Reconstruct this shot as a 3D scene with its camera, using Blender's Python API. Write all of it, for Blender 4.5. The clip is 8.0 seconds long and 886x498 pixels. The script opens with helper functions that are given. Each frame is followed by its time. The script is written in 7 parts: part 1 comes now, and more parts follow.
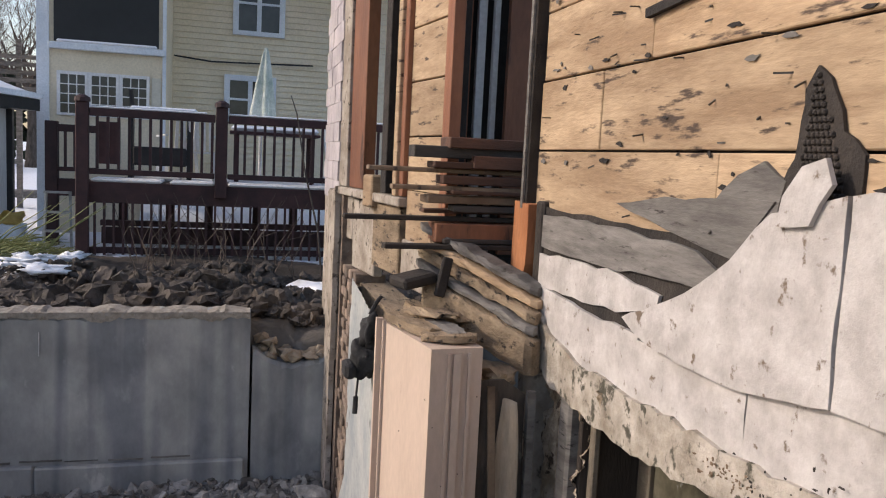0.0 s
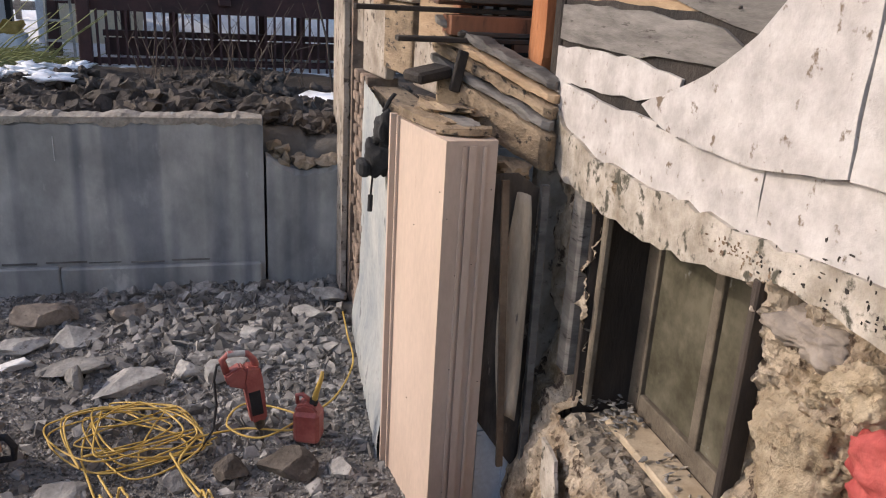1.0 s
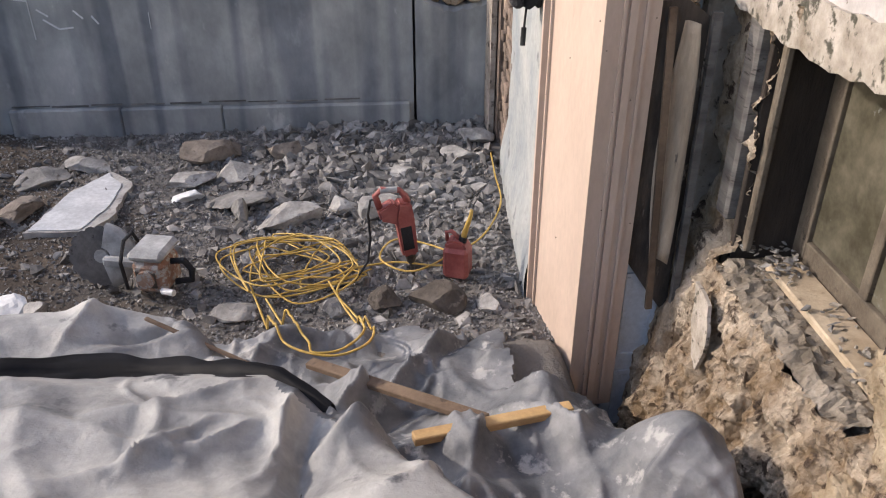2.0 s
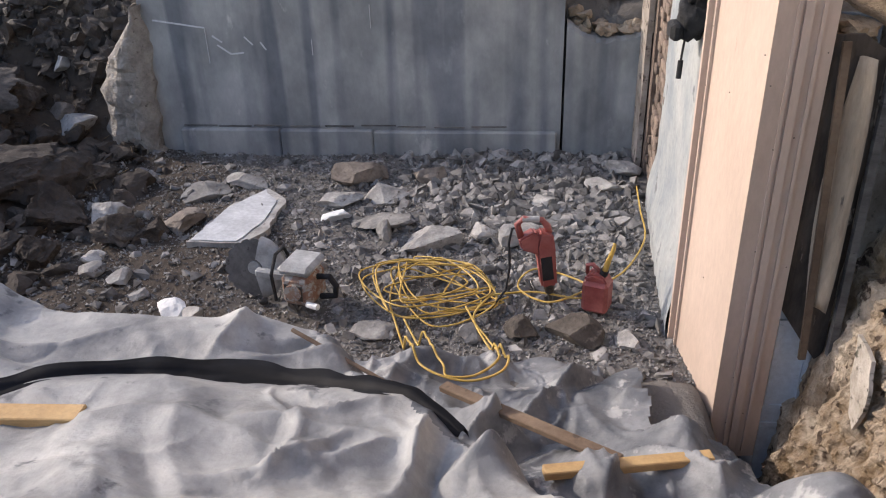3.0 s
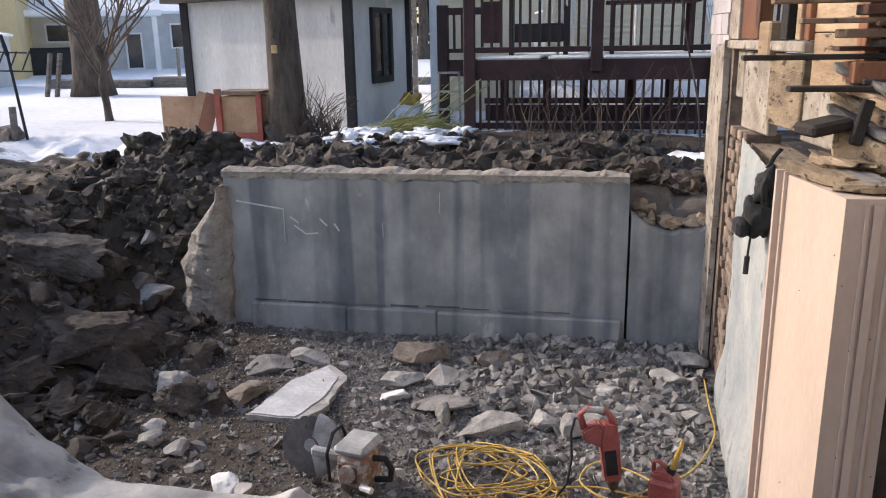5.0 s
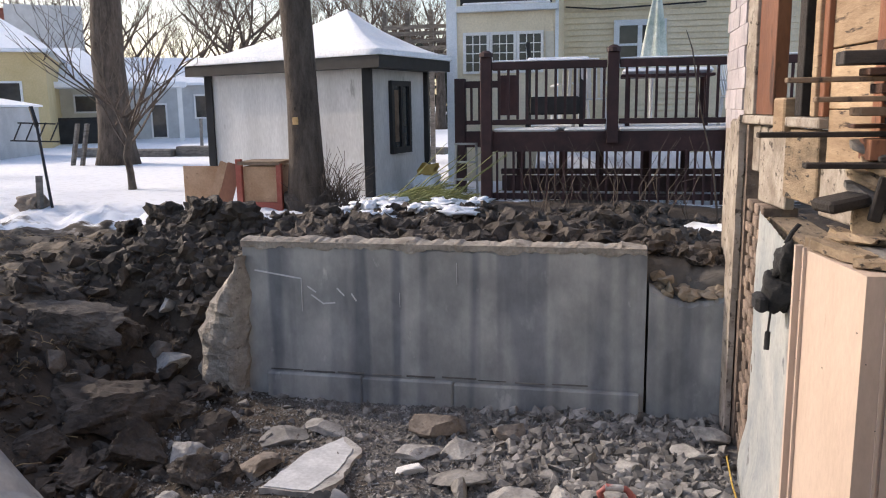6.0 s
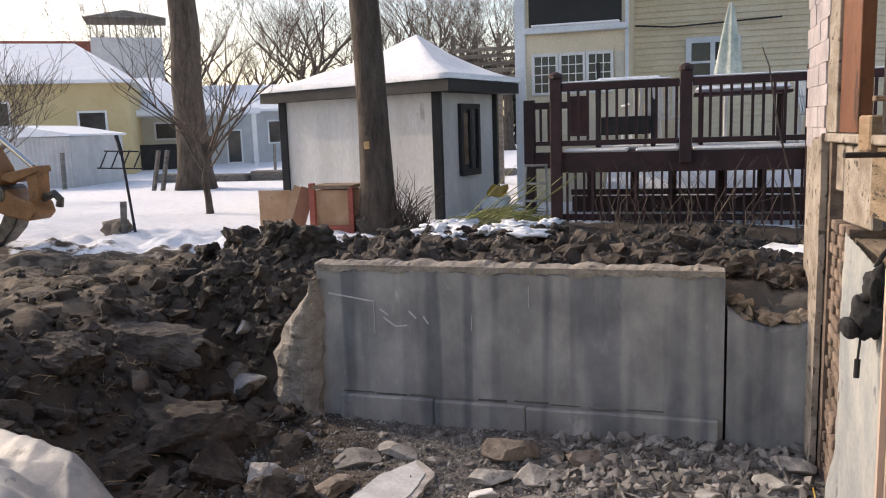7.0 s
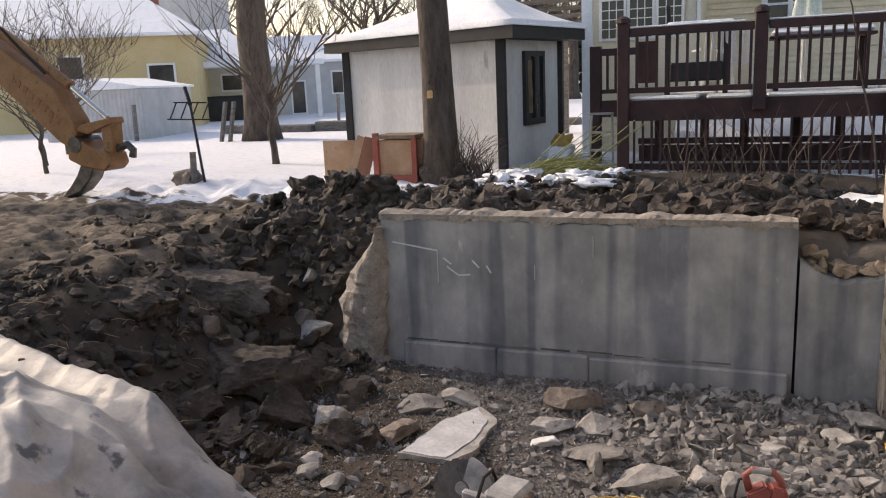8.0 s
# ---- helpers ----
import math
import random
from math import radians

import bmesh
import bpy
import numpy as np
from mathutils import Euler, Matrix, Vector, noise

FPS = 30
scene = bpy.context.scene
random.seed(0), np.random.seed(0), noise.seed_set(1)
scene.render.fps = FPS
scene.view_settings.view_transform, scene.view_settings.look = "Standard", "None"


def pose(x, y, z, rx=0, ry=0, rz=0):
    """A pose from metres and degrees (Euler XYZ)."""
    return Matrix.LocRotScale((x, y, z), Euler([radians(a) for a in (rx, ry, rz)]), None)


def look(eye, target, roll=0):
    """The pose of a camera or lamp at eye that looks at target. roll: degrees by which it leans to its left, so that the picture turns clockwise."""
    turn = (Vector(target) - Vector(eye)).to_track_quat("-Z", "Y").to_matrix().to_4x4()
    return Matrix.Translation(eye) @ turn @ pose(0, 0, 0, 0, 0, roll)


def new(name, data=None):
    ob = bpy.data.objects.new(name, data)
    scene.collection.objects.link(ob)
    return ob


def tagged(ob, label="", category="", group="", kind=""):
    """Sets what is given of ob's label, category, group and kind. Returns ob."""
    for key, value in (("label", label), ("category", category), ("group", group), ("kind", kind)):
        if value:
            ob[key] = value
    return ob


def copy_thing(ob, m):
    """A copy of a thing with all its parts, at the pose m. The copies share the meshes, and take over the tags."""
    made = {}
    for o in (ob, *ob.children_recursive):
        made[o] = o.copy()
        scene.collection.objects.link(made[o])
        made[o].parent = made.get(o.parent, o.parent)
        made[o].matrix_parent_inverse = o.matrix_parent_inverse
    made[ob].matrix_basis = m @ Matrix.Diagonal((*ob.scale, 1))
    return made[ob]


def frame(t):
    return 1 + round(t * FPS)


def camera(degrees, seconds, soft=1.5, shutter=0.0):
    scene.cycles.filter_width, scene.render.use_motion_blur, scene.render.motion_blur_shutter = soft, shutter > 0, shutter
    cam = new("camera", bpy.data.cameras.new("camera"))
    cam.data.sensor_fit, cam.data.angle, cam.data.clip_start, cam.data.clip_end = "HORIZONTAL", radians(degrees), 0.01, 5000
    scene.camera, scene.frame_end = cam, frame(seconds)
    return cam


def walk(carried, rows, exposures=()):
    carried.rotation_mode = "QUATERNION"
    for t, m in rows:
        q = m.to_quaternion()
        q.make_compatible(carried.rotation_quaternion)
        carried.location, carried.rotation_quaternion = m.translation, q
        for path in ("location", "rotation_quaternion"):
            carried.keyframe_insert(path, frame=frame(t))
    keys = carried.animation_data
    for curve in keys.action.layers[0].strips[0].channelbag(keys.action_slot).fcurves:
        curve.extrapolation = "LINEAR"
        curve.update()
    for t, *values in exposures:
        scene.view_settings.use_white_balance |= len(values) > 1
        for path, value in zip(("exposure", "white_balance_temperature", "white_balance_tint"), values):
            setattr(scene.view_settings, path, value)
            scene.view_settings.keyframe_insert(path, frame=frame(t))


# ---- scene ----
cam = camera(58.0, 8.0, soft=1.1)
PATH = [
    (0, (0.724, 0.557, 2.473), (1.246, 2.475, 2.252), 2.9),
    (0.5, (0.719, 0.558, 2.408), (1.278, 2.421, 1.944), 3.5),
    (1, (0.71, 0.548, 2.352), (1.204, 2.374, 1.703), 3.2),
    (1.5, (0.71, 0.567, 2.273), (1.041, 2.334, 1.397), 1.6),
    (2, (0.678, 0.58, 2.296), (0.809, 2.305, 1.292), -0.1),
    (2.2, (0.668, 0.58, 2.291), (0.727, 2.303, 1.276), -0.5),
    (3.3, (0.648, 0.582, 2.294), (0.387, 2.36, 1.416), -2.0),
    (3.5, (0.646, 0.582, 2.291), (0.366, 2.377, 1.456), -1.9),
    (4, (0.641, 0.585, 2.305), (0.33, 2.421, 1.577), -1.6),
    (4.5, (0.634, 0.583, 2.313), (0.297, 2.457, 1.699), -0.9),
    (5.8, (0.653, 0.568, 2.33), (0.251, 2.489, 1.945), -1.2),
    (6, (0.635, 0.573, 2.343), (0.226, 2.498, 1.991), -0.9),
    (6.5, (0.624, 0.58, 2.355), (0.156, 2.502, 2.061), -1.3),
    (7, (0.608, 0.566, 2.362), (0.034, 2.458, 2.065), -1.9),
    (7.5, (0.601, 0.564, 2.355), (-0.069, 2.417, 2.01), -2.4),
    (8, (0.6, 0.562, 2.35), (-0.119, 2.383, 1.938), -2.5),
]
walk(cam, [(t, look(eye, target, roll)) for t, eye, target, roll in PATH],
     [(0, 0.55, 7000, 16), (1, 0.72, 6900, 16), (1.5, 0.85, 6800, 16), (2, 0.98, 6800, 15), (4, 1.0, 6600, 15), (4.5, 1.0, 6800, 15), (6, 0.90, 7200, 16), (8, 0.80, 8000, 17)])

# ---- light ----
SUN_DIR = Vector((-0.84, 0.19, 0.50)).normalized()
world = bpy.data.worlds.new("winter_sky")
world.use_nodes = True
scene.world = world
_wn = world.node_tree.nodes
_sky = _wn.new("ShaderNodeTexSky")
_sky.sky_type = 'NISHITA'
_sky.sun_disc = False
_sky.sun_elevation = math.asin(SUN_DIR.z)
_sky.sun_rotation = math.atan2(SUN_DIR.x, SUN_DIR.y)
_sky.air_density, _sky.dust_density, _sky.ozone_density = 1.0, 1.8, 1.2
_bg = _wn["Background"]
_bg.inputs["Strength"].default_value = 0.15
world.node_tree.links.new(_sky.outputs[0], _bg.inputs[0])
sun_data = bpy.data.lights.new("sun", 'SUN')
sun_data.energy, sun_data.angle, sun_data.color = 1.4, radians(0.6), (1.0, 0.93, 0.83)
sun = new("sun", sun_data)
sun.matrix_world = look(SUN_DIR * 40, (0, 0, 0))

# ---- materials ----


def mat(name, c1, c2, c3=None, scale=5.0, fine=60.0, rough=0.85, bump=0.3, metal=0.0, vary=0.0,
        stretch=(1, 1, 1), spot=0.62, coat=0.0, dist=0.02, spec=0.5, island=False, grain=0.28):
    """Two scales of noise over two or three colours, with fine relief; vary: brightness spread from piece to piece."""
    m = bpy.data.materials.new(name)
    m.use_nodes = True
    n, l = m.node_tree.nodes, m.node_tree.links
    b = n["Principled BSDF"]
    tc = n.new("ShaderNodeTexCoord")
    mp = n.new("ShaderNodeMapping")
    mp.inputs["Scale"].default_value = stretch
    l.new(tc.outputs["Object"], mp.inputs["Vector"])
    n1, n2, n3 = (n.new("ShaderNodeTexNoise") for _ in range(3))
    for node, sc, de in ((n1, scale, 6.0), (n2, fine, 5.0), (n3, scale * 2.7, 8.0)):
        node.inputs["Scale"].default_value = sc
        node.inputs["Detail"].default_value = de
        node.inputs["Roughness"].default_value = 0.62
        l.new(mp.outputs[0], node.inputs["Vector"])
    r1 = n.new("ShaderNodeValToRGB")
    r1.color_ramp.elements[0].position, r1.color_ramp.elements[1].position = 0.36, 0.64
    r1.color_ramp.elements[0].color, r1.color_ramp.elements[1].color = (*c1, 1), (*c2, 1)
    l.new(n1.outputs["Fac"], r1.inputs["Fac"])
    col = r1.outputs["Color"]
    if c3:
        r3 = n.new("ShaderNodeValToRGB")
        r3.color_ramp.elements[0].position, r3.color_ramp.elements[1].position = spot, spot + 0.07
        r3.color_ramp.elements[0].color, r3.color_ramp.elements[1].color = (0, 0, 0, 1), (1, 1, 1, 1)
        l.new(n3.outputs["Fac"], r3.inputs["Fac"])
        mx = n.new("ShaderNodeMix")
        mx.data_type = 'RGBA'
        l.new(r3.outputs["Color"], mx.inputs[0])
        l.new(col, mx.inputs[6])
        mx.inputs[7].default_value = (*c3, 1)
        col = mx.outputs[2]
    # grain: fine noise scales the value a little
    hs = n.new("ShaderNodeHueSaturation")
    mr = n.new("ShaderNodeMapRange")
    mr.inputs["To Min"].default_value, mr.inputs["To Max"].default_value = 1 - grain, 1 + grain
    l.new(n2.outputs["Fac"], mr.inputs["Value"])
    val = mr.outputs[0]
    if vary:
        if island:
            src = n.new("ShaderNodeNewGeometry").outputs["Random Per Island"]
        else:
            src = n.new("ShaderNodeObjectInfo").outputs["Random"]
        mr2 = n.new("ShaderNodeMapRange")
        mr2.inputs["To Min"].default_value, mr2.inputs["To Max"].default_value = 1 - vary, 1 + vary
        l.new(src, mr2.inputs["Value"])
        mu = n.new("ShaderNodeMath")
        mu.operation = 'MULTIPLY'
        l.new(val, mu.inputs[0])
        l.new(mr2.outputs[0], mu.inputs[1])
        val = mu.outputs[0]
    l.new(val, hs.inputs["Value"])
    l.new(col, hs.inputs["Color"])
    l.new(hs.outputs[0], b.inputs["Base Color"])
    b.inputs["Roughness"].default_value = rough
    b.inputs["Metallic"].default_value = metal
    b.inputs["Coat Weight"].default_value = coat
    b.inputs["Specular IOR Level"].default_value = spec
    if bump:
        ad = n.new("ShaderNodeMath")
        ad.operation = 'MULTIPLY_ADD'
        ad.inputs[1].default_value = 0.5
        l.new(n2.outputs["Fac"], ad.inputs[0])
        l.new(n3.outputs["Fac"], ad.inputs[2])
        bp = n.new("ShaderNodeBump")
        bp.inputs["Strength"].default_value, bp.inputs["Distance"].default_value = bump, dist
        l.new(ad.outputs[0], bp.inputs["Height"])
        l.new(bp.outputs[0], b.inputs["Normal"])
    return m


M_SOIL = mat("dark_wet_soil", (0.034, 0.026, 0.020), (0.095, 0.075, 0.059), (0.16, 0.13, 0.105), 6, 45, 0.85, 0.8, dist=0.02, spot=0.64)
M_CLOD = mat("soil_clod", (0.028, 0.021, 0.016), (0.088, 0.069, 0.054), (0.14, 0.115, 0.092), 6, 40, 0.75, 0.8, dist=0.03, vary=0.4, island=True)
M_RUBBLE = mat("rubble_stone", (0.13, 0.122, 0.115), (0.29, 0.28, 0.268), (0.075, 0.066, 0.058), 7, 60, 0.92, 0.6, dist=0.01, vary=0.45, island=True)
M_CHUNK = mat("concrete_chunk", (0.22, 0.21, 0.198), (0.42, 0.405, 0.38), (0.12, 0.10, 0.085), 6, 50, 0.92, 0.7, dist=0.012, vary=0.3)
M_BROWNROCK = mat("brown_stone", (0.14, 0.115, 0.095), (0.27, 0.23, 0.195), (0.08, 0.066, 0.055), 6, 50, 0.9, 0.7, dist=0.012, vary=0.2)
M_CONC_BREAK = mat("broken_concrete", (0.26, 0.23, 0.195), (0.42, 0.38, 0.33), (0.16, 0.13, 0.105), 9, 40, 0.95, 1.0, dist=0.03)
M_SNOW = mat("snow", (0.80, 0.83, 0.88), (0.90, 0.91, 0.93), None, 3, 30, 0.7, 0.35, dist=0.03)
M_TARP = mat("dusty_grey_tarp", (0.19, 0.19, 0.19), (0.48, 0.47, 0.44), (0.12, 0.122, 0.126), 2.4, 34, 0.58, 0.75, dist=0.010, grain=0.18, spot=0.61)
M_TARPDARK = mat("clean_dark_tarp", (0.070, 0.077, 0.088), (0.24, 0.243, 0.248), (0.36, 0.355, 0.345), 3.4, 34, 0.55, 0.75, dist=0.010, grain=0.18, spot=0.58)
M_BLOCK = mat("earthy_masonry", (0.055, 0.045, 0.037), (0.13, 0.11, 0.092), (0.20, 0.17, 0.145), 5, 40, 0.9, 0.9, dist=0.02, spot=0.62)
M_MORTAR = mat("dusty_broken_mortar", (0.17, 0.14, 0.105), (0.36, 0.31, 0.25), (0.08, 0.065, 0.05), 8, 50, 0.95, 1.0, dist=0.02, grain=0.4)
M_TARPBLK = mat("black_plastic", (0.004, 0.004, 0.005), (0.012, 0.012, 0.014), None, 5, 30, 0.65, 0.3, dist=0.004, spec=0.15)
M_SHEATH = mat("weathered_sheathing", (0.30, 0.20, 0.12), (0.50, 0.365, 0.235), (0.075, 0.05, 0.035), 3.2, 34, 0.8, 0.6, vary=0.14, stretch=(1, 0.55, 2.8), spot=0.585, dist=0.01)
M_WHITE = mat("peeling_white_siding", (0.37, 0.345, 0.33), (0.54, 0.515, 0.50), (0.16, 0.12, 0.088), 7.0, 40, 0.75, 0.7, spot=0.615, dist=0.008, grain=0.16)
M_WHITEDIRTY = mat("dirty_white_siding", (0.22, 0.185, 0.14), (0.50, 0.455, 0.40), (0.07, 0.066, 0.048), 5.5, 35, 0.85, 0.9, spot=0.55, dist=0.014)
M_GREYWOOD = mat("grey_weathered_wood", (0.095, 0.088, 0.082), (0.20, 0.188, 0.175), (0.04, 0.034, 0.03), 6, 50, 0.85, 0.6, vary=0.25, stretch=(1, .5, 3), dist=0.006)
M_BEAM = mat("rotten_beam_wood", (0.17, 0.125, 0.082), (0.36, 0.27, 0.18), (0.035, 0.028, 0.023), 5, 50, 0.9, 0.9, stretch=(2, .6, 2), spot=0.57, dist=0.015)
# charred wood; this dark colour also stands for the room's and cavity's shade
M_DARKWOOD = mat("charred_and_unlit_dark_wood", (0.014, 0.012, 0.011), (0.04, 0.032, 0.027), (0.10, 0.075, 0.055), 5, 60, 0.85, 0.6, spot=0.68)
M_REDWOOD = mat("red_brown_wood", (0.15, 0.055, 0.028), (0.25, 0.105, 0.055), (0.07, 0.03, 0.018), 3, 50, 0.6, 0.25, stretch=(1, 1, .3), vary=0.25)
M_ORANGEWOOD = mat("orange_split_wood", (0.30, 0.105, 0.04), (0.45, 0.19, 0.085), (0.12, 0.05, 0.03), 6, 60, 0.75, 0.5, stretch=(1, 1, .3))
M_PINK = mat("pale_pink_boarding", (0.49, 0.385, 0.31), (0.55, 0.435, 0.355), (0.40, 0.285, 0.215), 2.6, 30, 0.8, 0.4, stretch=(1.6, 1.6, .6), spot=0.67, dist=0.005, grain=0.16)
M_PINE = mat("yellow_pine", (0.46, 0.28, 0.115), (0.60, 0.40, 0.19), None, 3, 50, 0.7, 0.2, stretch=(1, 1, 3))
M_OLDPLANK = mat("old_brown_plank", (0.13, 0.085, 0.055), (0.24, 0.17, 0.115), (0.06, 0.045, 0.035), 4, 50, 0.85, 0.4, vary=0.2)
M_PLASTER = mat("bluish_old_plaster", (0.27, 0.30, 0.315), (0.42, 0.43, 0.415), (0.17, 0.18, 0.19), 2.2, 25, 0.9, 0.5, spot=0.62, dist=0.01)
M_PLASTER2 = mat("tan_old_plaster", (0.24, 0.20, 0.16), (0.43, 0.38, 0.325), (0.085, 0.068, 0.055), 5, 34, 0.9, 0.9, spot=0.57, dist=0.012)
M_BRICK = mat("old_brick", (0.13, 0.10, 0.08), (0.27, 0.20, 0.155), (0.32, 0.29, 0.25), 12, 60, 0.92, 0.6, vary=0.35, spot=0.63)
M_FOUND = mat("crumbling_foundation", (0.21, 0.145, 0.085), (0.54, 0.455, 0.355), (0.075, 0.05, 0.034), 6.5, 60, 0.95, 1.0, spot=0.55, dist=0.03, grain=0.45, stretch=(1, 1, .55))
M_STONE = mat("sandy_foundation_stone", (0.34, 0.255, 0.16), (0.56, 0.46, 0.33), (0.17, 0.105, 0.065), 9, 38, 0.95, 1.0, spot=0.60, dist=0.04, vary=0.12)
M_REDPAINT = mat("red_painted_stone", (0.30, 0.035, 0.035), (0.42, 0.085, 0.075), (0.36, 0.23, 0.15), 5, 45, 0.8, 0.7, spot=0.66, dist=0.015)
M_DOORBLUE = mat("pale_blue_door_paint", (0.50, 0.56, 0.62), (0.62, 0.67, 0.72), (0.38, 0.42, 0.46), 3, 40, 0.6, 0.2)
M_WINWOOD = mat("old_window_frame_wood", (0.085, 0.068, 0.05), (0.18, 0.15, 0.115), (0.035, 0.028, 0.022), 5, 50, 0.8, 0.5, vary=0.15)
M_FABRIC = mat("black_bag_fabric", (0.008, 0.008, 0.009), (0.022, 0.022, 0.024), None, 8, 90, 0.8, 0.5)
M_DECK = mat("dark_red_brown_stain", (0.028, 0.010, 0.011), (0.060, 0.022, 0.022), None, 4, 60, 0.65, 0.2, vary=0.2)
M_SHEDWHITE = mat("shed_white_panel", (0.50, 0.50, 0.49), (0.62, 0.62, 0.61), (0.36, 0.36, 0.345), 1.2, 25, 0.85, 0.2, stretch=(1.5, 1.5, .4), spot=0.64)
M_BLACKTRIM = mat("black_trim", (0.010, 0.010, 0.011), (0.022, 0.022, 0.024), None, 4, 40, 0.6, 0.15)
M_BARK = mat("grey_bark", (0.055, 0.042, 0.034), (0.125, 0.10, 0.082), (0.03, 0.024, 0.02), 5, 40, 0.95, 1.0, stretch=(2, 2, .5), dist=0.03)
M_TWIG = mat("brown_twig", (0.07, 0.052, 0.042), (0.13, 0.10, 0.08), None, 6, 40, 0.95, 0.3)
M_YSIDING = mat("cream_yellow_siding", (0.69, 0.60, 0.44), (0.77, 0.68, 0.52), None, 1.5, 30, 0.7, 0.1)
M_YELLOWHOUSE = mat("mustard_render", (0.57, 0.44, 0.23), (0.64, 0.51, 0.29), None, 1.0, 20, 0.85, 0.15)
M_TRIMBLUE = mat("pale_blue_white_trim", (0.62, 0.68, 0.74), (0.74, 0.78, 0.82), None, 3, 40, 0.6, 0.1)
M_WHITEPAINT = mat("white_paint", (0.70, 0.70, 0.69), (0.80, 0.80, 0.79), None, 3, 40, 0.55, 0.1)
M_LILAC = mat("pale_lilac_shingle", (0.34, 0.31, 0.33), (0.48, 0.44, 0.45), (0.30, 0.27, 0.28), 4, 40, 0.85, 0.3, vary=0.12)
M_GREYSIDING = mat("grey_siding", (0.42, 0.43, 0.44), (0.52, 0.53, 0.54), None, 2, 30, 0.7, 0.1)
M_CREAM = mat("cream_siding", (0.55, 0.52, 0.43), (0.64, 0.61, 0.52), None, 2, 30, 0.7, 0.1)
M_REDROOF = mat("red_brown_roof", (0.22, 0.075, 0.055), (0.30, 0.11, 0.08), None, 3, 30, 0.8, 0.2)
M_EXCAV = mat("worn_yellow_orange_paint", (0.22, 0.095, 0.03), (0.30, 0.14, 0.05), (0.09, 0.05, 0.032), 5, 40, 0.55, 0.3, spot=0.6)
M_STEEL = mat("dark_worn_steel", (0.06, 0.055, 0.05), (0.16, 0.145, 0.13), (0.10, 0.06, 0.04), 8, 60, 0.45, 0.3, metal=0.7)
M_CHROME = mat("bright_rod", (0.55, 0.55, 0.55), (0.65, 0.65, 0.65), None, 8, 60, 0.2, 0.0, metal=1.0)
M_REDPLASTIC = mat("dusty_red_plastic", (0.25, 0.055, 0.048), (0.35, 0.11, 0.095), (0.36, 0.24, 0.21), 7, 60, 0.5, 0.2, spot=0.66)
M_YELLOWCORD = mat("yellow_rubber_cord", (0.44, 0.28, 0.05), (0.60, 0.41, 0.12), None, 10, 60, 0.5, 0.1)
M_ORANGETOOL = mat("dusty_orange_casing", (0.25, 0.12, 0.075), (0.34, 0.23, 0.17), (0.40, 0.38, 0.35), 9, 60, 0.6, 0.2, spot=0.48)
M_GREYTOOL = mat("dusty_grey_casing", (0.28, 0.28, 0.27), (0.46, 0.46, 0.45), None, 9, 60, 0.55, 0.2)
M_GLASSDARK = mat("dark_window_glass", (0.02, 0.025, 0.03), (0.05, 0.055, 0.06), None, 1.5, 10, 0.08, 0.0)
M_DUSTGLASS = mat("dusty_window_glass", (0.06, 0.055, 0.038), (0.13, 0.12, 0.09), (0.20, 0.21, 0.20), 3.5, 14, 0.25, 0.05, spot=0.66)
M_BLACKPANEL = mat("black_panel", (0.010, 0.012, 0.013), (0.018, 0.020, 0.022), None, 1, 10, 0.6, 0.05)
M_GREEN = mat("fresh_green_cuttings", (0.20, 0.21, 0.07), (0.36, 0.37, 0.16), None, 6, 40, 0.7, 0.2, vary=0.35, island=True)
M_DRY = mat("dry_grass_stems", (0.16, 0.11, 0.06), (0.28, 0.21, 0.12), None, 6, 40, 0.9, 0.2, vary=0.3, island=True)
M_UMBRELLA = mat("green_white_canvas", (0.34, 0.42, 0.36), (0.62, 0.66, 0.60), None, 5, 40, 0.85, 0.2)
M_PALLET = mat("raw_pale_plywood", (0.34, 0.20, 0.115), (0.46, 0.30, 0.19), (0.22, 0.12, 0.07), 3, 40, 0.85, 0.25)
M_REDCRATE = mat("faded_red_paint", (0.26, 0.055, 0.035), (0.36, 0.10, 0.07), None, 4, 40, 0.7, 0.2)
M_HEDGE = mat("dark_evergreen", (0.018, 0.025, 0.014), (0.04, 0.05, 0.026), None, 2, 20, 0.9, 0.3, vary=0.3, island=True)

# the wall cast against boards: grey with long vertical stripes
M_CONCRETE = mat("board_marked_concrete", (0.295, 0.30, 0.30), (0.43, 0.43, 0.425), (0.53, 0.525, 0.51), 1.8, 40, 0.9, 0.35, stretch=(1, 1, .5), spot=0.645, dist=0.006, grain=0.14)


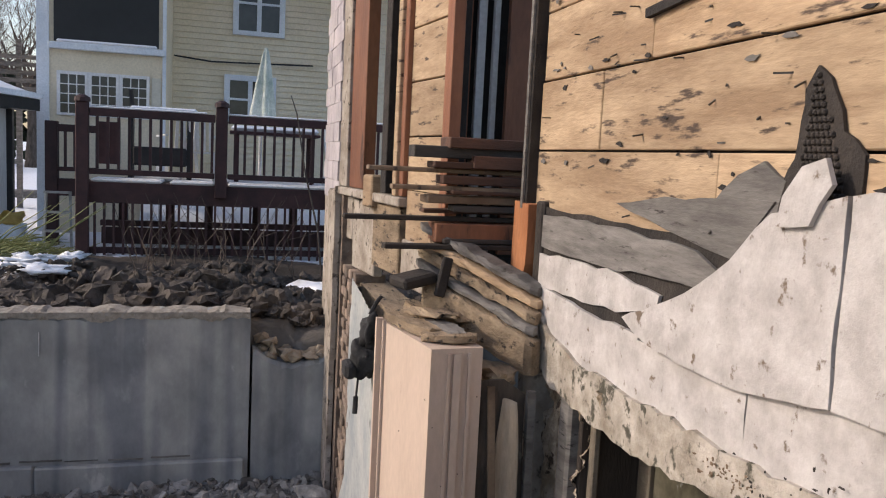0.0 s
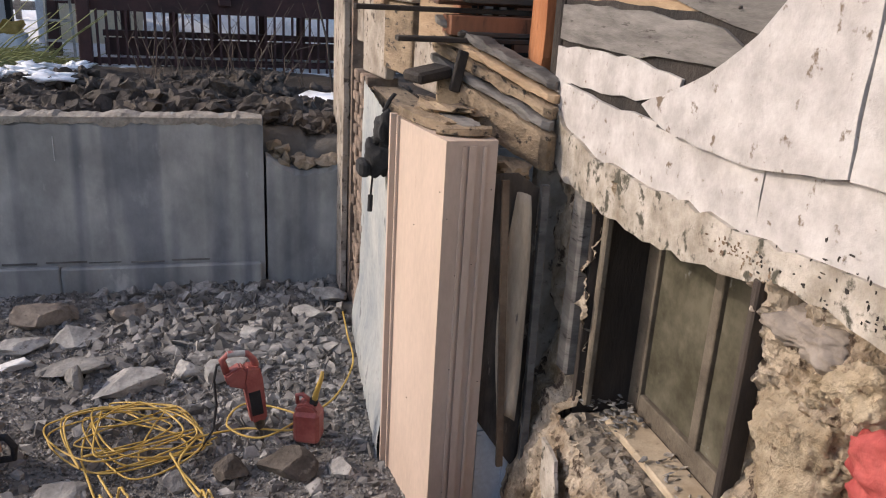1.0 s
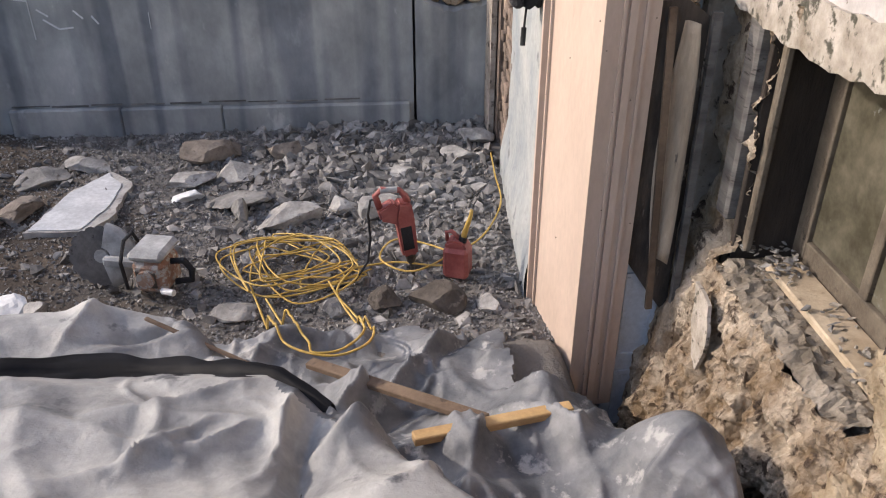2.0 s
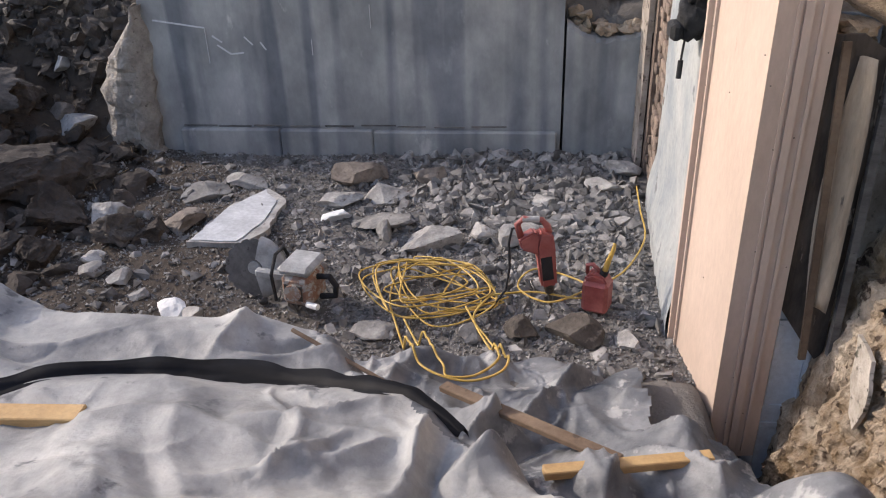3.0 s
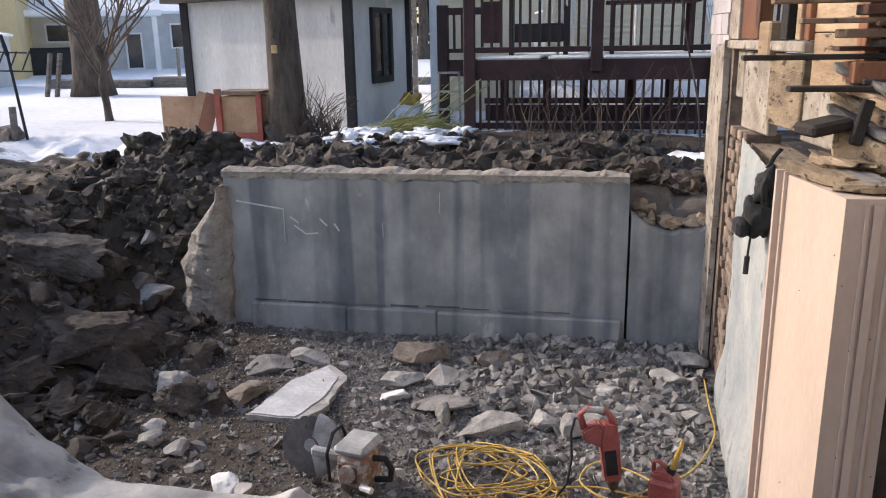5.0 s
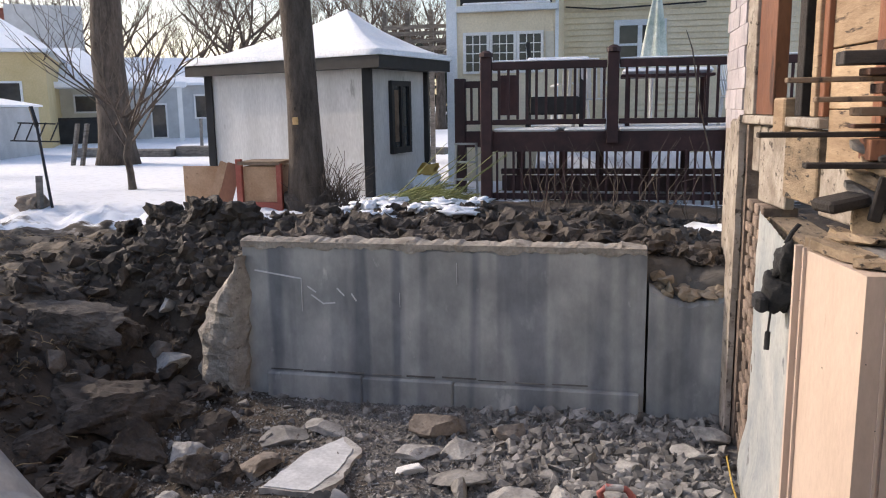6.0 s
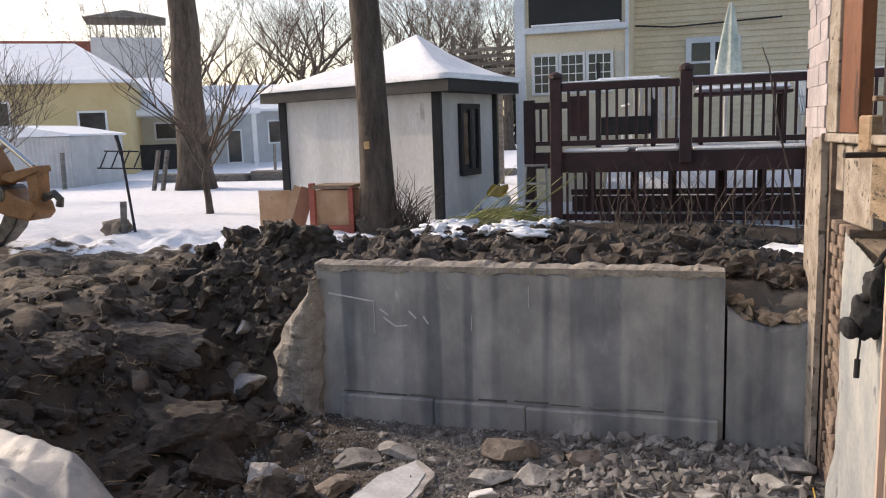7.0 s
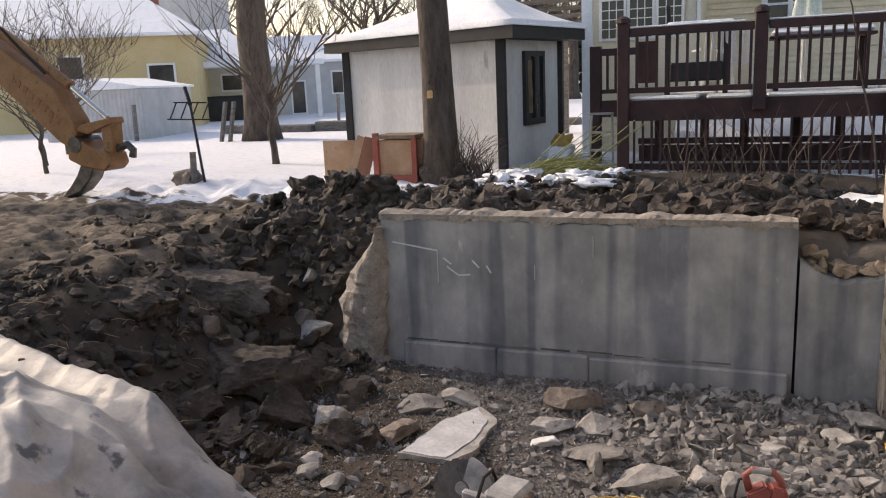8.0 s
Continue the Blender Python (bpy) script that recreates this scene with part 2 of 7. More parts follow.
def stripes(m):
    """Broad uneven vertical bands of damp and dry, as the shuttering left them, and cloudy wear over them."""
    n, l = m.node_tree.nodes, m.node_tree.links
    b = n["Principled BSDF"]
    col = b.inputs["Base Color"].links[0].from_socket
    tc = n.new("ShaderNodeTexCoord")
    for stretch, scale, detail, lo, hi, dark, light in (
            ((2.6, 0.01, 0.13), 1.6, 2.5, 0.42, 0.52, (0.56, 0.585, 0.63), (0.96, 0.965, 0.95)),
            ((1.0, 1.0, 0.8), 3.2, 7.0, 0.34, 0.70, (0.74, 0.74, 0.75), (1.22, 1.21, 1.19))):
        mp = n.new("ShaderNodeMapping")
        mp.inputs["Scale"].default_value = stretch
        l.new(tc.outputs["Object"], mp.inputs["Vector"])
        no = n.new("ShaderNodeTexNoise")
        no.inputs["Scale"].default_value, no.inputs["Detail"].default_value = scale, detail
        l.new(mp.outputs[0], no.inputs["Vector"])
        rp = n.new("ShaderNodeValToRGB")
        rp.color_ramp.elements[0].position, rp.color_ramp.elements[1].position = lo, hi
        rp.color_ramp.elements[0].color, rp.color_ramp.elements[1].color = (*dark, 1), (*light, 1)
        l.new(no.outputs["Fac"], rp.inputs["Fac"])
        mx = n.new("ShaderNodeMix")
        mx.data_type, mx.blend_type = 'RGBA', 'MULTIPLY'
        mx.inputs[0].default_value = 1.0
        l.new(col, mx.inputs[6])
        l.new(rp.outputs["Color"], mx.inputs[7])
        col = mx.outputs[2]
    l.new(col, b.inputs["Base Color"])


stripes(M_CONCRETE)


# ---- shaping helpers ----
def finish(bm, name, material, smooth=False):
    me = bpy.data.meshes.new(name)
    bm.normal_update()
    bm.to_mesh(me)
    bm.free()
    me.materials.append(material)
    if smooth:
        me.polygons.foreach_set("use_smooth", [True] * len(me.polygons))
    return me


def part(name, bm, material, parent, label="", smooth=False):
    """A bmesh as one mesh object under a thing or a part."""
    ob = new(name, finish(bm, name, material, smooth))
    ob.parent = parent
    if label:
        tagged(ob, label)
    return ob


def thing(name, label, category, group="", kind="", at=(0, 0, 0), rz=0.0):
    ob = new(name)
    ob.matrix_basis = pose(*at, 0, 0, rz)
    return tagged(ob, label, category, group, kind)


def solo(name, bm, material, label, category, group="", kind="", smooth=False):
    return tagged(new(name, finish(bm, name, material, smooth)), label, category, group, kind)


def box(bm, x0, x1, y0, y1, z0, z1, m=None, bevel=0.0):
    r = bmesh.ops.create_cube(bm, size=1.0)
    vs = r["verts"]
    bmesh.ops.scale(bm, vec=(x1 - x0, y1 - y0, z1 - z0), verts=vs)
    bmesh.ops.translate(bm, vec=((x0 + x1) / 2, (y0 + y1) / 2, (z0 + z1) / 2), verts=vs)
    if bevel:
        es = list({e for v in vs for e in v.link_edges})
        vs = list({v for f in bmesh.ops.bevel(bm, geom=es, offset=bevel, segments=1, affect='EDGES')["faces"] for v in f.verts} | {v for v in vs if v.is_valid})
    if m is not None:
        bmesh.ops.transform(bm, matrix=m, verts=vs)
    return vs


def B(*args, **kw):
    bm = bmesh.new()
    box(bm, *args, **kw)
    return bm


def bar(bm, a, b, w, h, up=(0, 0, 1), bevel=0.0):
    """A squared bar from a to b, w wide and h high."""
    a, b = Vector(a), Vector(b)
    d = b - a
    y = d.normalized()
    x = y.cross(Vector(up))
    if x.length < 1e-4:
        x = Vector((1, 0, 0))
    x.normalize()
    z = x.cross(y)
    m = Matrix((x, y, z)).transposed().to_4x4()
    m.translation = (a + b) / 2
    return box(bm, -w / 2, w / 2, -d.length / 2, d.length / 2, -h / 2, h / 2, m, bevel)


def BAR(*args, **kw):
    bm = bmesh.new()
    bar(bm, *args, **kw)
    return bm


def tube(bm, pts, radii, n=8, cap=True):
    """A round tube along points; radii: one, or one for each point."""
    pts = [Vector(p) for p in pts]
    if not isinstance(radii, (list, tuple)):
        radii = [radii] * len(pts)
    rings = []
    prev = None
    for i, p in enumerate(pts):
        d = (pts[min(i + 1, len(pts) - 1)] - pts[max(i - 1, 0)]).normalized()
        if prev is None:
            prev = d.orthogonal().normalized()
        s = (prev - d * prev.dot(d))
        s = s.normalized() if s.length > 1e-5 else d.orthogonal().normalized()
        prev = s
        t = d.cross(s)
        rings.append([bm.verts.new(p + (s * math.cos(2 * math.pi * k / n) + t * math.sin(2 * math.pi * k / n)) * radii[i]) for k in range(n)])
    for r0, r1 in zip(rings, rings[1:]):
        for k in range(n):
            bm.faces.new((r0[k], r0[(k + 1) % n], r1[(k + 1) % n], r1[k]))
    if cap and n > 2:
        bm.faces.new(rings[0][::-1])
        bm.faces.new(rings[-1])


def TUBE(*args, **kw):
    bm = bmesh.new()
    tube(bm, *args, **kw)
    return bm


def prism(bm, outline, axis, lo, hi):
    """A closed outline drawn out along an axis: for 'x' the outline is (y, z), for 'y' (x, z), for 'z' (x, y)."""
    def place(u, v, w):
        return {"x": (w, u, v), "y": (u, w, v), "z": (u, v, w)}[axis]
    a = [bm.verts.new(place(u, v, lo)) for u, v in outline]
    b = [bm.verts.new(place(u, v, hi)) for u, v in outline]
    n = len(outline)
    bm.faces.new(a[::-1])
    bm.faces.new(b)
    for i in range(n):
        bm.faces.new((a[i], a[(i + 1) % n], b[(i + 1) % n], b[i]))
    bmesh.ops.recalc_face_normals(bm, faces=bm.faces[:])


def PRISM(*args):
    bm = bmesh.new()
    prism(bm, *args)
    return bm


def ragged(points, step, amp, seed, closed=False):
    """A broken edge: the line through the points, cut into steps and roughened."""
    rng = random.Random(seed)
    out = []
    seq = list(points) + ([points[0]] if closed else [])
    for (u0, v0), (u1, v1) in zip(seq, seq[1:]):
        k = max(1, int(math.hypot(u1 - u0, v1 - v0) / step))
        for i in range(k):
            f = i / k
            j = amp if i else amp * 0.3
            out.append((u0 + (u1 - u0) * f + rng.uniform(-j, j), v0 + (v1 - v0) * f + rng.uniform(-j, j)))
    if not closed:
        out.append(seq[-1])
    return out


def nz(x, y, z=0.0, s=1.0):
    return noise.noise(Vector((x * s, y * s, z * s)))


def smooth01(v):
    v = min(1.0, max(0.0, v))
    return v * v * (3 - 2 * v)


def hull(rng, k=12, sx=1.0, sy=1.0, sz=1.0):
    """An angular lump: the hull of points scattered on a squashed ball."""
    bm = bmesh.new()
    for _ in range(k):
        v = Vector((rng.gauss(0, 1), rng.gauss(0, 1), rng.gauss(0, 1))).normalized() * rng.uniform(0.75, 1.0)
        bm.verts.new((v.x * sx, v.y * sy, v.z * sz))
    r = bmesh.ops.convex_hull(bm, input=bm.verts[:])
    loose = [v for v in bm.verts if not v.link_faces]
    bmesh.ops.delete(bm, geom=loose, context='VERTS')
    return bm


def lump(rng, sx, sy, sz, rough=0.25, cuts=2):
    """A rough rounded lump of earth or stone."""
    bm = bmesh.new()
    bmesh.ops.create_icosphere(bm, subdivisions=cuts, radius=1.0)
    o = Vector((rng.uniform(0, 50), rng.uniform(0, 50), rng.uniform(0, 50)))
    for v in bm.verts:
        d = 1 + rough * noise.noise(v.co * 1.3 + o) * 1.6 + rough * 0.8 * noise.noise(v.co * 3.5 + o)
        if cuts > 2:
            d += rough * 0.45 * noise.noise(v.co * 8 + o) + rough * 0.25 * noise.noise(v.co * 17 + o)
        # flatten some sides, as broken pieces have
        v.co = Vector((max(-0.8, min(0.8, v.co.x)), max(-0.8, min(0.8, v.co.y)), max(-0.75, min(0.75, v.co.z)))) * d
        v.co.x *= sx
        v.co.y *= sy
        v.co.z *= sz
    return bm


def rock(rng, sx, sy, sz, cuts=3, planes=11, rough=0.06):
    """A broken stone: a ball cut by random flat faces, with a gritty skin."""
    bm = bmesh.new()
    bmesh.ops.create_icosphere(bm, subdivisions=cuts, radius=1.0)
    faces = [(Vector((rng.gauss(0, 1), rng.gauss(0, 1), rng.gauss(0, 1))).normalized(), rng.uniform(0.40, 0.72)) for _ in range(planes)]
    o = Vector((rng.uniform(0, 50), rng.uniform(0, 50), rng.uniform(0, 50)))
    for v in bm.verts:
        p = v.co.copy()
        for n, d in faces:
            over = p.dot(n) - d
            if over > 0:
                p -= n * over
        p *= 1 + rough * (noise.noise(p * 2.3 + o) * 1.4 + noise.noise(p * 6 + o) * 0.7 + noise.noise(p * 15 + o) * 0.4)
        v.co = (p.x * sx * 1.25, p.y * sy * 1.25, p.z * sz * 1.25)
    return bm


def arrays(bm):
    bmesh.ops.triangulate(bm, faces=bm.faces[:])
    bm.verts.index_update()
    v = np.array([v.co[:] for v in bm.verts])
    f = np.array([[q.index for q in p.verts] for p in bm.faces])
    bm.free()
    return v, f


def scatter(name, shapes, spots, material, smooth=False):
    """Many lumps in one mesh. spots: (x, y, z, size, flatness)."""
    rng = np.random.RandomState(len(spots))
    vs, fs, base = [], [], 0
    for i, (x, y, z, s, fl) in enumerate(spots):
        v, f = shapes[i % len(shapes)]
        e = Euler(rng.uniform(0, 6.283, 3)).to_matrix()
        p = v @ np.array(e).T * s
        p[:, 2] *= fl
        vs.append(p + (x, y, z))
        fs.append(f + base)
        base += len(v)
    v, f = np.concatenate(vs), np.concatenate(fs)
    me = bpy.data.meshes.new(name)
    me.from_pydata(v.tolist(), [], f.tolist())
    me.materials.append(material)
    if smooth:
        me.polygons.foreach_set("use_smooth", [True] * len(me.polygons))
    return new(name, me)

# ---- the lie of the land ----
YARD = 1.03


def heap_edge(x):
    """How far into the pit the covered heap reaches."""
    return 3.38 + 0.33 * max(0.0, -1.2 - x)


def tarp_mound(x, y):
    """Height of the heap that the sheet covers, beside and under the camera."""
    e = heap_edge(x)
    left = 0.50 * smooth01((e - y) / 0.16) + 0.10 * smooth01((e - 0.35 - y) / 0.5) + 0.20 * smooth01((e - 0.9 - y) / 0.8)
    left += (0.26 * smooth01((-1.3 - x) / 0.8) + 0.16 * smooth01((-1.45 - x) / 0.7)) * smooth01((e - y) / 0.3)
    left -= 0.05 * math.exp(-((y - e + 0.50) / 0.12) ** 2)
    right = 0.10 * smooth01((3.66 - y) / 0.15) + 0.16 * smooth01((3.2 - y) / 1.0) + 0.42 * smooth01((2.3 - y) / 1.2)
    right += 0.20 * math.exp(-((x - 1.27) / 0.15) ** 2 - ((y - 2.98) / 0.13) ** 2)
    right += 0.26 * math.exp(-((x - 1.60) / 0.20) ** 2 - ((y - 2.48) / 0.18) ** 2)
    k = smooth01((x + 0.20 - 0.85 * (3.2 - y)) / 0.32)
    return left * (1 - k) + right * k


def land(x, y):
    """Ground height without small roughness."""
    # pit floor with the bank on its far side and on its open side
    bank = smooth01((-2.55 - x - 0.10 * (y - 5.5)) / 1.9) * 0.98
    back = smooth01((y - 6.35) / 0.9) * smooth01((-2.2 - x) / 0.5) * 0.95
    pit = max(bank, back, tarp_mound(x, y) - 0.05 if y < 4.4 else 0.0)
    if y > 6.72 and x > -2.35:
        pit = YARD + 0.10
    if y > 6.6 and x > 1.2:
        pit = YARD
    z = pit
    dip = smooth01((x - 1.42) / 0.2) * smooth01((y - 2.9) / 0.12)
    if y < 3.7 and dip > 0:
        z = z * (1 - dip) - 0.45 * dip
    if x > 1.75 and y < 6.6:
        z = min(z, 0.0)
    z += 0.23 * math.exp(-((x + 3.3) / 0.9) ** 2 - ((y - 7.9) / 0.7) ** 2)
    if y > 6.8:
        z += 0.06 * smooth01((10.2 - y) / 2) * (0.5 + nz(x, y, 3.1, 0.9)) if x > -2.3 else 0.0
    far = smooth01((math.hypot(x, y) - 9) / 4)
    return z * (1 - far) + YARD * far


def rough_land(x, y):
    amp = 1 - smooth01((y - 9.5) / 2.5)
    soil = smooth01((-1.9 - x) / 1.2) + (1 if y > 6.7 else 0)
    a = 0.018 + 0.075 * min(1.0, soil)
    return land(x, y) + amp * (a * nz(x, y, 0, 2.1) * 1.4 + a * 0.7 * nz(x, y, 5, 5.0) + 0.012 * nz(x, y, 9, 14))


def build_ground():
    """One sheet, close-set where the camera looks down on it and wide out to the horizon."""
    def steps(lo, hi, d, far):
        mid = list(np.arange(lo, hi, d))
        a, g, s = [], hi, d
        while g < far:
            s *= 1.22
            g += s
            a.append(g)
        b, g, s = [], lo, d
        while g > -far:
            s *= 1.22
            g -= s
            b.append(g)
        return b[::-1] + mid + a
    xs, ys = steps(-7.0, 2.6, 0.055, 900), steps(-1.0, 10.4, 0.055, 1500)
    nx = len(xs)
    co = [(x, y, rough_land(x, y)) for y in ys for x in xs]
    fs = [(j * nx + i, j * nx + i + 1, (j + 1) * nx + i + 1, (j + 1) * nx + i) for j in range(len(ys) - 1) for i in range(nx - 1)]
    me = bpy.data.meshes.new("ground")
    me.from_pydata(co, [], fs)
    me.polygons.foreach_set("use_smooth", [True] * len(me.polygons))
    m = mat("yard_ground", (0.032, 0.023, 0.016), (0.078, 0.058, 0.042), (0.13, 0.10, 0.075), 2.5, 35, 0.88, 0.8, dist=0.03)
    # grey dust over the pit floor, trodden earth beside it, snow over the yard beyond a ragged line
    n, l = m.node_tree.nodes, m.node_tree.links
    b = n["Principled BSDF"]
    base = b.inputs["Base Color"].links[0].from_socket
    tc = n.new("ShaderNodeTexCoord")
    sp = n.new("ShaderNodeSeparateXYZ")
    l.new(tc.outputs["Object"], sp.inputs[0])

    def calc(op, a, c):
        k = n.new("ShaderNodeMath")
        k.operation = op
        for s, v in zip(k.inputs, (a, c)):
            if isinstance(v, (int, float)):
                s.default_value = v
            else:
                l.new(v, s)
        return k.outputs[0]

    def ramp(v, lo, hi):
        k = n.new("ShaderNodeMapRange")
        k.interpolation_type = 'SMOOTHSTEP'
        k.inputs["From Min"].default_value, k.inputs["From Max"].default_value = lo, hi
        l.new(v, k.inputs["Value"])
        return k.outputs[0]

    def blend(fac, a, colour):
        k = n.new("ShaderNodeMix")
        k.data_type = 'RGBA'
        l.new(fac, k.inputs[0])
        l.new(a, k.inputs[6])
        k.inputs[7].default_value = (*colour, 1)
        return k.outputs[2]
    no = n.new("ShaderNodeTexNoise")
    no.inputs["Scale"].default_value, no.inputs["Detail"].default_value = 0.9, 9.0
    l.new(tc.outputs["Object"], no.inputs["Vector"])
    wob = calc('SUBTRACT', no.outputs["Fac"], 0.5)
    fin = n.new("ShaderNodeTexNoise")
    fin.inputs["Scale"].default_value, fin.inputs["Detail"].default_value = 7.0, 8.0
    l.new(tc.outputs["Object"], fin.inputs["Vector"])
    xx = calc('ADD', sp.outputs[0], calc('MULTIPLY', wob, 1.6))
    yy = calc('ADD', sp.outputs[1], calc('MULTIPLY', wob, 2.4))
    # dusty floor
    dust = calc('MULTIPLY', ramp(calc('ADD', xx, calc('MULTIPLY', calc('SUBTRACT', yy, 5.0), 0.55)), -1.7, -0.3), ramp(calc('MULTIPLY', yy, -1), -6.9, -6.6))
    col = blend(calc('MULTIPLY', dust, 0.9), base, (0.165, 0.155, 0.143))
    # trodden earth left of the bank's crest
    tread = calc('MULTIPLY', ramp(calc('MULTIPLY', xx, -1), 3.4, 4.4), ramp(yy, 5.0, 6.6))
    col = blend(calc('MULTIPLY', tread, ramp(fin.outputs["Fac"], 0.42, 0.6)), col, (0.19, 0.15, 0.11))
    # snow
    edge = calc('ADD', calc('SUBTRACT', yy, calc('MULTIPLY', ramp(sp.outputs[0], -2.6, -1.8), 1.5)), calc('MULTIPLY', ramp(calc('MULTIPLY', sp.outputs[0], -1), 3.0, 5.5), 1.15))
    snow = ramp(calc('ADD', edge, calc('MULTIPLY', fin.outputs["Fac"], 1.2)), 10.55, 10.85)
    col = blend(snow, col, (0.82, 0.84, 0.88))
    thin = calc('MULTIPLY', calc('MULTIPLY', ramp(sp.outputs[1], 8.3, 9.2), ramp(calc('MULTIPLY', sp.outputs[0], -1), 0.6, 1.4)), ramp(fin.outputs["Fac"], 0.53, 0.6))
    col = blend(thin, col, (0.75, 0.77, 0.80))
    l.new(col, b.inputs["Base Color"])
    me.materials.append(m)
    tagged(new("ground", me), "bare dark earth pit and snow-covered yard", "ground", "", "structure")


build_ground()


# ---- the cut concrete wall ----
def concrete_wall():
    w = thing("concrete_wall", "grey board-marked concrete foundation wall with a broken top", "wall", kind="structure")
    yF, yB = 6.51, 6.78

    def slab(x0, x1, top, name, material, label, seed):
        rng = random.Random(seed)
        xs = np.arange(x0, x1 + 0.001, (x1 - x0) / max(8, int((x1 - x0) / 0.035)))
        bm = bmesh.new()
        rows = []
        levels = (-0.3, 0.19, 0.6, 1.0)
        for x in xs:
            t = top(x) + 0.02 * nz(x, 0, seed, 9) + 0.012 * nz(x, 0, seed + 4, 31)
            f = 0.03 * abs(nz(x, 2, seed, 11)) + 0.012 * rng.random()
            k = [(-0.3, yF), (0.19, yF), (t * 0.6, yF), (t - 0.03 - f, yF), (t - 0.006, yF + 0.03 + f), (t + 0.012 * nz(x, 7, seed, 17), (yF + yB) / 2), (t - 0.02, yB - 0.03), (t - 0.08, yB), (-0.3, yB)]
            rows.append([bm.verts.new((x, y, z)) for z, y in k])
        for a, b in zip(rows, rows[1:]):
            for i in range(len(a) - 1):
                bm.faces.new((a[i], b[i], b[i + 1], a[i + 1]))
        for r in (rows[0][::-1], rows[-1]):
            bm.faces.new(r)
        bmesh.ops.recalc_face_normals(bm, faces=bm.faces[:])
        return part(name, bm, material, w, label)

    slab(-2.30, 0.905, lambda x: 1.285 + 0.012 * math.sin(x * 3), "wall_panel", M_CONCRETE, "", 3)
    # a crust of pale broken concrete along the top
    rng = random.Random(5)
    bm = bmesh.new()
    xs = np.arange(-2.31, 0.92, 0.03)
    prev = None
    for x in xs:
        d = 0.03 + 0.05 * max(0, nz(x, 1, 4, 4)) + 0.02 * rng.random()
        t = 1.295 + 0.03 * nz(x, 0, 8, 6) + 0.015 * rng.random()
        ring = [bm.verts.new((x, y, z)) for y, z in ((6.503, 1.285 - d), (6.50, 1.29), (6.52 + 0.02 * rng.random(), t), (6.66, t + 0.01 * rng.random()), (6.785, t - 0.02), (6.785, 1.2))]
        if prev:
            for i in range(5):
                bm.faces.new((prev[i], ring[i], ring[i + 1], prev[i + 1]))
        prev = ring
    bmesh.ops.recalc_face_normals(bm, faces=bm.faces[:])
    part("broken_top", bm, M_CONC_BREAK, w, "pale broken concrete edge")
    slab(0.925, 1.56, lambda x: 0.93 + 0.05 * smooth01((1.1 - x) / 0.2) + 0.03 * math.sin(x * 9), "wall_panel", M_CONCRETE, "", 9)
    bm = bmesh.new()
    for i in range(26):
        x = 0.95 + 0.6 * rng.random()
        m = Matrix.Translation((x, 6.55 + 0.2 * rng.random(), 0.93 + 0.13 * (1 - smooth01((x - 0.95) / 0.25)) * rng.random() + 0.03 * rng.random()))
        h = hull(rng, 11, 0.09, 0.08, 0.06)
        h.transform(m)
        me = bpy.data.meshes.new("t")
        h.to_mesh(me)
        h.free()
        bm.from_mesh(me)
        bpy.data.meshes.remove(me)
    part("broken_top", bm, mat("tan_broken_concrete", (0.30, 0.235, 0.17), (0.44, 0.36, 0.27), (0.2, 0.15, 0.11), 8, 40, 0.95, 1.0, dist=0.03), w, "tan crumbled edge")
    # footing ledge
    bm = bmesh.new()
    for x0, x1, z in ((-2.12, -1.3, 0.205), (-1.3, -0.55, 0.20), (-0.55, 0.88, 0.19)):
        vs = box(bm, x0, x1 - 0.004, 6.45, 6.51, -0.2, z, bevel=0.012)
    part("ledge", bm, M_CONCRETE, w, "lighter cast footing ledge")
    jr = random.Random(2)
    for i in range(9):
        a = -2.10 + 0.29 * i
        zj = 0.211 + jr.uniform(-.006, .006)
        part("joint", B(a, a + jr.uniform(.2, .28), 6.502, 6.5095, zj, zj + jr.uniform(.006, .016)), M_GREYWOOD, w, "dark joint above the ledge")
    # chalk marks: short pale bars
    chalk = mat("chalk", (0.50, 0.51, 0.52), (0.62, 0.62, 0.62), None, 20, 90, 0.95, 0)
    for (xa, za), (xb, zb) in (((-2.2, 1.05), (-1.80, .99)), ((-1.80, .99), (-1.80, .72)), ((-1.72, .86), (-1.62, .79)), ((-1.62, .79), (-1.52, .80)), ((-1.5, .92), (-1.44, .86)), ((-1.38, .88), (-1.34, .82)), ((-1.75, .93), (-1.68, .88)), ((-.52, 1.15), (-.52, .98)), ((-.98, .9), (-.98, .78))):
        part("chalk_mark", BAR((xa, 6.508, za), (xb, 6.508, zb), 0.004, 0.012, up=(0, 0.2, 1)), chalk, w, "pale chalk scribble")
    # the stump of the wall that turned towards the house: a raw broken face
    bm = bmesh.new()
    prof = [(0.0, -0.30, -0.62), (0.25, -0.32, -0.60), (0.5, -0.30, -0.56), (0.75, -0.24, -0.46), (0.9, -0.17, -0.34), (1.02, -0.06, -0.20), (1.15, -0.02, -0.10)]
    rows = []
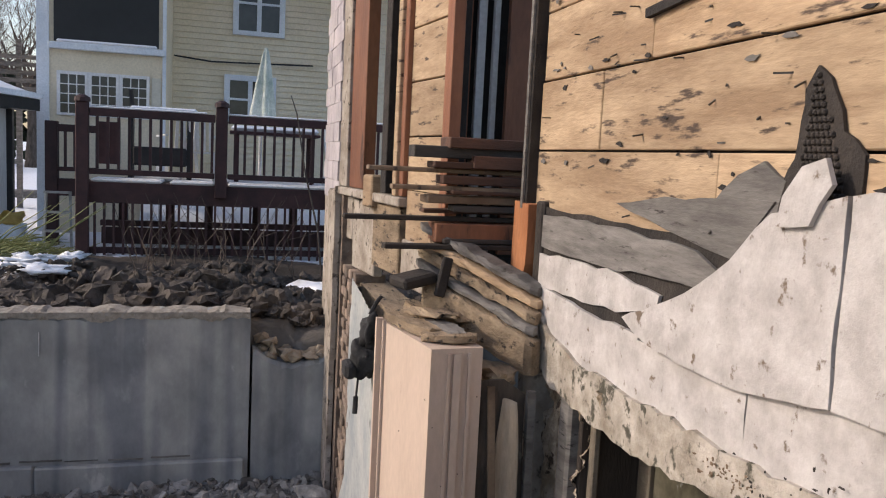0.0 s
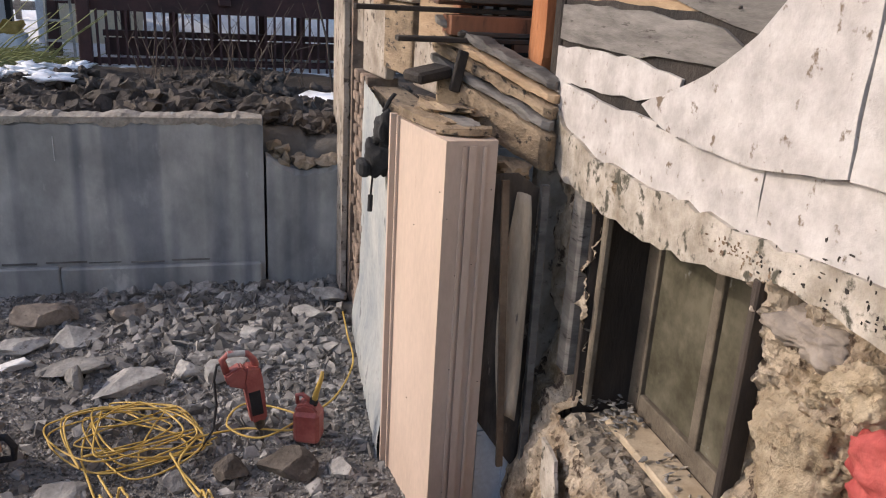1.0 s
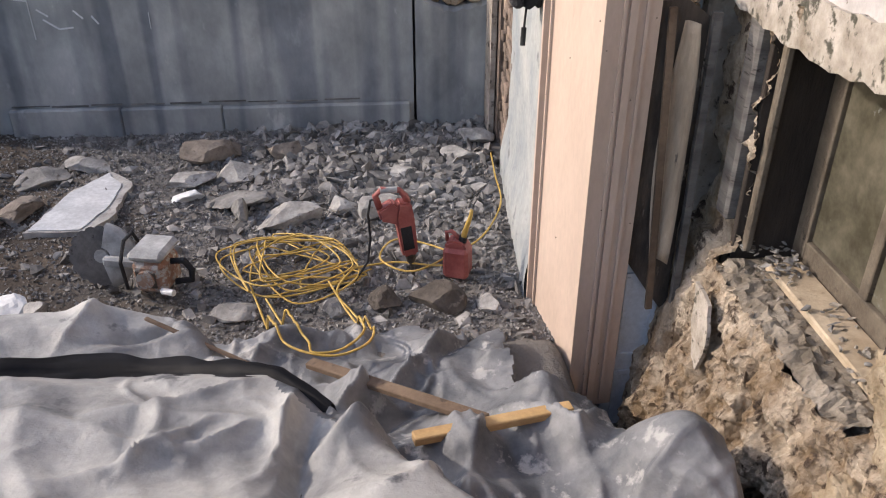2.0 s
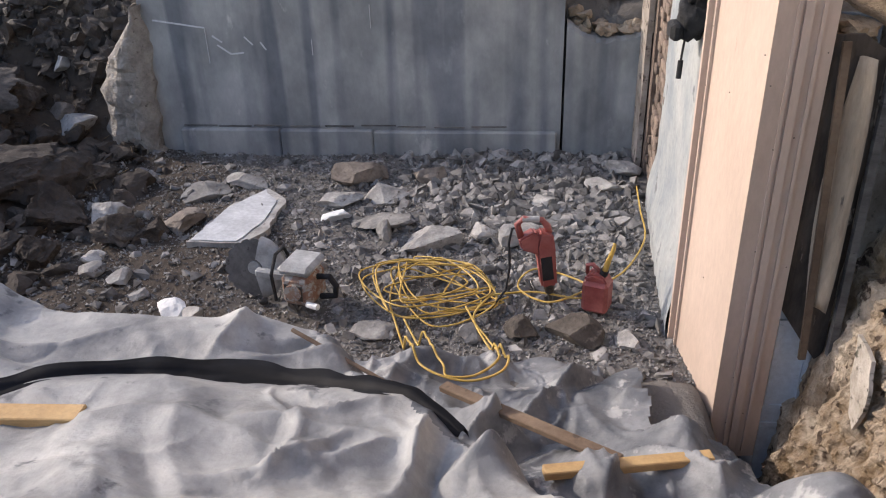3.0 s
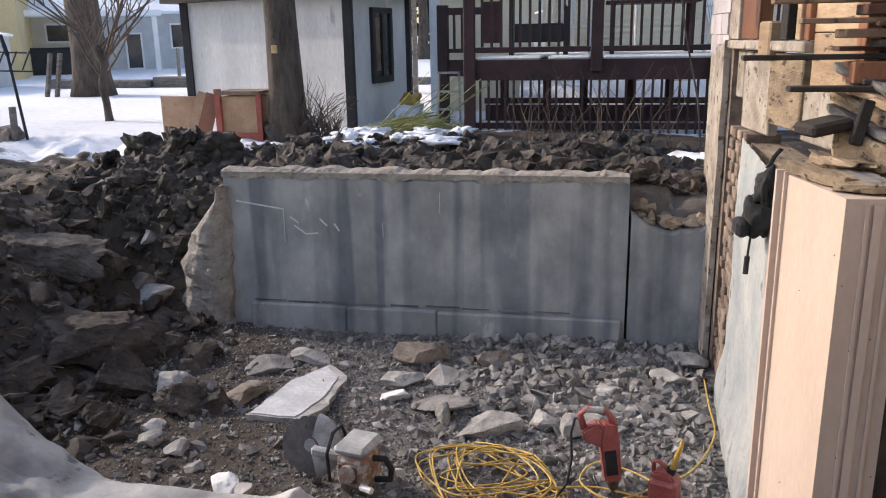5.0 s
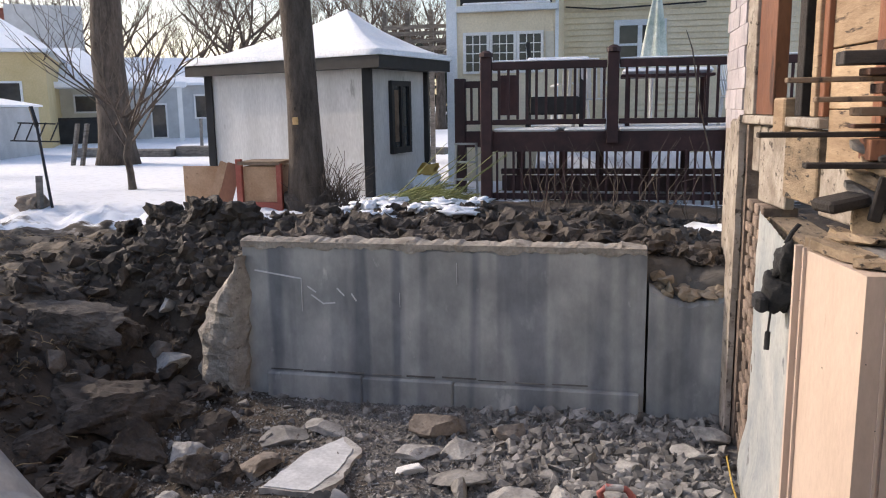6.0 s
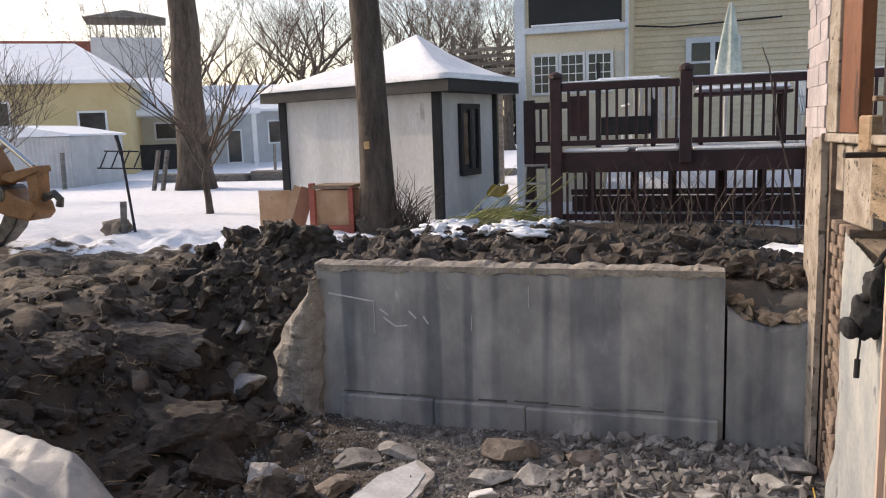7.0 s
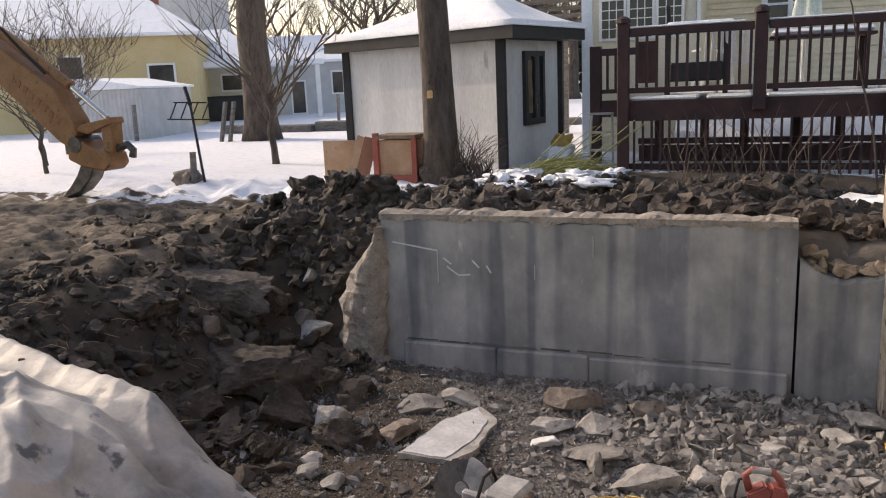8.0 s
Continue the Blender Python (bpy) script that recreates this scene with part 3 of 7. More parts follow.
    for k in range(25):
        z = -0.15 + 1.32 * k / 24
        wd = 0.0
        for (z0, a0, b0), (z1, a1, b1) in zip(prof, prof[1:]):
            if z0 <= z <= z1 or (z < 0 and z0 == 0.0):
                f = max(0, (z - z0) / (z1 - z0))
                wd = -(b0 + (b1 - b0) * f)
        wd = wd or 0.1
        row = []
        for i in range(15):
            f = i / 14
            x = -2.27 - wd * f
            y = 6.48 - 0.30 * (1 - f) * f * 2 + 0.32 * f * f - 0.05 * (1 - z)
            r = 0.05 * nz(x, y, z, 5) + 0.03 * nz(x, y, z, 14)
            row.append(bm.verts.new((x + r, y + r * 1.2, z + 0.4 * r)))
        rows.append(row)
    for a, b in zip(rows, rows[1:]):
        for i in range(14):
            bm.faces.new((a[i], a[i + 1], b[i + 1], b[i]))
    ex = bmesh.ops.extrude_face_region(bm, geom=bm.faces[:])
    bmesh.ops.translate(bm, vec=(-0.02, 0.22, -0.02), verts=[g for g in ex["geom"] if isinstance(g, bmesh.types.BMVert)])
    bmesh.ops.recalc_face_normals(bm, faces=bm.faces[:])
    part("broken_end", bm, M_CONC_BREAK, w, "raw broken end of the wall")


concrete_wall()


# ---- the sheet over the heap ----
def facets(x, y, seed, size):
    """Flat triangular facets with sharp creases between random heights, about -1 to 1."""
    u, v = x / size + 0.5 * y / size, 0.866 * y / size
    iu, iv = math.floor(u), math.floor(v)
    fu, fv = u - iu, v - iv

    def at(a, b):
        s = math.sin((iu + a) * 127.1 + (iv + b) * 311.7 + seed * 74.7) * 43758.5453
        return 2 * (s - math.floor(s)) - 1
    if fu + fv < 1:
        return at(0, 0) * (1 - fu - fv) + at(1, 0) * fu + at(0, 1) * fv
    return at(1, 1) * (fu + fv - 1) + at(1, 0) * (1 - fv) + at(0, 1) * (1 - fu)


def crease_set(count, seed, x0, x1, y0, y1, long, high, wide, turn, spread):
    """Folds of the plastic: middle, direction, half length, height and width of each; some are furrows."""
    r = random.Random(seed)
    out = []
    for _ in range(count):
        ln = long * r.uniform(0.4, 1.3)
        a = radians(turn + r.gauss(0, spread))
        out.append((r.uniform(x0, x1), r.uniform(y0, y1), math.cos(a), math.sin(a), ln,
                    high * r.uniform(0.4, 1.2) * (1 if r.random() < 0.7 else -0.8), wide * r.uniform(0.5, 1.4), r.uniform(-0.5, 0.5)))
    return out


CREASES = np.array(
    crease_set(40, 5, -3.4, 0.9, 1.4, 3.0, 0.50, 0.065, 0.085, -25, 40)
    + crease_set(70, 6, -3.0, 0.9, 1.6, 3.0, 0.20, 0.014, 0.022, 20, 60)
    + crease_set(28, 7, -3.0, 0.3, 2.85, 3.4, 0.36, 0.055, 0.055, 8, 25)
    + crease_set(52, 8, -0.2, 1.7, 2.2, 3.75, 0.32, 0.090, 0.050, 60, 45)
    + crease_set(110, 9, -0.2, 1.7, 2.2, 3.75, 0.17, 0.028, 0.020, 80, 70)
    + crease_set(30, 10, -3.6, -1.2, 1.8, 3.2, 0.42, 0.065, 0.060, -50, 30))


FOLD_LINE = [(-1.75, 2.20), (-1.40, 2.42), (-1.15, 2.57), (-1.00, 2.70), (-0.72, 2.83), (-0.42, 2.88), (-0.20, 2.86), (0.02, 2.78), (0.20, 2.70), (0.34, 2.61), (0.47, 2.50)]


def off_fold(x, y):
    """0.2 under the long fold, 1 away from it."""
    fy = np.interp(x, [p[0] for p in FOLD_LINE], [p[1] for p in FOLD_LINE])
    return 1 - 0.8 * np.exp(-((y - fy) / 0.11) ** 2)


def creases(x, y):
    """Height of all folds at a spot (numbers or arrays): a sharp crest that falls off to both sides, curved along its length."""
    x, y = np.asarray(x, float), np.asarray(y, float)
    h = np.zeros(np.broadcast(x, y).shape)
    for cx, cy, c, s, ln, hi, w, bend in CREASES:
        dx, dy = x - cx, y - cy
        u, v = dx * c + dy * s, -dx * s + dy * c
        f = np.clip(1 - (u / ln) ** 2, 0, 1)
        h += hi * f * np.exp(-np.abs(v - bend * u * u / ln) / w)
    return h * off_fold(x, y)


def swell(x, y):
    """Broad soft waves under the creases and a crumpled facet here and there."""
    right = smooth01((x + 0.20 - 0.85 * (3.2 - y)) / 0.32)
    qx, qy = x + 0.10 * nz(x, y, 41, 2.2), y + 0.10 * nz(x, y, 47, 2.2)
    cr = 0.050 * facets(0.45 * (0.9 * qx + 0.43 * qy), 1.5 * (0.9 * qy - 0.43 * qx), 1, 0.30)
    cr += 0.028 * facets(0.5 * (0.6 * qx - 0.8 * qy), 1.7 * (0.8 * qx + 0.6 * qy), 2, 0.17)
    return cr * (0.45 + 0.65 * right) * float(off_fold(x, y)) + 0.055 * nz(x, y, 2, 1.7) + 0.008 * nz(x, y, 12, 4.0)


def wrinkle(x, y):
    return swell(x, y) + float(creases(x, y)) - 0.01


def sheet(name, x0, x1, y0, y1, d, height, keep, material):
    xs, ys = np.arange(x0, x1, d), np.arange(y0, y1, d)
    fold = creases(xs[None, :], ys[:, None])
    idx, co, fs = {}, [], []
    for j, y in enumerate(ys):
        for i, x in enumerate(xs):
            if keep(x, y):
                idx[i, j] = len(co)
                co.append((x, y, height(x, y) + fold[j, i]))
    for (i, j), k in idx.items():
        q = (k, idx.get((i + 1, j)), idx.get((i + 1, j + 1)), idx.get((i, j + 1)))
        if None not in q:
            fs.append(q)
    me = bpy.data.meshes.new(name)
    me.from_pydata(co, [], fs)
    me.materials.append(material)
    me.polygons.foreach_set("use_smooth", [True] * len(me.polygons))
    return me


def tarp_edge(x):
    """How far the sheet reaches into the pit."""
    e = heap_edge(x) + 0.02
    if x > -0.3:
        e += 0.26 * smooth01((x + 0.3) / 0.4)
    return e + 0.04 * nz(x, 0, 1, 2.7) + 0.02 * nz(x, 3, 1, 9)


def tarp_side(y):
    return 1.17 + 0.03 * nz(0, y, 2, 6) + 0.30 * smooth01((3.10 - y) / 0.12) + 0.26 * smooth01((2.72 - y) / 0.12)


tarp = thing("tarpaulin", "crumpled grey and black plastic sheet over a heap", "tarpaulin")
me = sheet("sheet", -4.2, 1.80, 1.3, 4.5, 0.0115, lambda x, y: tarp_mound(x, y) + 0.04 + swell(x, y),
           lambda x, y: y < tarp_edge(x) and x < tarp_side(y), M_TARP)
# the part off the heap's top has less dust on it
me.materials.append(M_TARPDARK)
for p in me.polygons:
    x, y = p.center.x, p.center.y
    if x + 0.16 - 0.85 * (3.2 - y) + 0.15 * nz(x, y, 71, 3.0) > 0 or y > heap_edge(x) - 0.05 + 0.12 * nz(x, y, 75, 2.4) and x > -0.6:
        p.material_index = 1
ob = new("sheet", me)
ob.parent = tarp
# the dark fold that runs across it: a flattened roll with two lobes
bm = bmesh.new()
rows = []
for i in range(len(FOLD_LINE) - 1):
    p0, p1, p2, p3 = (Vector(FOLD_LINE[min(max(k, 0), len(FOLD_LINE) - 1)]) for k in (i - 1, i, i + 1, i + 2))
    for k in range(8):
        t = k / 8
        rows.append(0.5 * ((2 * p1) + (-p0 + p2) * t + (2 * p0 - 5 * p1 + 4 * p2 - p3) * t * t + (-p0 + 3 * p1 - 3 * p2 + p3) * t ** 3))
lie = [tarp_mound(*p) + 0.045 + wrinkle(*p) for p in rows]
crests = [sum(lie[max(i - 5, 0):i + 6]) / len(lie[max(i - 5, 0):i + 6]) for i in range(len(lie))]
prev = None
for i, p in enumerate(rows):
    q = rows[min(i + 1, len(rows) - 1)] - rows[max(i - 1, 0)]
    side = Vector((-q.y, q.x)).normalized()
    f = math.sin(math.pi * (i + 1) / (len(rows) + 1)) ** 0.5
    w = (0.020 + 0.062 * f) * (1 + 0.55 * nz(i * 0.13, 1, 5))
    crest = crests[i]
    ring = []
    for g, up in ((-1.2, -0.05), (-1.0, 0.002), (-0.8, 0.014), (-0.55, 0.010), (-0.35, 0.022), (-0.12, 0.010), (0.05, 0.020), (0.25, 0.034), (0.5, 0.022), (0.7, 0.032), (1.0, 0.006), (1.2, -0.06)):
        e = p + side * w * (g + 0.12 * nz(i * 0.35, g, 3))
        ring.append(bm.verts.new((e.x, e.y, crest + (up + 0.016 * nz(i * 0.22, g * 1.6, 9)) * (0.35 + 0.65 * f))))
    if prev:
        for k in range(len(ring) - 1):
            bm.faces.new((prev[k], ring[k], ring[k + 1], prev[k + 1]))
    prev = ring
bmesh.ops.recalc_face_normals(bm, faces=bm.faces[:])
part("fold", bm, M_TARPBLK, tarp, "black underside turned up in a long fold", smooth=True)

# ---- the old house being taken apart ----
FX = 2.04


M_VENEER = mat("pale_weathered_veneer", (0.26, 0.20, 0.145), (0.44, 0.35, 0.26), (0.10, 0.08, 0.065), 4, 40, 0.8, 0.3, stretch=(2, 2, .4), spot=0.62)


def old_house():
    h = thing("old_house", "gutted old house with stripped weathered wooden walls", "house")
    # sheathing boards of the near wall, each by itself
    levels = [1.93, 2.24, 2.535, 2.83, 3.12, 3.41, 3.70, 3.99, 4.28, 4.57]
    rng = random.Random(21)
    for k, (z0, z1) in enumerate(zip(levels, levels[1:])):
        cuts = [-1.6, *sorted(rng.uniform(-1.2, 3.4) for _ in range(2)), 3.86 + 0.03 * rng.random()]
        if k == 2:
            cuts = [-1.6, 0.9, 3.27, 3.86]
        if k == 3:
            cuts = [-1.6, 1.2, 2.93, 3.85]
        for a, b in zip(cuts, cuts[1:]):
            bm = bmesh.new()
            x = FX + rng.uniform(-0.006, 0.006)
            box(bm, x, x + 0.025, a + 0.003, b - 0.003, z0 + 0.004, z1 - 0.004, bevel=0.004)
            part("board", bm, M_SHEATH, h)
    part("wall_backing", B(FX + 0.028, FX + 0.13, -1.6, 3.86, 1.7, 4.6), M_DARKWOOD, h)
    # grey weathered strips left below
    for i, (pts, x) in enumerate((
            ([(3.70, 2.13), (3.1, 2.125), (2.54, 2.15), (2.42, 2.20), (2.55, 2.25), (3.0, 2.275), (3.70, 2.265)], FX - 0.018),
            ([(3.07, 2.355), (2.75, 2.395), (2.45, 2.41), (2.24, 2.41), (2.30, 2.345), (2.40, 2.25), (2.62, 2.28), (2.85, 2.32)], FX - 0.012),
            ([(3.72, 1.96), (3.0, 1.985), (2.74, 2.06), (2.73, 2.09), (3.0, 2.12), (3.72, 2.10)], FX - 0.016))):
        part("siding_strip", PRISM(ragged(pts, 0.09, 0.008, i, True), 'x', x - 0.012, x), M_GREYWOOD if i < 2 else M_WHITE, h, "grey weathered clapboard strip" if i < 2 else "dirty white clapboard strip")
    part("grey_backing", PRISM(ragged([(3.72, 2.30), (3.0, 2.29), (2.5, 2.30), (2.35, 2.22), (2.5, 1.93), (3.72, 1.86)], 0.09, 0.008, 44, True), 'x', FX - 0.014, FX - 0.009), M_DARKWOOD, h, "dark rotten backing behind the strips")
    # peeling white boards, with a broken curved edge above and a rotten one below
    top = [(3.69, 1.985), (3.30, 1.96), (3.00, 1.965), (2.82, 1.99), (2.72, 2.06), (2.58, 2.17), (2.46, 2.28), (2.38, 2.38), (2.34, 2.42)]
    part("white_board", PRISM(ragged([(3.70, 1.97), (3.2, 1.94), (2.83, 1.945), (2.83, 1.93), (2.26, 1.94), (2.26, 1.70), (2.9, 1.70), (3.22, 1.71), (3.52, 1.79), (3.70, 1.88)], 0.08, 0.006, 11, True), 'x', FX - 0.034, FX - 0.018), M_WHITE, h, "peeling white siding board")
    part("white_board", PRISM(ragged([(2.253, 1.935), (1.2, 2.06), (-1.6, 2.25), (-1.6, 1.65), (1.2, 1.70), (1.8, 1.72), (2.253, 1.70)], 0.08, 0.006, 12, True), 'x', FX - 0.036, FX - 0.019), M_WHITE, h, "peeling white siding board")
    part("white_board", PRISM(ragged([(2.90, 1.99), (2.71, 2.065), (2.55, 2.13), (2.41, 2.21), (2.30, 2.30), (2.20, 2.385), (2.10, 2.40), (1.96, 2.44), (1.955, 1.98), (2.26, 1.93), (2.55, 1.925), (2.75, 1.94)], 0.06, 0.006, 13, True), 'x', FX - 0.060, FX - 0.040), M_WHITE, h, "torn white siding sheet with a curved edge")
    part("white_board", PRISM(ragged([(1.953, 2.44), (1.2, 2.50), (-1.6, 2.8), (-1.6, 2.2), (1.2, 2.02), (1.953, 1.975)], 0.06, 0.008, 14, True), 'x', FX - 0.055, FX - 0.038), M_WHITE, h, "torn white siding sheet")
    bm = PRISM(ragged([(2.16, 2.36), (2.05, 2.37), (1.99, 2.46), (2.02, 2.52), (2.09, 2.50), (2.15, 2.43)], 0.05, 0.008, 15, True), 'x', FX - 0.075, FX - 0.062)
    part("white_board", bm, M_WHITE, h, "small torn white flap")
    # stained lower strip over the cellar window
    bm = bmesh.new()
    prism(bm, ragged([(3.55, 1.80), (3.22, 1.74), (2.9, 1.74), (2.26, 1.755), (1.8, 1.79), (0.8, 1.77), (-1.6, 1.78), (-1.6, 1.55), (0.8, 1.58), (1.55, 1.645), (1.81, 1.67), (2.05, 1.675), (2.23, 1.64), (2.5, 1.595), (2.92, 1.56), (3.25, 1.57), (3.53, 1.60), (3.72, 1.72), (3.70, 1.88)], 0.06, 0.012, 16, True), 'x', FX - 0.05, FX - 0.022)
    part("stained_board", bm, M_WHITEDIRTY, h, "stained and rotting lower siding")
    # torn tar paper: dark egg-crate flap
    bm = bmesh.new()
    for i in range(12):
        for j in range(18):
            y = 2.19 - 0.0155 * i - 0.002 * j
            z = 2.42 + 0.017 * j
            if i > 11.5 - j * 0.58 or i < j * 0.05:
                continue
            r = bmesh.ops.create_icosphere(bm, subdivisions=1, radius=0.0085)
            bmesh.ops.translate(bm, vec=(FX - 0.018, y - 0.0075 * (j % 2), z), verts=r["verts"])
    prism(bm, ragged([(2.30, 2.34), (1.96, 2.36), (1.97, 2.53), (2.04, 2.58), (2.10, 2.70), (2.14, 2.73), (2.18, 2.68), (2.19, 2.52)], 0.04, 0.008, 17, True), 'x', FX - 0.016, FX - 0.006)
    part("torn_backing", bm, M_DARKWOOD, h, "torn dark dimpled backing paper")
    # torn fibre rags beside it
    part("torn_paper", PRISM(ragged([(2.52, 2.38), (2.24, 2.34), (2.21, 2.46), (2.30, 2.51), (2.40, 2.47), (2.47, 2.43)], 0.05, 0.015, 18, True), 'x', FX - 0.018, FX - 0.004), M_GREYWOOD, h, "torn brown paper rag")
    # nails and splinters
    for i in range(46):
        y, z = rng.uniform(1.7, 3.8), rng.uniform(2.3, 3.35)
        a = rng.uniform(-1.2, 1.2)
        part("nail", BAR((FX + 0.004, y, z), (FX - rng.uniform(0.01, 0.045), y + 0.03 * math.sin(a), z - 0.02 * rng.random()), 0.005, 0.005), M_STEEL, h)
    # scraps of tar paper and rot left on the boards, thick along the seams
    for i in range(44):
        y = rng.uniform(1.7, 3.8)
        z = rng.choice(levels[1:5]) + rng.gauss(0, 0.05)
        if z < 2.3 and y < 2.7:
            continue
        w, t = rng.uniform(0.008, 0.05), rng.uniform(0.003, 0.012)
        pts = [(y - w, z + rng.uniform(-t, t)), (y - w * .3, z - t), (y + w * .5, z - t * rng.random()), (y + w, z), (y + w * .3, z + t), (y - w * .4, z + t * .6)]
        part("paper_scrap", PRISM(ragged(pts, 0.01, 0.003, i, True), 'x', FX - 0.010, FX - 0.007), M_DARKWOOD if i % 3 else M_GREYWOOD, h)
    # rot holes and crust along the lowest board
    spots = [(2.36, 1.69, .05, .02), (2.10, 1.73, .07, .03), (2.30, 1.70, .03, .012), (1.93, 1.76, .05, .04), (2.20, 1.69, .05, .015), (1.80, 1.74, .06, .04)]
    for i in range(96):
        cy, cz, sy, sz = spots[i % 6]
        y, z = rng.gauss(cy, sy), max(1.66, rng.gauss(cz, sz))
        bm = lump(rng, 0.002, 0.002 + 0.007 * rng.random() ** 3, 0.002 + 0.005 * rng.random() ** 2, 0.8, 2)
        bm.transform(Matrix.Translation((FX - 0.051, y, z)))
        part("rot_crust", bm, M_DARKWOOD if i % 2 else M_OLDPLANK, h)
    # dark lath nailed high up and thin splits
    part("dark_lath", BAR((FX - 0.02, 2.95, 2.975), (FX - 0.02, 1.6, 3.08), 0.02, 0.03), M_DARKWOOD, h, "dark tapering lath")
    # corner trim of the opening, dark, and the split orange stud below it
    part("corner_post", B(FX - 0.05, FX + 0.07, 3.865, 3.915, 2.28, 4.6, bevel=0.005), M_DARKWOOD, h, "dark vertical corner trim")
    part("corner_strip", B(FX - 0.062, FX - 0.052, 3.875, 3.90, 2.28, 4.6), M_GREYWOOD, h)
    bm = bmesh.new()
    prism(bm, ragged([(3.99, 1.90), (3.86, 1.88), (3.80, 2.04), (3.80, 2.30), (3.97, 2.31)], 0.1, 0.006, 5, True), 'x', FX - 0.06, FX + 0.03)
    part("split_stud", bm, M_ORANGEWOOD, h, "split orange-brown stud")
    part("charred_stud", B(FX - 0.03, FX + 0.06, 3.71, 3.79, 1.60, 2.32, bevel=0.01), M_DARKWOOD, h)
    # sill beam and layered boards along the canted side
    def along(f, out=0.0):
        a, b = Vector((1.95, 3.54, 0)), Vector((1.60, 4.02, 0))
        p = a + (b - a) * f
        return p + Vector((-0.81, -0.58, 0)) * out
    for (f0, f1, z, hgt, wid, out, m, lab) in ((0, 1.0, 1.685, 0.14, 0.10, 0.0, M_BEAM, "rotten sill beam"), (0.03, 1.12, 1.785, 0.03, 0.08, -0.02, M_GREYWOOD, ""), (0.05, 1.16, 1.83, 0.04, 0.08, -0.05, M_BEAM, ""), (0.07, 1.1, 1.878, 0.035, 0.08, -0.08, M_SHEATH, ""), (0.1, 1.2, 1.925, 0.035, 0.10, -0.11, M_GREYWOOD, "")):
        a, b = along(f0, out), along(f1, out)
        n = 9
        bm = bmesh.new()
        for i in range(n):
            p, q = a.lerp(b, i / n), a.lerp(b, (i + 1.02) / n)
            p.z = z + 0.008 * rng.uniform(-1, 1)
            q.z = z + 0.008 * rng.uniform(-1, 1)
            if i:
                continue
            rows = []
            for k in range(25):
                c = a.lerp(b, k / 24)
                c.z = z + 0.20 * (f0 + (f1 - f0) * k / 24)
                e = (wid / 2 + 0.012 * nz(c.y, z, 1, 14) - (0.02 if k in (0, 24) else 0), hgt / 2 + 0.010 * nz(c.y, z, 5, 14))
                o = Vector((-0.81, -0.58, 0))
                rows.append([bm.verts.new(c + o * (e[0] * u + 0.008 * nz(c.y, u, z * 9, 23)) + Vector((0, 0, e[1] * v + 0.008 * nz(c.y, v, z * 7, 21)))) for u, v in ((-1, -1), (-0.2, -1.05), (0.85, -1), (1, -0.7), (1.03, 0.1), (0.95, 0.8), (0.7, 1), (-1, 1))])
            for r0, r1 in zip(rows, rows[1:]):
                for k in range(8):
                    bm.faces.new((r0[k], r0[(k + 1) % 8], r1[(k + 1) % 8], r1[k]))
            bm.faces.new(rows[0][::-1])
            bm.faces.new(rows[-1])
            bmesh.ops.recalc_face_normals(bm, faces=bm.faces[:])
        part("sill_beam" if lab else "sill_board", bm, m, h, lab)
    bm = lump(rng, 0.09, 0.10, 0.05, 0.5, 3)
    bm.transform(Matrix.Translation((1.80, 3.62, 1.60)))
    part("rotten_end", bm, M_BEAM, h, "crumbling beam end")
    bm = lump(rng, 0.10, 0.22, 0.035, 0.6, 3)
    bm.transform(Matrix.Translation((1.60, 3.95, 1.80)))
    part("rotten_end", bm, M_BEAM, h, "splintered board end")
    # upper wall beyond the opening, skewed
    c0, c1 = Vector((1.75, 4.42, 0)), Vector((1.52, 6.2, 0))
    d = (c1 - c0).normalized()
    nrm = Vector((-d.y, d.x, 0))
    if nrm.x > 0:
        nrm = -nrm

    def skew(s0, s1, z0, z1, x0, x1, bevel=0.004):
        """A block along the skewed wall: s along it, x outwards."""
        m = Matrix((d, nrm, Vector((0, 0, 1)))).transposed().to_4x4()
        m.translation = c0
        return B(s0, s1, x0, x1, z0, z1, m=m, bevel=bevel)
    L = (c1 - c0).length
    for z0, z1 in zip(levels[1:], levels[2:]):
        part("board", skew(0.0, 0.50 + rng.uniform(-.01, .01), z0 + 0.06, z1 + 0.052, -0.025, 0.0), M_SHEATH, h)
    part("board", skew(0.0, 0.50, 2.02, 2.295, -0.025, 0.0), M_SHEATH, h)
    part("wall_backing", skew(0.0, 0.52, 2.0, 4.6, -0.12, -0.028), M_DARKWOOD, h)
    for s0, s1, x0, x1, m, lab in ((0.50, 0.56, -0.10, 0.03, M_REDWOOD, "red-brown stud"), (0.56, 0.62, -0.02, 0.05, M_SHEATH, "raw stud edge"), (0.80, 0.90, -0.12, 0.03, M_DARKWOOD, "dark stud"), (1.30, 1.62, -0.06, 0.02, M_REDWOOD, "red-brown window jamb"), (1.62, 1.80, -0.06, 0.04, M_PLASTER2, "plastered corner")):
        part("stud", skew(s0, s1, 2.26, 4.6, x0, x1), m, h, lab)
    # inside wall seen between the studs
    for z in np.arange(2.1, 4.6, 0.24):
        part("inner_board", skew(0.55, 1.5, z, z + 0.234, -0.42, -0.40), mat("pale_green_lath", (0.38, 0.35, 0.22), (0.48, 0.45, 0.30), None, 4, 40, 0.85, 0.2), h) if z < 2.2 else part("inner_board", skew(0.55, 1.5, z, z + 0.234, -0.42, -0.40), bpy.data.materials["pale_green_lath"], h)
    part("sill_block", skew(0.98, 1.16, 2.16, 2.36, -0.04, 0.06, 0.01), M_SHEATH, h, "raw timber block")
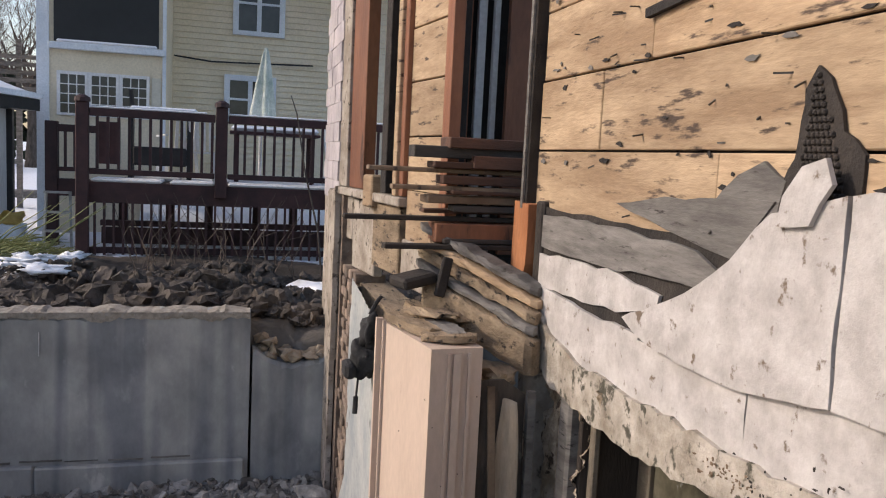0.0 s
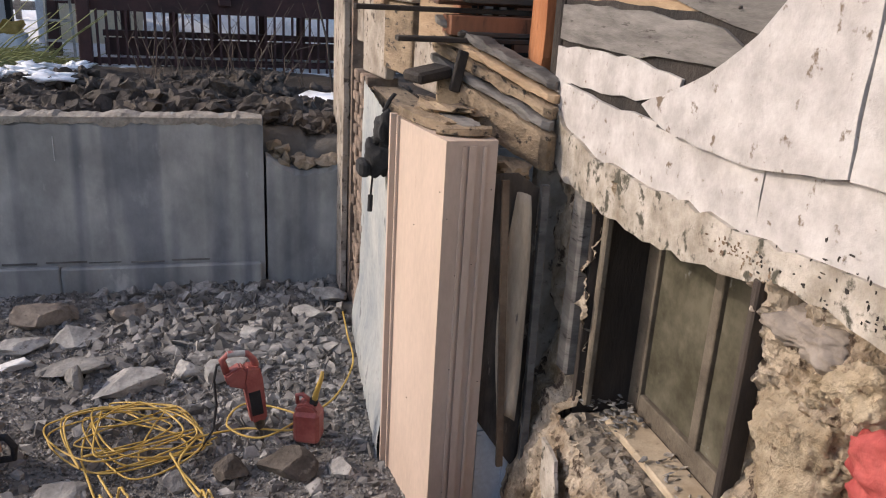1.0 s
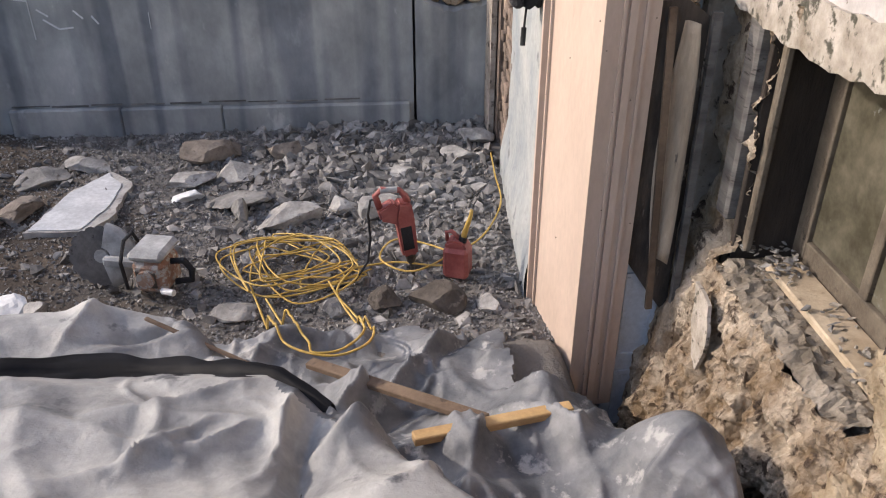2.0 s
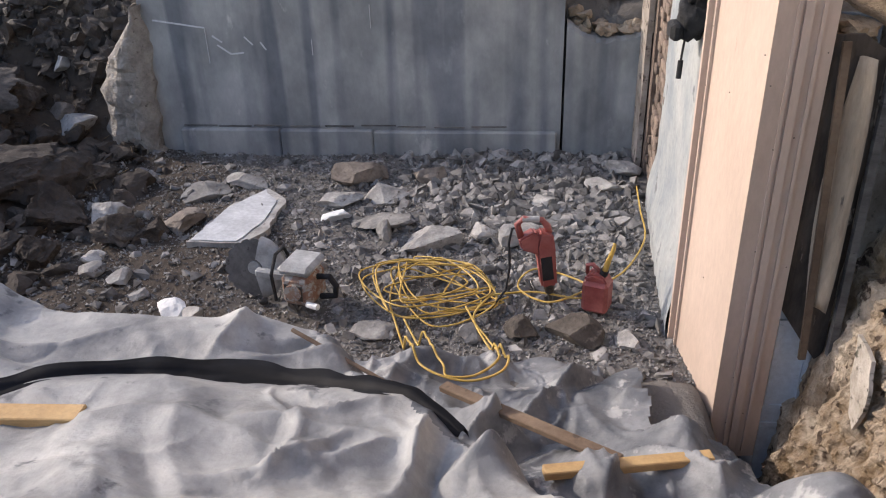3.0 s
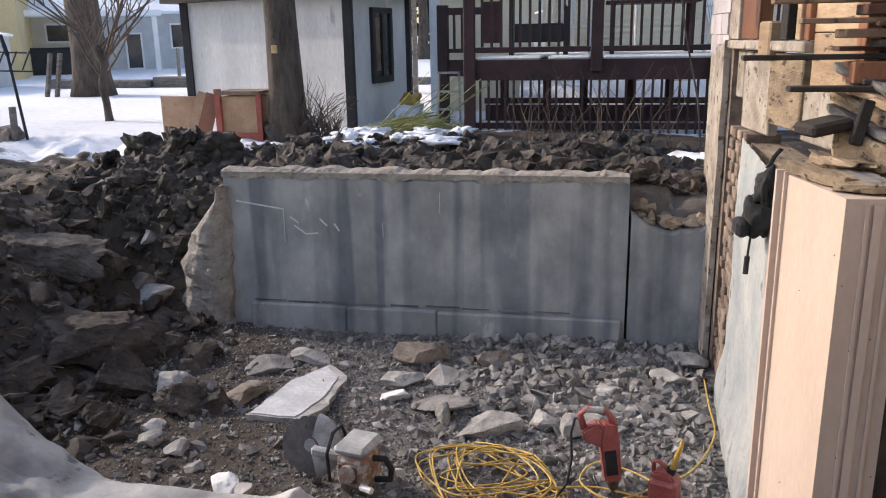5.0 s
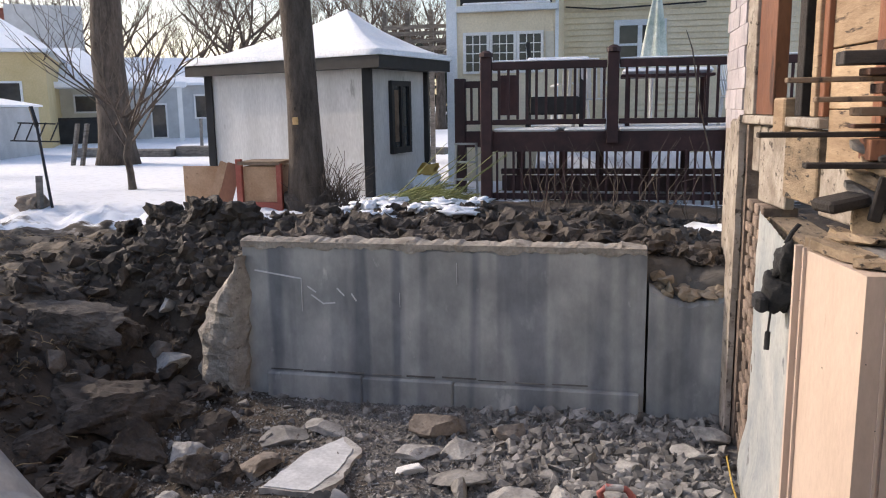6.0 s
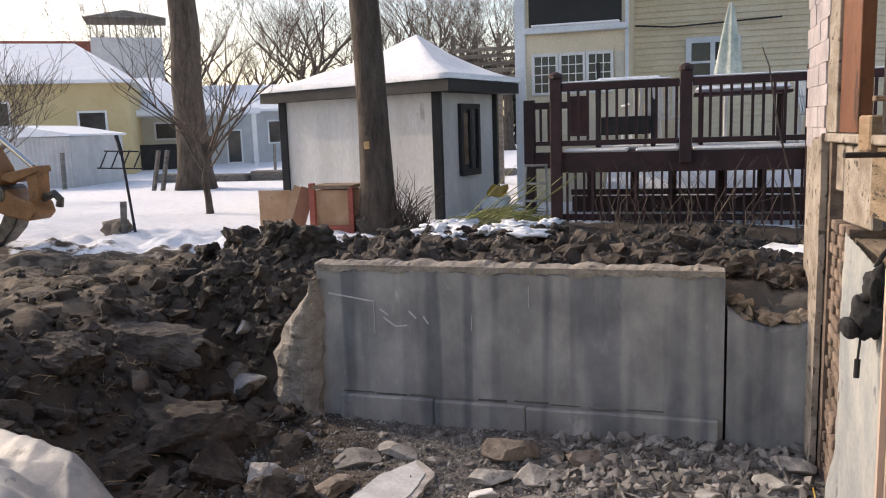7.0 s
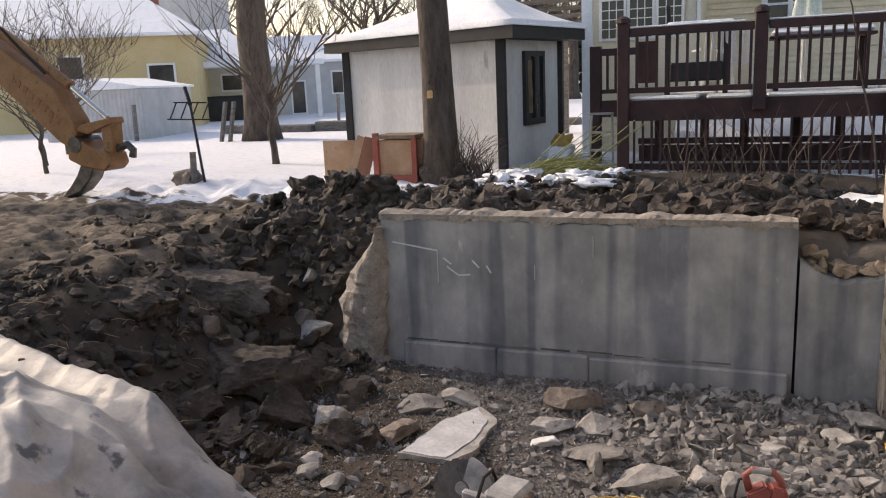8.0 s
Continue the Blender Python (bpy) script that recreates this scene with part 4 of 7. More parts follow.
    part("window_stool", skew(0.5, 1.85, 2.20, 2.255, -0.06, 0.05, 0.008), M_PLASTER2, h)
    # broken plaster band between upper wall and cellar
    for s0, s1, z0, z1, m in ((0.05, 0.55, 1.76, 2.02, M_PLASTER2), (0.56, 1.05, 1.80, 2.19, M_BEAM), (1.06, 1.55, 1.72, 2.19, M_PLASTER2), (1.56, 1.8, 1.9, 2.19, M_PLASTER2)):
        bm = skew(s0, s1, z0, z1, -0.06, 0.0 + 0.02 * rng.random(), 0.008)
        part("plaster_panel", bm, m, h, "cracked tan plaster and boarding")
    # inside of the door opening: brown jamb, white strips, darkness
    part("door_jamb", B(1.74, 1.80, 4.30, 4.42, 2.0, 4.6, bevel=0.004), M_REDWOOD, h, "red-brown door jamb")
    part("door_jamb", B(1.80, 1.93, 4.62, 4.66, 2.0, 4.6, bevel=0.004), M_REDWOOD, h)
    part("white_strip", B(1.955, 2.0, 4.60, 4.64, 2.0, 4.6, bevel=0.003), M_WHITEPAINT, h)
    part("white_strip", B(2.03, 2.06, 4.56, 4.60, 2.0, 4.6, bevel=0.003), M_WHITEPAINT, h)
    part("inner_door", B(2.08, 2.60, 4.46, 4.50, 2.0, 4.6), M_REDWOOD, h)
    # the room's darkness is put into the colour of its wall and floor
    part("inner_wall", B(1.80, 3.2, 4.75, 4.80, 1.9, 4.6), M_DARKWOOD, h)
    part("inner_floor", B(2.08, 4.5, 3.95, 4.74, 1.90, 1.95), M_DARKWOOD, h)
    # shingled corner beyond
    M = M_LILAC
    for z in np.arange(2.15, 4.6, 0.14):
        for i in range(3):
            y0 = 6.22 + 0.28 * i + (0.08 if int(z * 100) % 28 < 14 else 0)
            part("shingle", B(1.475 + 0.004 * rng.random(), 1.49, y0, y0 + 0.274, z, z + 0.136), M, h)
    part("end_wall", B(1.49, 1.6, 6.2, 7.1, 1.0, 4.6), M_PLASTER2, h)
    # cellar walls
    bm = bmesh.new()
    n, k = 40, 34
    rows = []
    for j in range(k):
        z = -0.2 + 1.90 * j / (k - 1)
        rows.append([bm.verts.new((1.40 + (1.50 - 1.40) * i / (n - 1) - 0.05 * smooth01((0.45 - z) / 0.4) + 0.010 * nz(i * .3, z, 1, 2) + 0.006 * nz(i * .9, z * 5, 2, 2), 3.98 + 1.62 * i / (n - 1) + 0.03 * nz(z, 3, 1, 5) * (i == n - 1), z)) for i in range(n)])
    for a, b in zip(rows, rows[1:]):
        for i in range(n - 1):
            bm.faces.new((a[i], a[i + 1], b[i + 1], b[i]))
    part("cellar_wall", bm, M_PLASTER, h, "bluish flaking plaster wall", smooth=True)
    part("cellar_core", B(1.56, 1.75, 4.0, 6.2, -0.2, 1.66), M_BEAM, h)
    # brick pier at the far corner, its edge bare
    z = -0.05
    i = 0
    brick = finish(B(0, 0.20, 0, 0.115, 0, 0.062, bevel=0.006), "brick", M_BRICK)
    while z < 1.72:
        for c in range(5):
            ob = new("brick", brick)
            ob.parent = h
            ob.matrix_basis = pose(1.515 + 0.014 * rng.uniform(-1, 1), 5.56 + 0.128 * c + (0.06 if i % 2 else 0), z, 0, 0, rng.uniform(-2, 2))
        z += 0.074
        i += 1
    bm = bmesh.new()
    prism(bm, ragged([(6.22, -0.1), (6.50, -0.1), (6.52, 1.0), (6.6, 2.2), (6.2, 2.25), (6.17, 1.5), (6.21, 0.8)], 0.09, 0.018, 6, True), 'x', 1.452, 1.49)
    part("pier_plaster", bm, M_PLASTER2, h, "crumbling pale plaster over brick")
    part("pier_core", B(1.50, 1.8, 6.1, 6.5, -0.2, 2.2), M_BRICK, h)
    # boarded projecting box below the door
    bm = bmesh.new()
    base = [(1.478, 3.42), (1.385, 3.98), (1.44, 4.0), (1.66, 4.02), (1.69, 3.44)]
    prism(bm, base, 'z', -0.25, 1.76)
    part("boarding", bm, M_PINK, h, "pale pink-brown boarded box")
    for a, b, w in (((1.380, 3.97), (1.380, 3.97), .03), ((1.39, 3.91), (1.39, 3.91), .012)):
        part("edge_strip", BAR((a[0], a[1], -0.2), (b[0], b[1], 1.77), w, w), M_PINK, h)
    for f, w in ((0.34, 0.012), (0.50, 0.03), (0.74, 0.012)):
        x, y = 1.478 + 0.212 * f, 3.417 + 0.02 * f
        part("batten", BAR((x, y - 0.002, -0.22), (x, y - 0.002, 1.74), w, 0.012, up=(0, 1, 0)), M_PINK, h)
    # splintered boards left on its head
    for a, b, w, t, m in (((1.43, 3.98, 1.790), (1.53, 3.58, 1.785), 0.11, 0.035, M_BEAM), ((1.52, 4.00, 1.800), (1.62, 3.50, 1.790), 0.08, 0.030, M_GREYWOOD), ((1.47, 3.56, 1.782), (1.68, 3.50, 1.785), 0.09, 0.025, M_BEAM)):
        a, b = Vector(a), Vector(b)
        side = (b - a).cross(Vector((0, 0, 1))).normalized()
        bm = bmesh.new()
        loops = []
        for k in range(17):
            f = k / 16
            c = a.lerp(b, f)
            e = 1 - 0.5 * abs(2 * f - 1) ** 4
            loops.append([bm.verts.new(c + side * (w / 2 * e * u + 0.018 * nz(c.y, u, w * 40, 22)) + Vector((0, 0, t / 2 * v + 0.010 * nz(c.y, u * 2, v + w * 9, 26)))) for u, v in ((-1, -1), (-0.3, -1), (0.4, -1), (1, -1), (1, 1), (0.4, 1.2), (-0.3, 0.9), (-1, 1))])
        for p, q in zip(loops, loops[1:]):
            for k in range(8):
                bm.faces.new((p[k], p[(k + 1) % 8], q[(k + 1) % 8], q[k]))
        bm.faces.new(loops[0][::-1])
        bm.faces.new(loops[-1])
        bmesh.ops.recalc_face_normals(bm, faces=bm.faces[:])
        part("splintered_board", bm, m, h, "splintered rotten board on the boarded box")
    part("weathered_post", B(1.93, 2.10, 3.60, 3.68, -0.5, 1.62, bevel=0.012), M_PLASTER2, h, "weathered tan post beside the cellar door")
    # dark stained boards beside it, a splayed lath and a curled veneer sheet
    bm = bmesh.new()
    prism(bm, ragged([(1.695, 1.62), (1.80, 1.62), (1.89, 1.56), (1.90, 0.9), (1.90, 0.22), (1.80, 0.36), (1.70, 0.50), (1.69, 1.0)], 0.1, 0.008, 31, True), 'y', 3.47, 3.485)
    part("stained_board", bm, mat("smoke_stained_panel", (0.035, 0.027, 0.022), (0.12, 0.095, 0.075), (0.25, 0.21, 0.17), 3, 30, 0.97, 0.4, stretch=(3, 1, .7)), h, "smoke-stained dark panel")
    part("lath", BAR((1.735, 3.45, 1.60), (1.80, 3.42, 0.30), 0.028, 0.018, up=(0, 1, 0)), M_OLDPLANK, h, "loose splayed lath")
    bm = bmesh.new()
    prev = None
    for k in range(20):
        z = 0.55 + 1.0 * k / 19
        wv = 0.07 * (1 - abs(2 * k / 19 - 0.9) ** 2 * 0.5)
        c = [bm.verts.new((1.785 + wv * f + 0.01 * math.sin(z * 5), 3.45 - 0.05 * f * f - 0.02 * math.sin(z * 4), z)) for f in (-0.4, 0, 0.4, 0.8, 1.1)]
        if prev:
            for i in range(4):
                bm.faces.new((prev[i], prev[i + 1], c[i + 1], c[i]))
        prev = c
    ex = bmesh.ops.extrude_face_region(bm, geom=bm.faces[:])
    bmesh.ops.translate(bm, vec=(0.002, 0.006, 0), verts=[g for g in ex["geom"] if isinstance(g, bmesh.types.BMVert)])
    part("curled_veneer", bm, M_VENEER, h, "curled pale veneer sheet", smooth=True)
    # pale blue door behind, low down
    door = part("cellar_door", B(1.66, 1.90, 3.50, 3.54, -0.6, 0.62, bevel=0.004), M_DOORBLUE, h, "pale blue panelled door")
    for z0, z1 in ((-0.5, -0.12), (-0.02, 0.42)):
        for bx in ((1.71, 1.86, z0, z0 + 0.02), (1.71, 1.86, z1, z1 + 0.02), (1.71, 1.73, z0 + .022, z1 - .002), (1.84, 1.86, z0 + .022, z1 - .002)):
            part("moulding", B(bx[0], bx[1], 3.488, 3.498, bx[2], bx[3]), M_DOORBLUE, door)
    part("door_edge_strip", BAR((1.90, 3.44, 1.58), (1.90, 3.38, -0.45), 0.03, 0.03), M_GREYWOOD, h, "weathered edge strip")
    # cellar masonry with the window's hole: pier on one side, apron below, stones on the other
    bm = bmesh.new()
    ny, nzz = 300, 210
    y0, y1, z0, z1 = 0.7, 3.72, -0.5, 1.70
    vs = {}
    for j in range(nzz + 1):
        for i in range(ny + 1):
            y, z = y0 + (y1 - y0) * i / ny, z0 + (z1 - z0) * j / nzz
            batter = -0.24 * smooth01((0.85 - z) / 1.1) * smooth01((3.95 - y) / 0.5)
            ledge = -0.02 if z > 0.68 else -0.06
            calm = 0.45 if y > 3.3 else 1.0
            r = (0.045 * nz(y, z * 0.6, 1, 3.5) + 0.035 * nz(y, z * 0.7, 4, 9) + 0.030 * nz(y, z, 7, 19) + 0.020 * nz(y, z, 8, 41) + 0.012 * nz(y, z, 3, 85)) * calm
            r += 0.30 * max(0.0, nz(y, z * 0.7, 21, 8) - 0.22) + 0.035 * facets(y, z * 0.6, 6, 0.13) * calm
            edge = 0.10 * smooth01((y - 3.60) / 0.1)
            vs[i, j] = bm.verts.new((FX + 0.02 + batter + ledge + r + edge, y + 0.02 * nz(y, z, 13, 6), z + 0.02 * nz(y, z, 17, 6)))
    for j in range(nzz):
        for i in range(ny):
            y, z = y0 + (y1 - y0) * (i + .5) / ny, z0 + (z1 - z0) * (j + .5) / nzz
            if 2.20 < y < 3.245 + 0.03 * nz(z, 1, 1, 5) and 0.66 < z < 1.62:
                continue
            bm.faces.new((vs[i, j], vs[i, j + 1], vs[i + 1, j + 1], vs[i + 1, j]))
    part("foundation", bm, M_FOUND, h, "crumbling sandy foundation masonry")
    part("foundation_core", B(FX + 0.14, FX + 0.5, 3.295, 3.66, -0.5, 1.66), M_FOUND, h)
    part("foundation_core", B(FX + 0.14, FX + 0.5, -1.6, 2.22, -0.5, 1.66), M_FOUND, h)
    part("foundation_core", B(FX + 0.10, FX + 0.5, 2.225, 3.29, -0.5, 0.60), M_FOUND, h)
    part("lintel", B(FX + 0.02, FX + 0.5, 2.225, 3.555, 1.60, 1.68), M_DARKWOOD, h)
    part("sill_core", B(FX - 0.07, FX + 0.12, 2.30, 3.30, 0.30, 0.598, bevel=0.02), M_MORTAR, h)
    bm = PRISM(ragged([(3.16, 0.60), (3.02, 0.58), (2.98, 0.42), (3.03, 0.26), (3.09, 0.30), (3.14, 0.42)], 0.05, 0.012, 77, True), 'x', FX - 0.165, FX - 0.15)
    part("plaster_flake", bm, M_WHITEDIRTY, h, "hanging flake of white plaster")
    # nail heads on the boarding
    for i in range(18):
        z = rng.uniform(-0.1, 1.7)
        if i % 2:
            f = rng.choice((0.08, 0.30, 0.62, 0.92))
            x, y = 1.478 + 0.212 * f, 3.416 + 0.02 * f
            part("nail_head", B(x - 0.002, x + 0.002, y - 0.002, y, z - 0.002, z + 0.002), M_STEEL, h)
        else:
            f = rng.choice((0.06, 0.5, 0.93))
            x, y = 1.478 - 0.093 * f, 3.42 + 0.56 * f
            part("nail_head", B(x - 0.004, x - 0.001, y - 0.002, y + 0.002, z - 0.002, z + 0.002), M_STEEL, h)
    # big stones beside the window
    for (y, z, sy, sz, m, lab) in ((1.98, 1.27, 0.17, 0.165, M_STONE, "yellow sandstone block"), (2.00, 1.585, 0.14, 0.055, M_BROWNROCK, ""), (1.80, 1.54, 0.09, 0.085, M_STONE, ""), (1.91, 1.485, 0.035, 0.05, M_STONE, ""), (1.66, 1.38, 0.15, 0.14, M_REDPAINT, "stone with red paint"), (1.35, 1.30, 0.16, 0.22, M_REDPAINT, ""), (1.60, 1.60, 0.10, 0.05, M_BROWNROCK, ""), (2.06, 0.86, 0.18, 0.20, M_STONE, ""), (1.70, 0.95, 0.20, 0.24, M_REDPAINT, ""), (1.55, 0.5, 0.3, 0.22, M_REDPAINT, ""), (2.02, 0.45, 0.2, 0.16, M_STONE, "")):
        bm = lump(rng, 0.10, sy * 1.05, sz * 1.05, 0.20, 5)
        for v in bm.verts:
            c = v.co
            g = 1 + 0.10 * facets(c.y + y, c.z + z, 9, 0.11) + 0.06 * facets(c.z + c.x, c.y + y, 4, 0.05) + 0.03 * nz(c.y + y, c.z + z, 2, 40)
            v.co = (c.x * g, c.y * g, c.z * g)
        bm.transform(Matrix.Translation((FX + 0.02 - 0.20 * smooth01((0.95 - z) / 1.1), y, z)))
        part("stone", bm, m, h, lab, smooth=True)


old_house()


# brown board, its colour darkened for the shade of the window recess
M_DARKBOARD = mat("dark_brown_board", (0.022, 0.017, 0.014), (0.055, 0.042, 0.034), (0.12, 0.095, 0.075), 4, 50, 0.85, 0.5, stretch=(2, 1, .4), spot=0.70)


def cellar_window():
    w = thing("window_1", "old wooden cellar window with dusty panes", "window", kind="structure")
    X = FX + 0.24
    w.location.y = -0.065
    part("jamb_panel", B(FX + 0.0, X + 0.06, 3.315, 3.345, 0.64, 1.62, bevel=0.004), M_DARKBOARD, w, "brown side board darkened for the recess shade")
    part("jamb_strip", B(FX - 0.04, FX + 0.03, 3.35, 3.45, 0.80, 1.60, bevel=0.012), M_GREYWOOD, w, "grey jamb board")
    part("jamb_strip", B(FX + 0.03, FX + 0.06, 3.27, 3.31, 0.70, 1.60, bevel=0.006), M_WINWOOD, w)
    fr = part("window_frame", B(X, X + 0.05, 3.21, 3.30, 0.66, 1.6, bevel=0.004), M_WINWOOD, w)
    for bx in ((2.30, 3.21, 0.66, 0.77), (2.30, 3.21, 1.52, 1.6), (2.30, 2.36, 0.772, 1.518), (2.79, 2.84, 0.772, 1.518)):
        part("rail", B(X, X + 0.05, bx[0], bx[1], bx[2], bx[3], bevel=0.004), M_WINWOOD, fr)
    for a, b in ((2.362, 2.788), (2.842, 3.208)):
        part("pane", B(X + 0.02, X + 0.026, a, b, 0.774, 1.516), M_DUSTGLASS, w, "dusty dim glass")
    part("jamb_strip", B(FX - 0.055, FX + 0.01, 2.24, 2.268, 0.95, 1.66, bevel=0.005), M_DARKBOARD, w, "dark split post")
    # dark sheet behind the panes, the unlit hollow put into its colour
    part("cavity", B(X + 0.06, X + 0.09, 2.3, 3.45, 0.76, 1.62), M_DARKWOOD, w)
    part("window_sill", B(FX + 0.0, X - 0.002, 2.30, 3.30, 0.60, 0.655, bevel=0.012), M_MORTAR, w, "sill under broken mortar")
    bm = B(FX + 0.09, FX + 0.236, 2.32, 3.20, 0.657, 0.69, bevel=0.006)
    part("sill_board", bm, mat("dusty_pale_board", (0.36, 0.28, 0.19), (0.50, 0.41, 0.30), (0.22, 0.17, 0.12), 4, 40, 0.9, 0.4), w, "dusty pale board on the sill")


cellar_window()
rng = random.Random(77)
for i in range(96):
    y = rng.uniform(2.40, 3.28)
    if i < 52:
        y = rng.uniform(3.0, 3.3)
    bm = hull(rng, 9, rng.uniform(.006, .03), rng.uniform(.008, .035), rng.uniform(.003, .010))
    ob = solo("plaster_shard", bm, M_CONC_BREAK if i % 3 else M_RUBBLE, "grey broken plaster shard on the cellar window sill", "debris", "shards on the sill")
    ob.matrix_basis = pose(FX + rng.uniform(0.02, 0.22), y, 0.692 + rng.uniform(0, 0.012) + (0.018 if i < 52 and i % 3 == 0 else 0), rng.uniform(-25, 25), rng.uniform(-25, 25), rng.uniform(0, 360))

bm = bmesh.new()
rows = []
for i in range(60):
    y = 2.24 + 0.95 * i / 59
    rows.append([bm.verts.new((FX - 0.09 + 0.20 * f + 0.02 * nz(y, f, 3, 18), y, 0.60 + 0.075 * math.sin(math.pi * min(1.0, 0.25 + 0.62 * f)) + 0.03 * nz(y, f * 0.4, 6, 14) + 0.015 * nz(y, f * 0.4, 9, 40))) for f in (0, .14, .28, .42, .56, .7, .85, 1.0)])
for a, b in zip(rows, rows[1:]):
    for k in range(7):
        bm.faces.new((a[k], a[k + 1], b[k + 1], b[k]))
solo("mortar_bed", bm, M_MORTAR, "crumbled mortar along the cellar window sill", "debris")

M_STACK = mat("dark_red_brown_board", (0.045, 0.022, 0.015), (0.12, 0.055, 0.034), (0.025, 0.017, 0.014), 4, 50, 0.7, 0.4, stretch=(.5, 2, 2), vary=0.35)
M_CHARRED = mat("grey_black_board", (0.022, 0.020, 0.020), (0.075, 0.066, 0.060), (0.14, 0.12, 0.10), 4, 50, 0.85, 0.5, stretch=(.5, 2, 2), vary=0.25, spot=0.68)
# planks stacked in the door opening, poking out over the pit
for i, (px, y, z, ln, w, t, m, lab, turn) in enumerate((
        (1.22, 4.10, 2.205, 1.00, 0.05, 0.022, M_DARKWOOD, "thin dark lath poking out of the opening", 1),
        (1.39, 4.02, 2.085, 0.85, 0.07, 0.022, M_DARKWOOD, "charred board end over the sill", 1),
        (1.33, 4.16, 2.425, 0.95, 0.06, 0.022, M_OLDPLANK, "old brown lath poking out of the opening", -1),
        (1.43, 4.10, 2.345, 0.85, 0.06, 0.022, M_OLDPLANK, "red-brown trim board in the opening", -1),
        (1.59, 4.12, 2.295, 0.68, 0.14, 0.035, M_OLDPLANK, "broad old plank in the opening", 2),
        (1.63, 4.10, 2.145, 0.60, 0.15, 0.085, M_REDWOOD, "broad red-brown board in the opening", 0),
        (1.54, 4.20, 2.510, 0.72, 0.15, 0.055, M_CHARRED, "grey-black plank on the stack", -2),
        (1.69, 4.16, 2.555, 0.56, 0.16, 0.050, M_STACK, "dark red-brown board on the stack", 2),
        (1.81, 4.14, 2.470, 0.46, 0.14, 0.060, M_STACK, "dark red-brown board on the stack", -3),
        (1.62, 4.14, 2.452, 0.62, 0.13, 0.030, M_STACK, "dark red-brown board on the stack", 2),
        (1.66, 4.12, 2.385, 0.58, 0.14, 0.040, M_STACK, "dark red-brown board in the stack", 1),
        (1.72, 4.12, 2.255, 0.52, 0.13, 0.030, M_CHARRED, "grey-black board in the stack", -2),
        (1.66, 4.06, 2.110, 0.56, 0.12, 0.022, M_CHARRED, "grey-black board in the stack", 3),
        (1.60, 4.20, 2.235, 0.62, 0.10, 0.018, M_STACK, "thin red-brown trim in the stack", -1),
        (1.70, 4.08, 2.330, 0.54, 0.10, 0.018, M_STACK, "thin red-brown trim in the stack", 1))):
    bm = bmesh.new()
    box(bm, 0, ln, -w / 2, w / 2, -t / 2, t / 2, bevel=0.004)
    ob = solo("plank", bm, m, lab, "plank", "planks in the opening")
    ob.matrix_basis = pose(px, y, z, 0, 0, turn)

# dark board and upright stub on the broken sill
solo("charred_board", BAR((1.44, 3.93, 1.93), (1.60, 3.98, 1.96), 0.15, 0.05, bevel=0.012), M_DARKWOOD, "charred board lying on the broken sill", "board")
solo("splintered_stub", BAR((1.62, 3.88, 1.88), (1.66, 3.90, 2.05), 0.045, 0.03, up=(0, 1, 0), bevel=0.006), M_DARKWOOD, "dark splintered upright stub", "board")


def hanging_bag():
    b = thing("hanging_bag", "black fabric bag hanging on the cellar wall", "bag", at=(1.365, 4.30, 1.50))
    b.scale = (0.9, 0.75, 0.62)
    rng = random.Random(3)
    bm = lump(rng, 0.07, 0.13, 0.17, 0.3, 3)
    part("body", bm, M_FABRIC, b, smooth=True)
    bm = lump(rng, 0.05, 0.09, 0.15, 0.4, 3)
    bm.transform(Matrix.Translation((0.03, -0.04, 0.22)))
    part("flap", bm, M_FABRIC, b, smooth=True)
    part("pocket", B(-0.10, -0.04, -0.09, 0.09, -0.14, -0.02, bevel=0.02), M_FABRIC, b)
    part("strap", TUBE([(-0.02, -0.02, -0.15), (-0.025, -0.02, -0.24), (-0.03, -0.035, -0.30)], 0.006, 6), M_FABRIC, b)
    part("strap_grip", TUBE([(-0.03, -0.035, -0.29), (-0.035, -0.05, -0.42)], 0.014, 8), M_FABRIC, b, "rubber grip on the strap")
    part("hanging_loop", TUBE([(0.03, -0.03, 0.36), (0.06, -0.03, 0.45), (0.09, -0.02, 0.5)], 0.012, 6), M_FABRIC, b)


hanging_bag()

# ---- rubble on the pit floor ----
rs = random.Random(41)
SHAPES = [arrays(hull(rs, rs.choice((8, 9, 11)), rs.uniform(.6, 1.1), rs.uniform(.6, 1), rs.uniform(.35, .7))) for _ in range(24)]
spots = []
while len(spots) < 8500:
    x, y = rs.uniform(-2.6, 1.42), rs.uniform(3.2, 6.48)
    dens = 0.16 + 0.84 * smooth01((x + 1.0) / 1.6) * smooth01((y - 3.6) / 1.0)
    if rs.random() > dens or y < tarp_edge(x) - 0.1:
        continue
    s = 0.010 + 0.075 * rs.random() ** 4.8
    if y > 5.2 and x > -0.2:
        s *= 1.25
    spots.append((x, y, rough_land(x, y) + s * 0.10, s, 0.8))
tagged(scatter("rubble", SHAPES, spots, M_RUBBLE), "loose grey broken concrete and stone rubble", "rubble", "", "stuff")

GRAVEL = [arrays(hull(rs, 7, 1, .9, .7)) for _ in range(8)]
spots = []
while len(spots) < 46000:
    x, y = rs.uniform(-2.7, 1.45), rs.uniform(3.3, 6.5)
    if y < tarp_edge(x) - 0.05 or rs.random() > 0.35 + 0.65 * smooth01((x + 1.6 + 0.5 * (y - 4.5)) / 1.6):
        continue
    s = 0.004 + 0.016 * rs.random() ** 2.2
    spots.append((x, y, rough_land(x, y) + s * 0.2, s, 0.9))
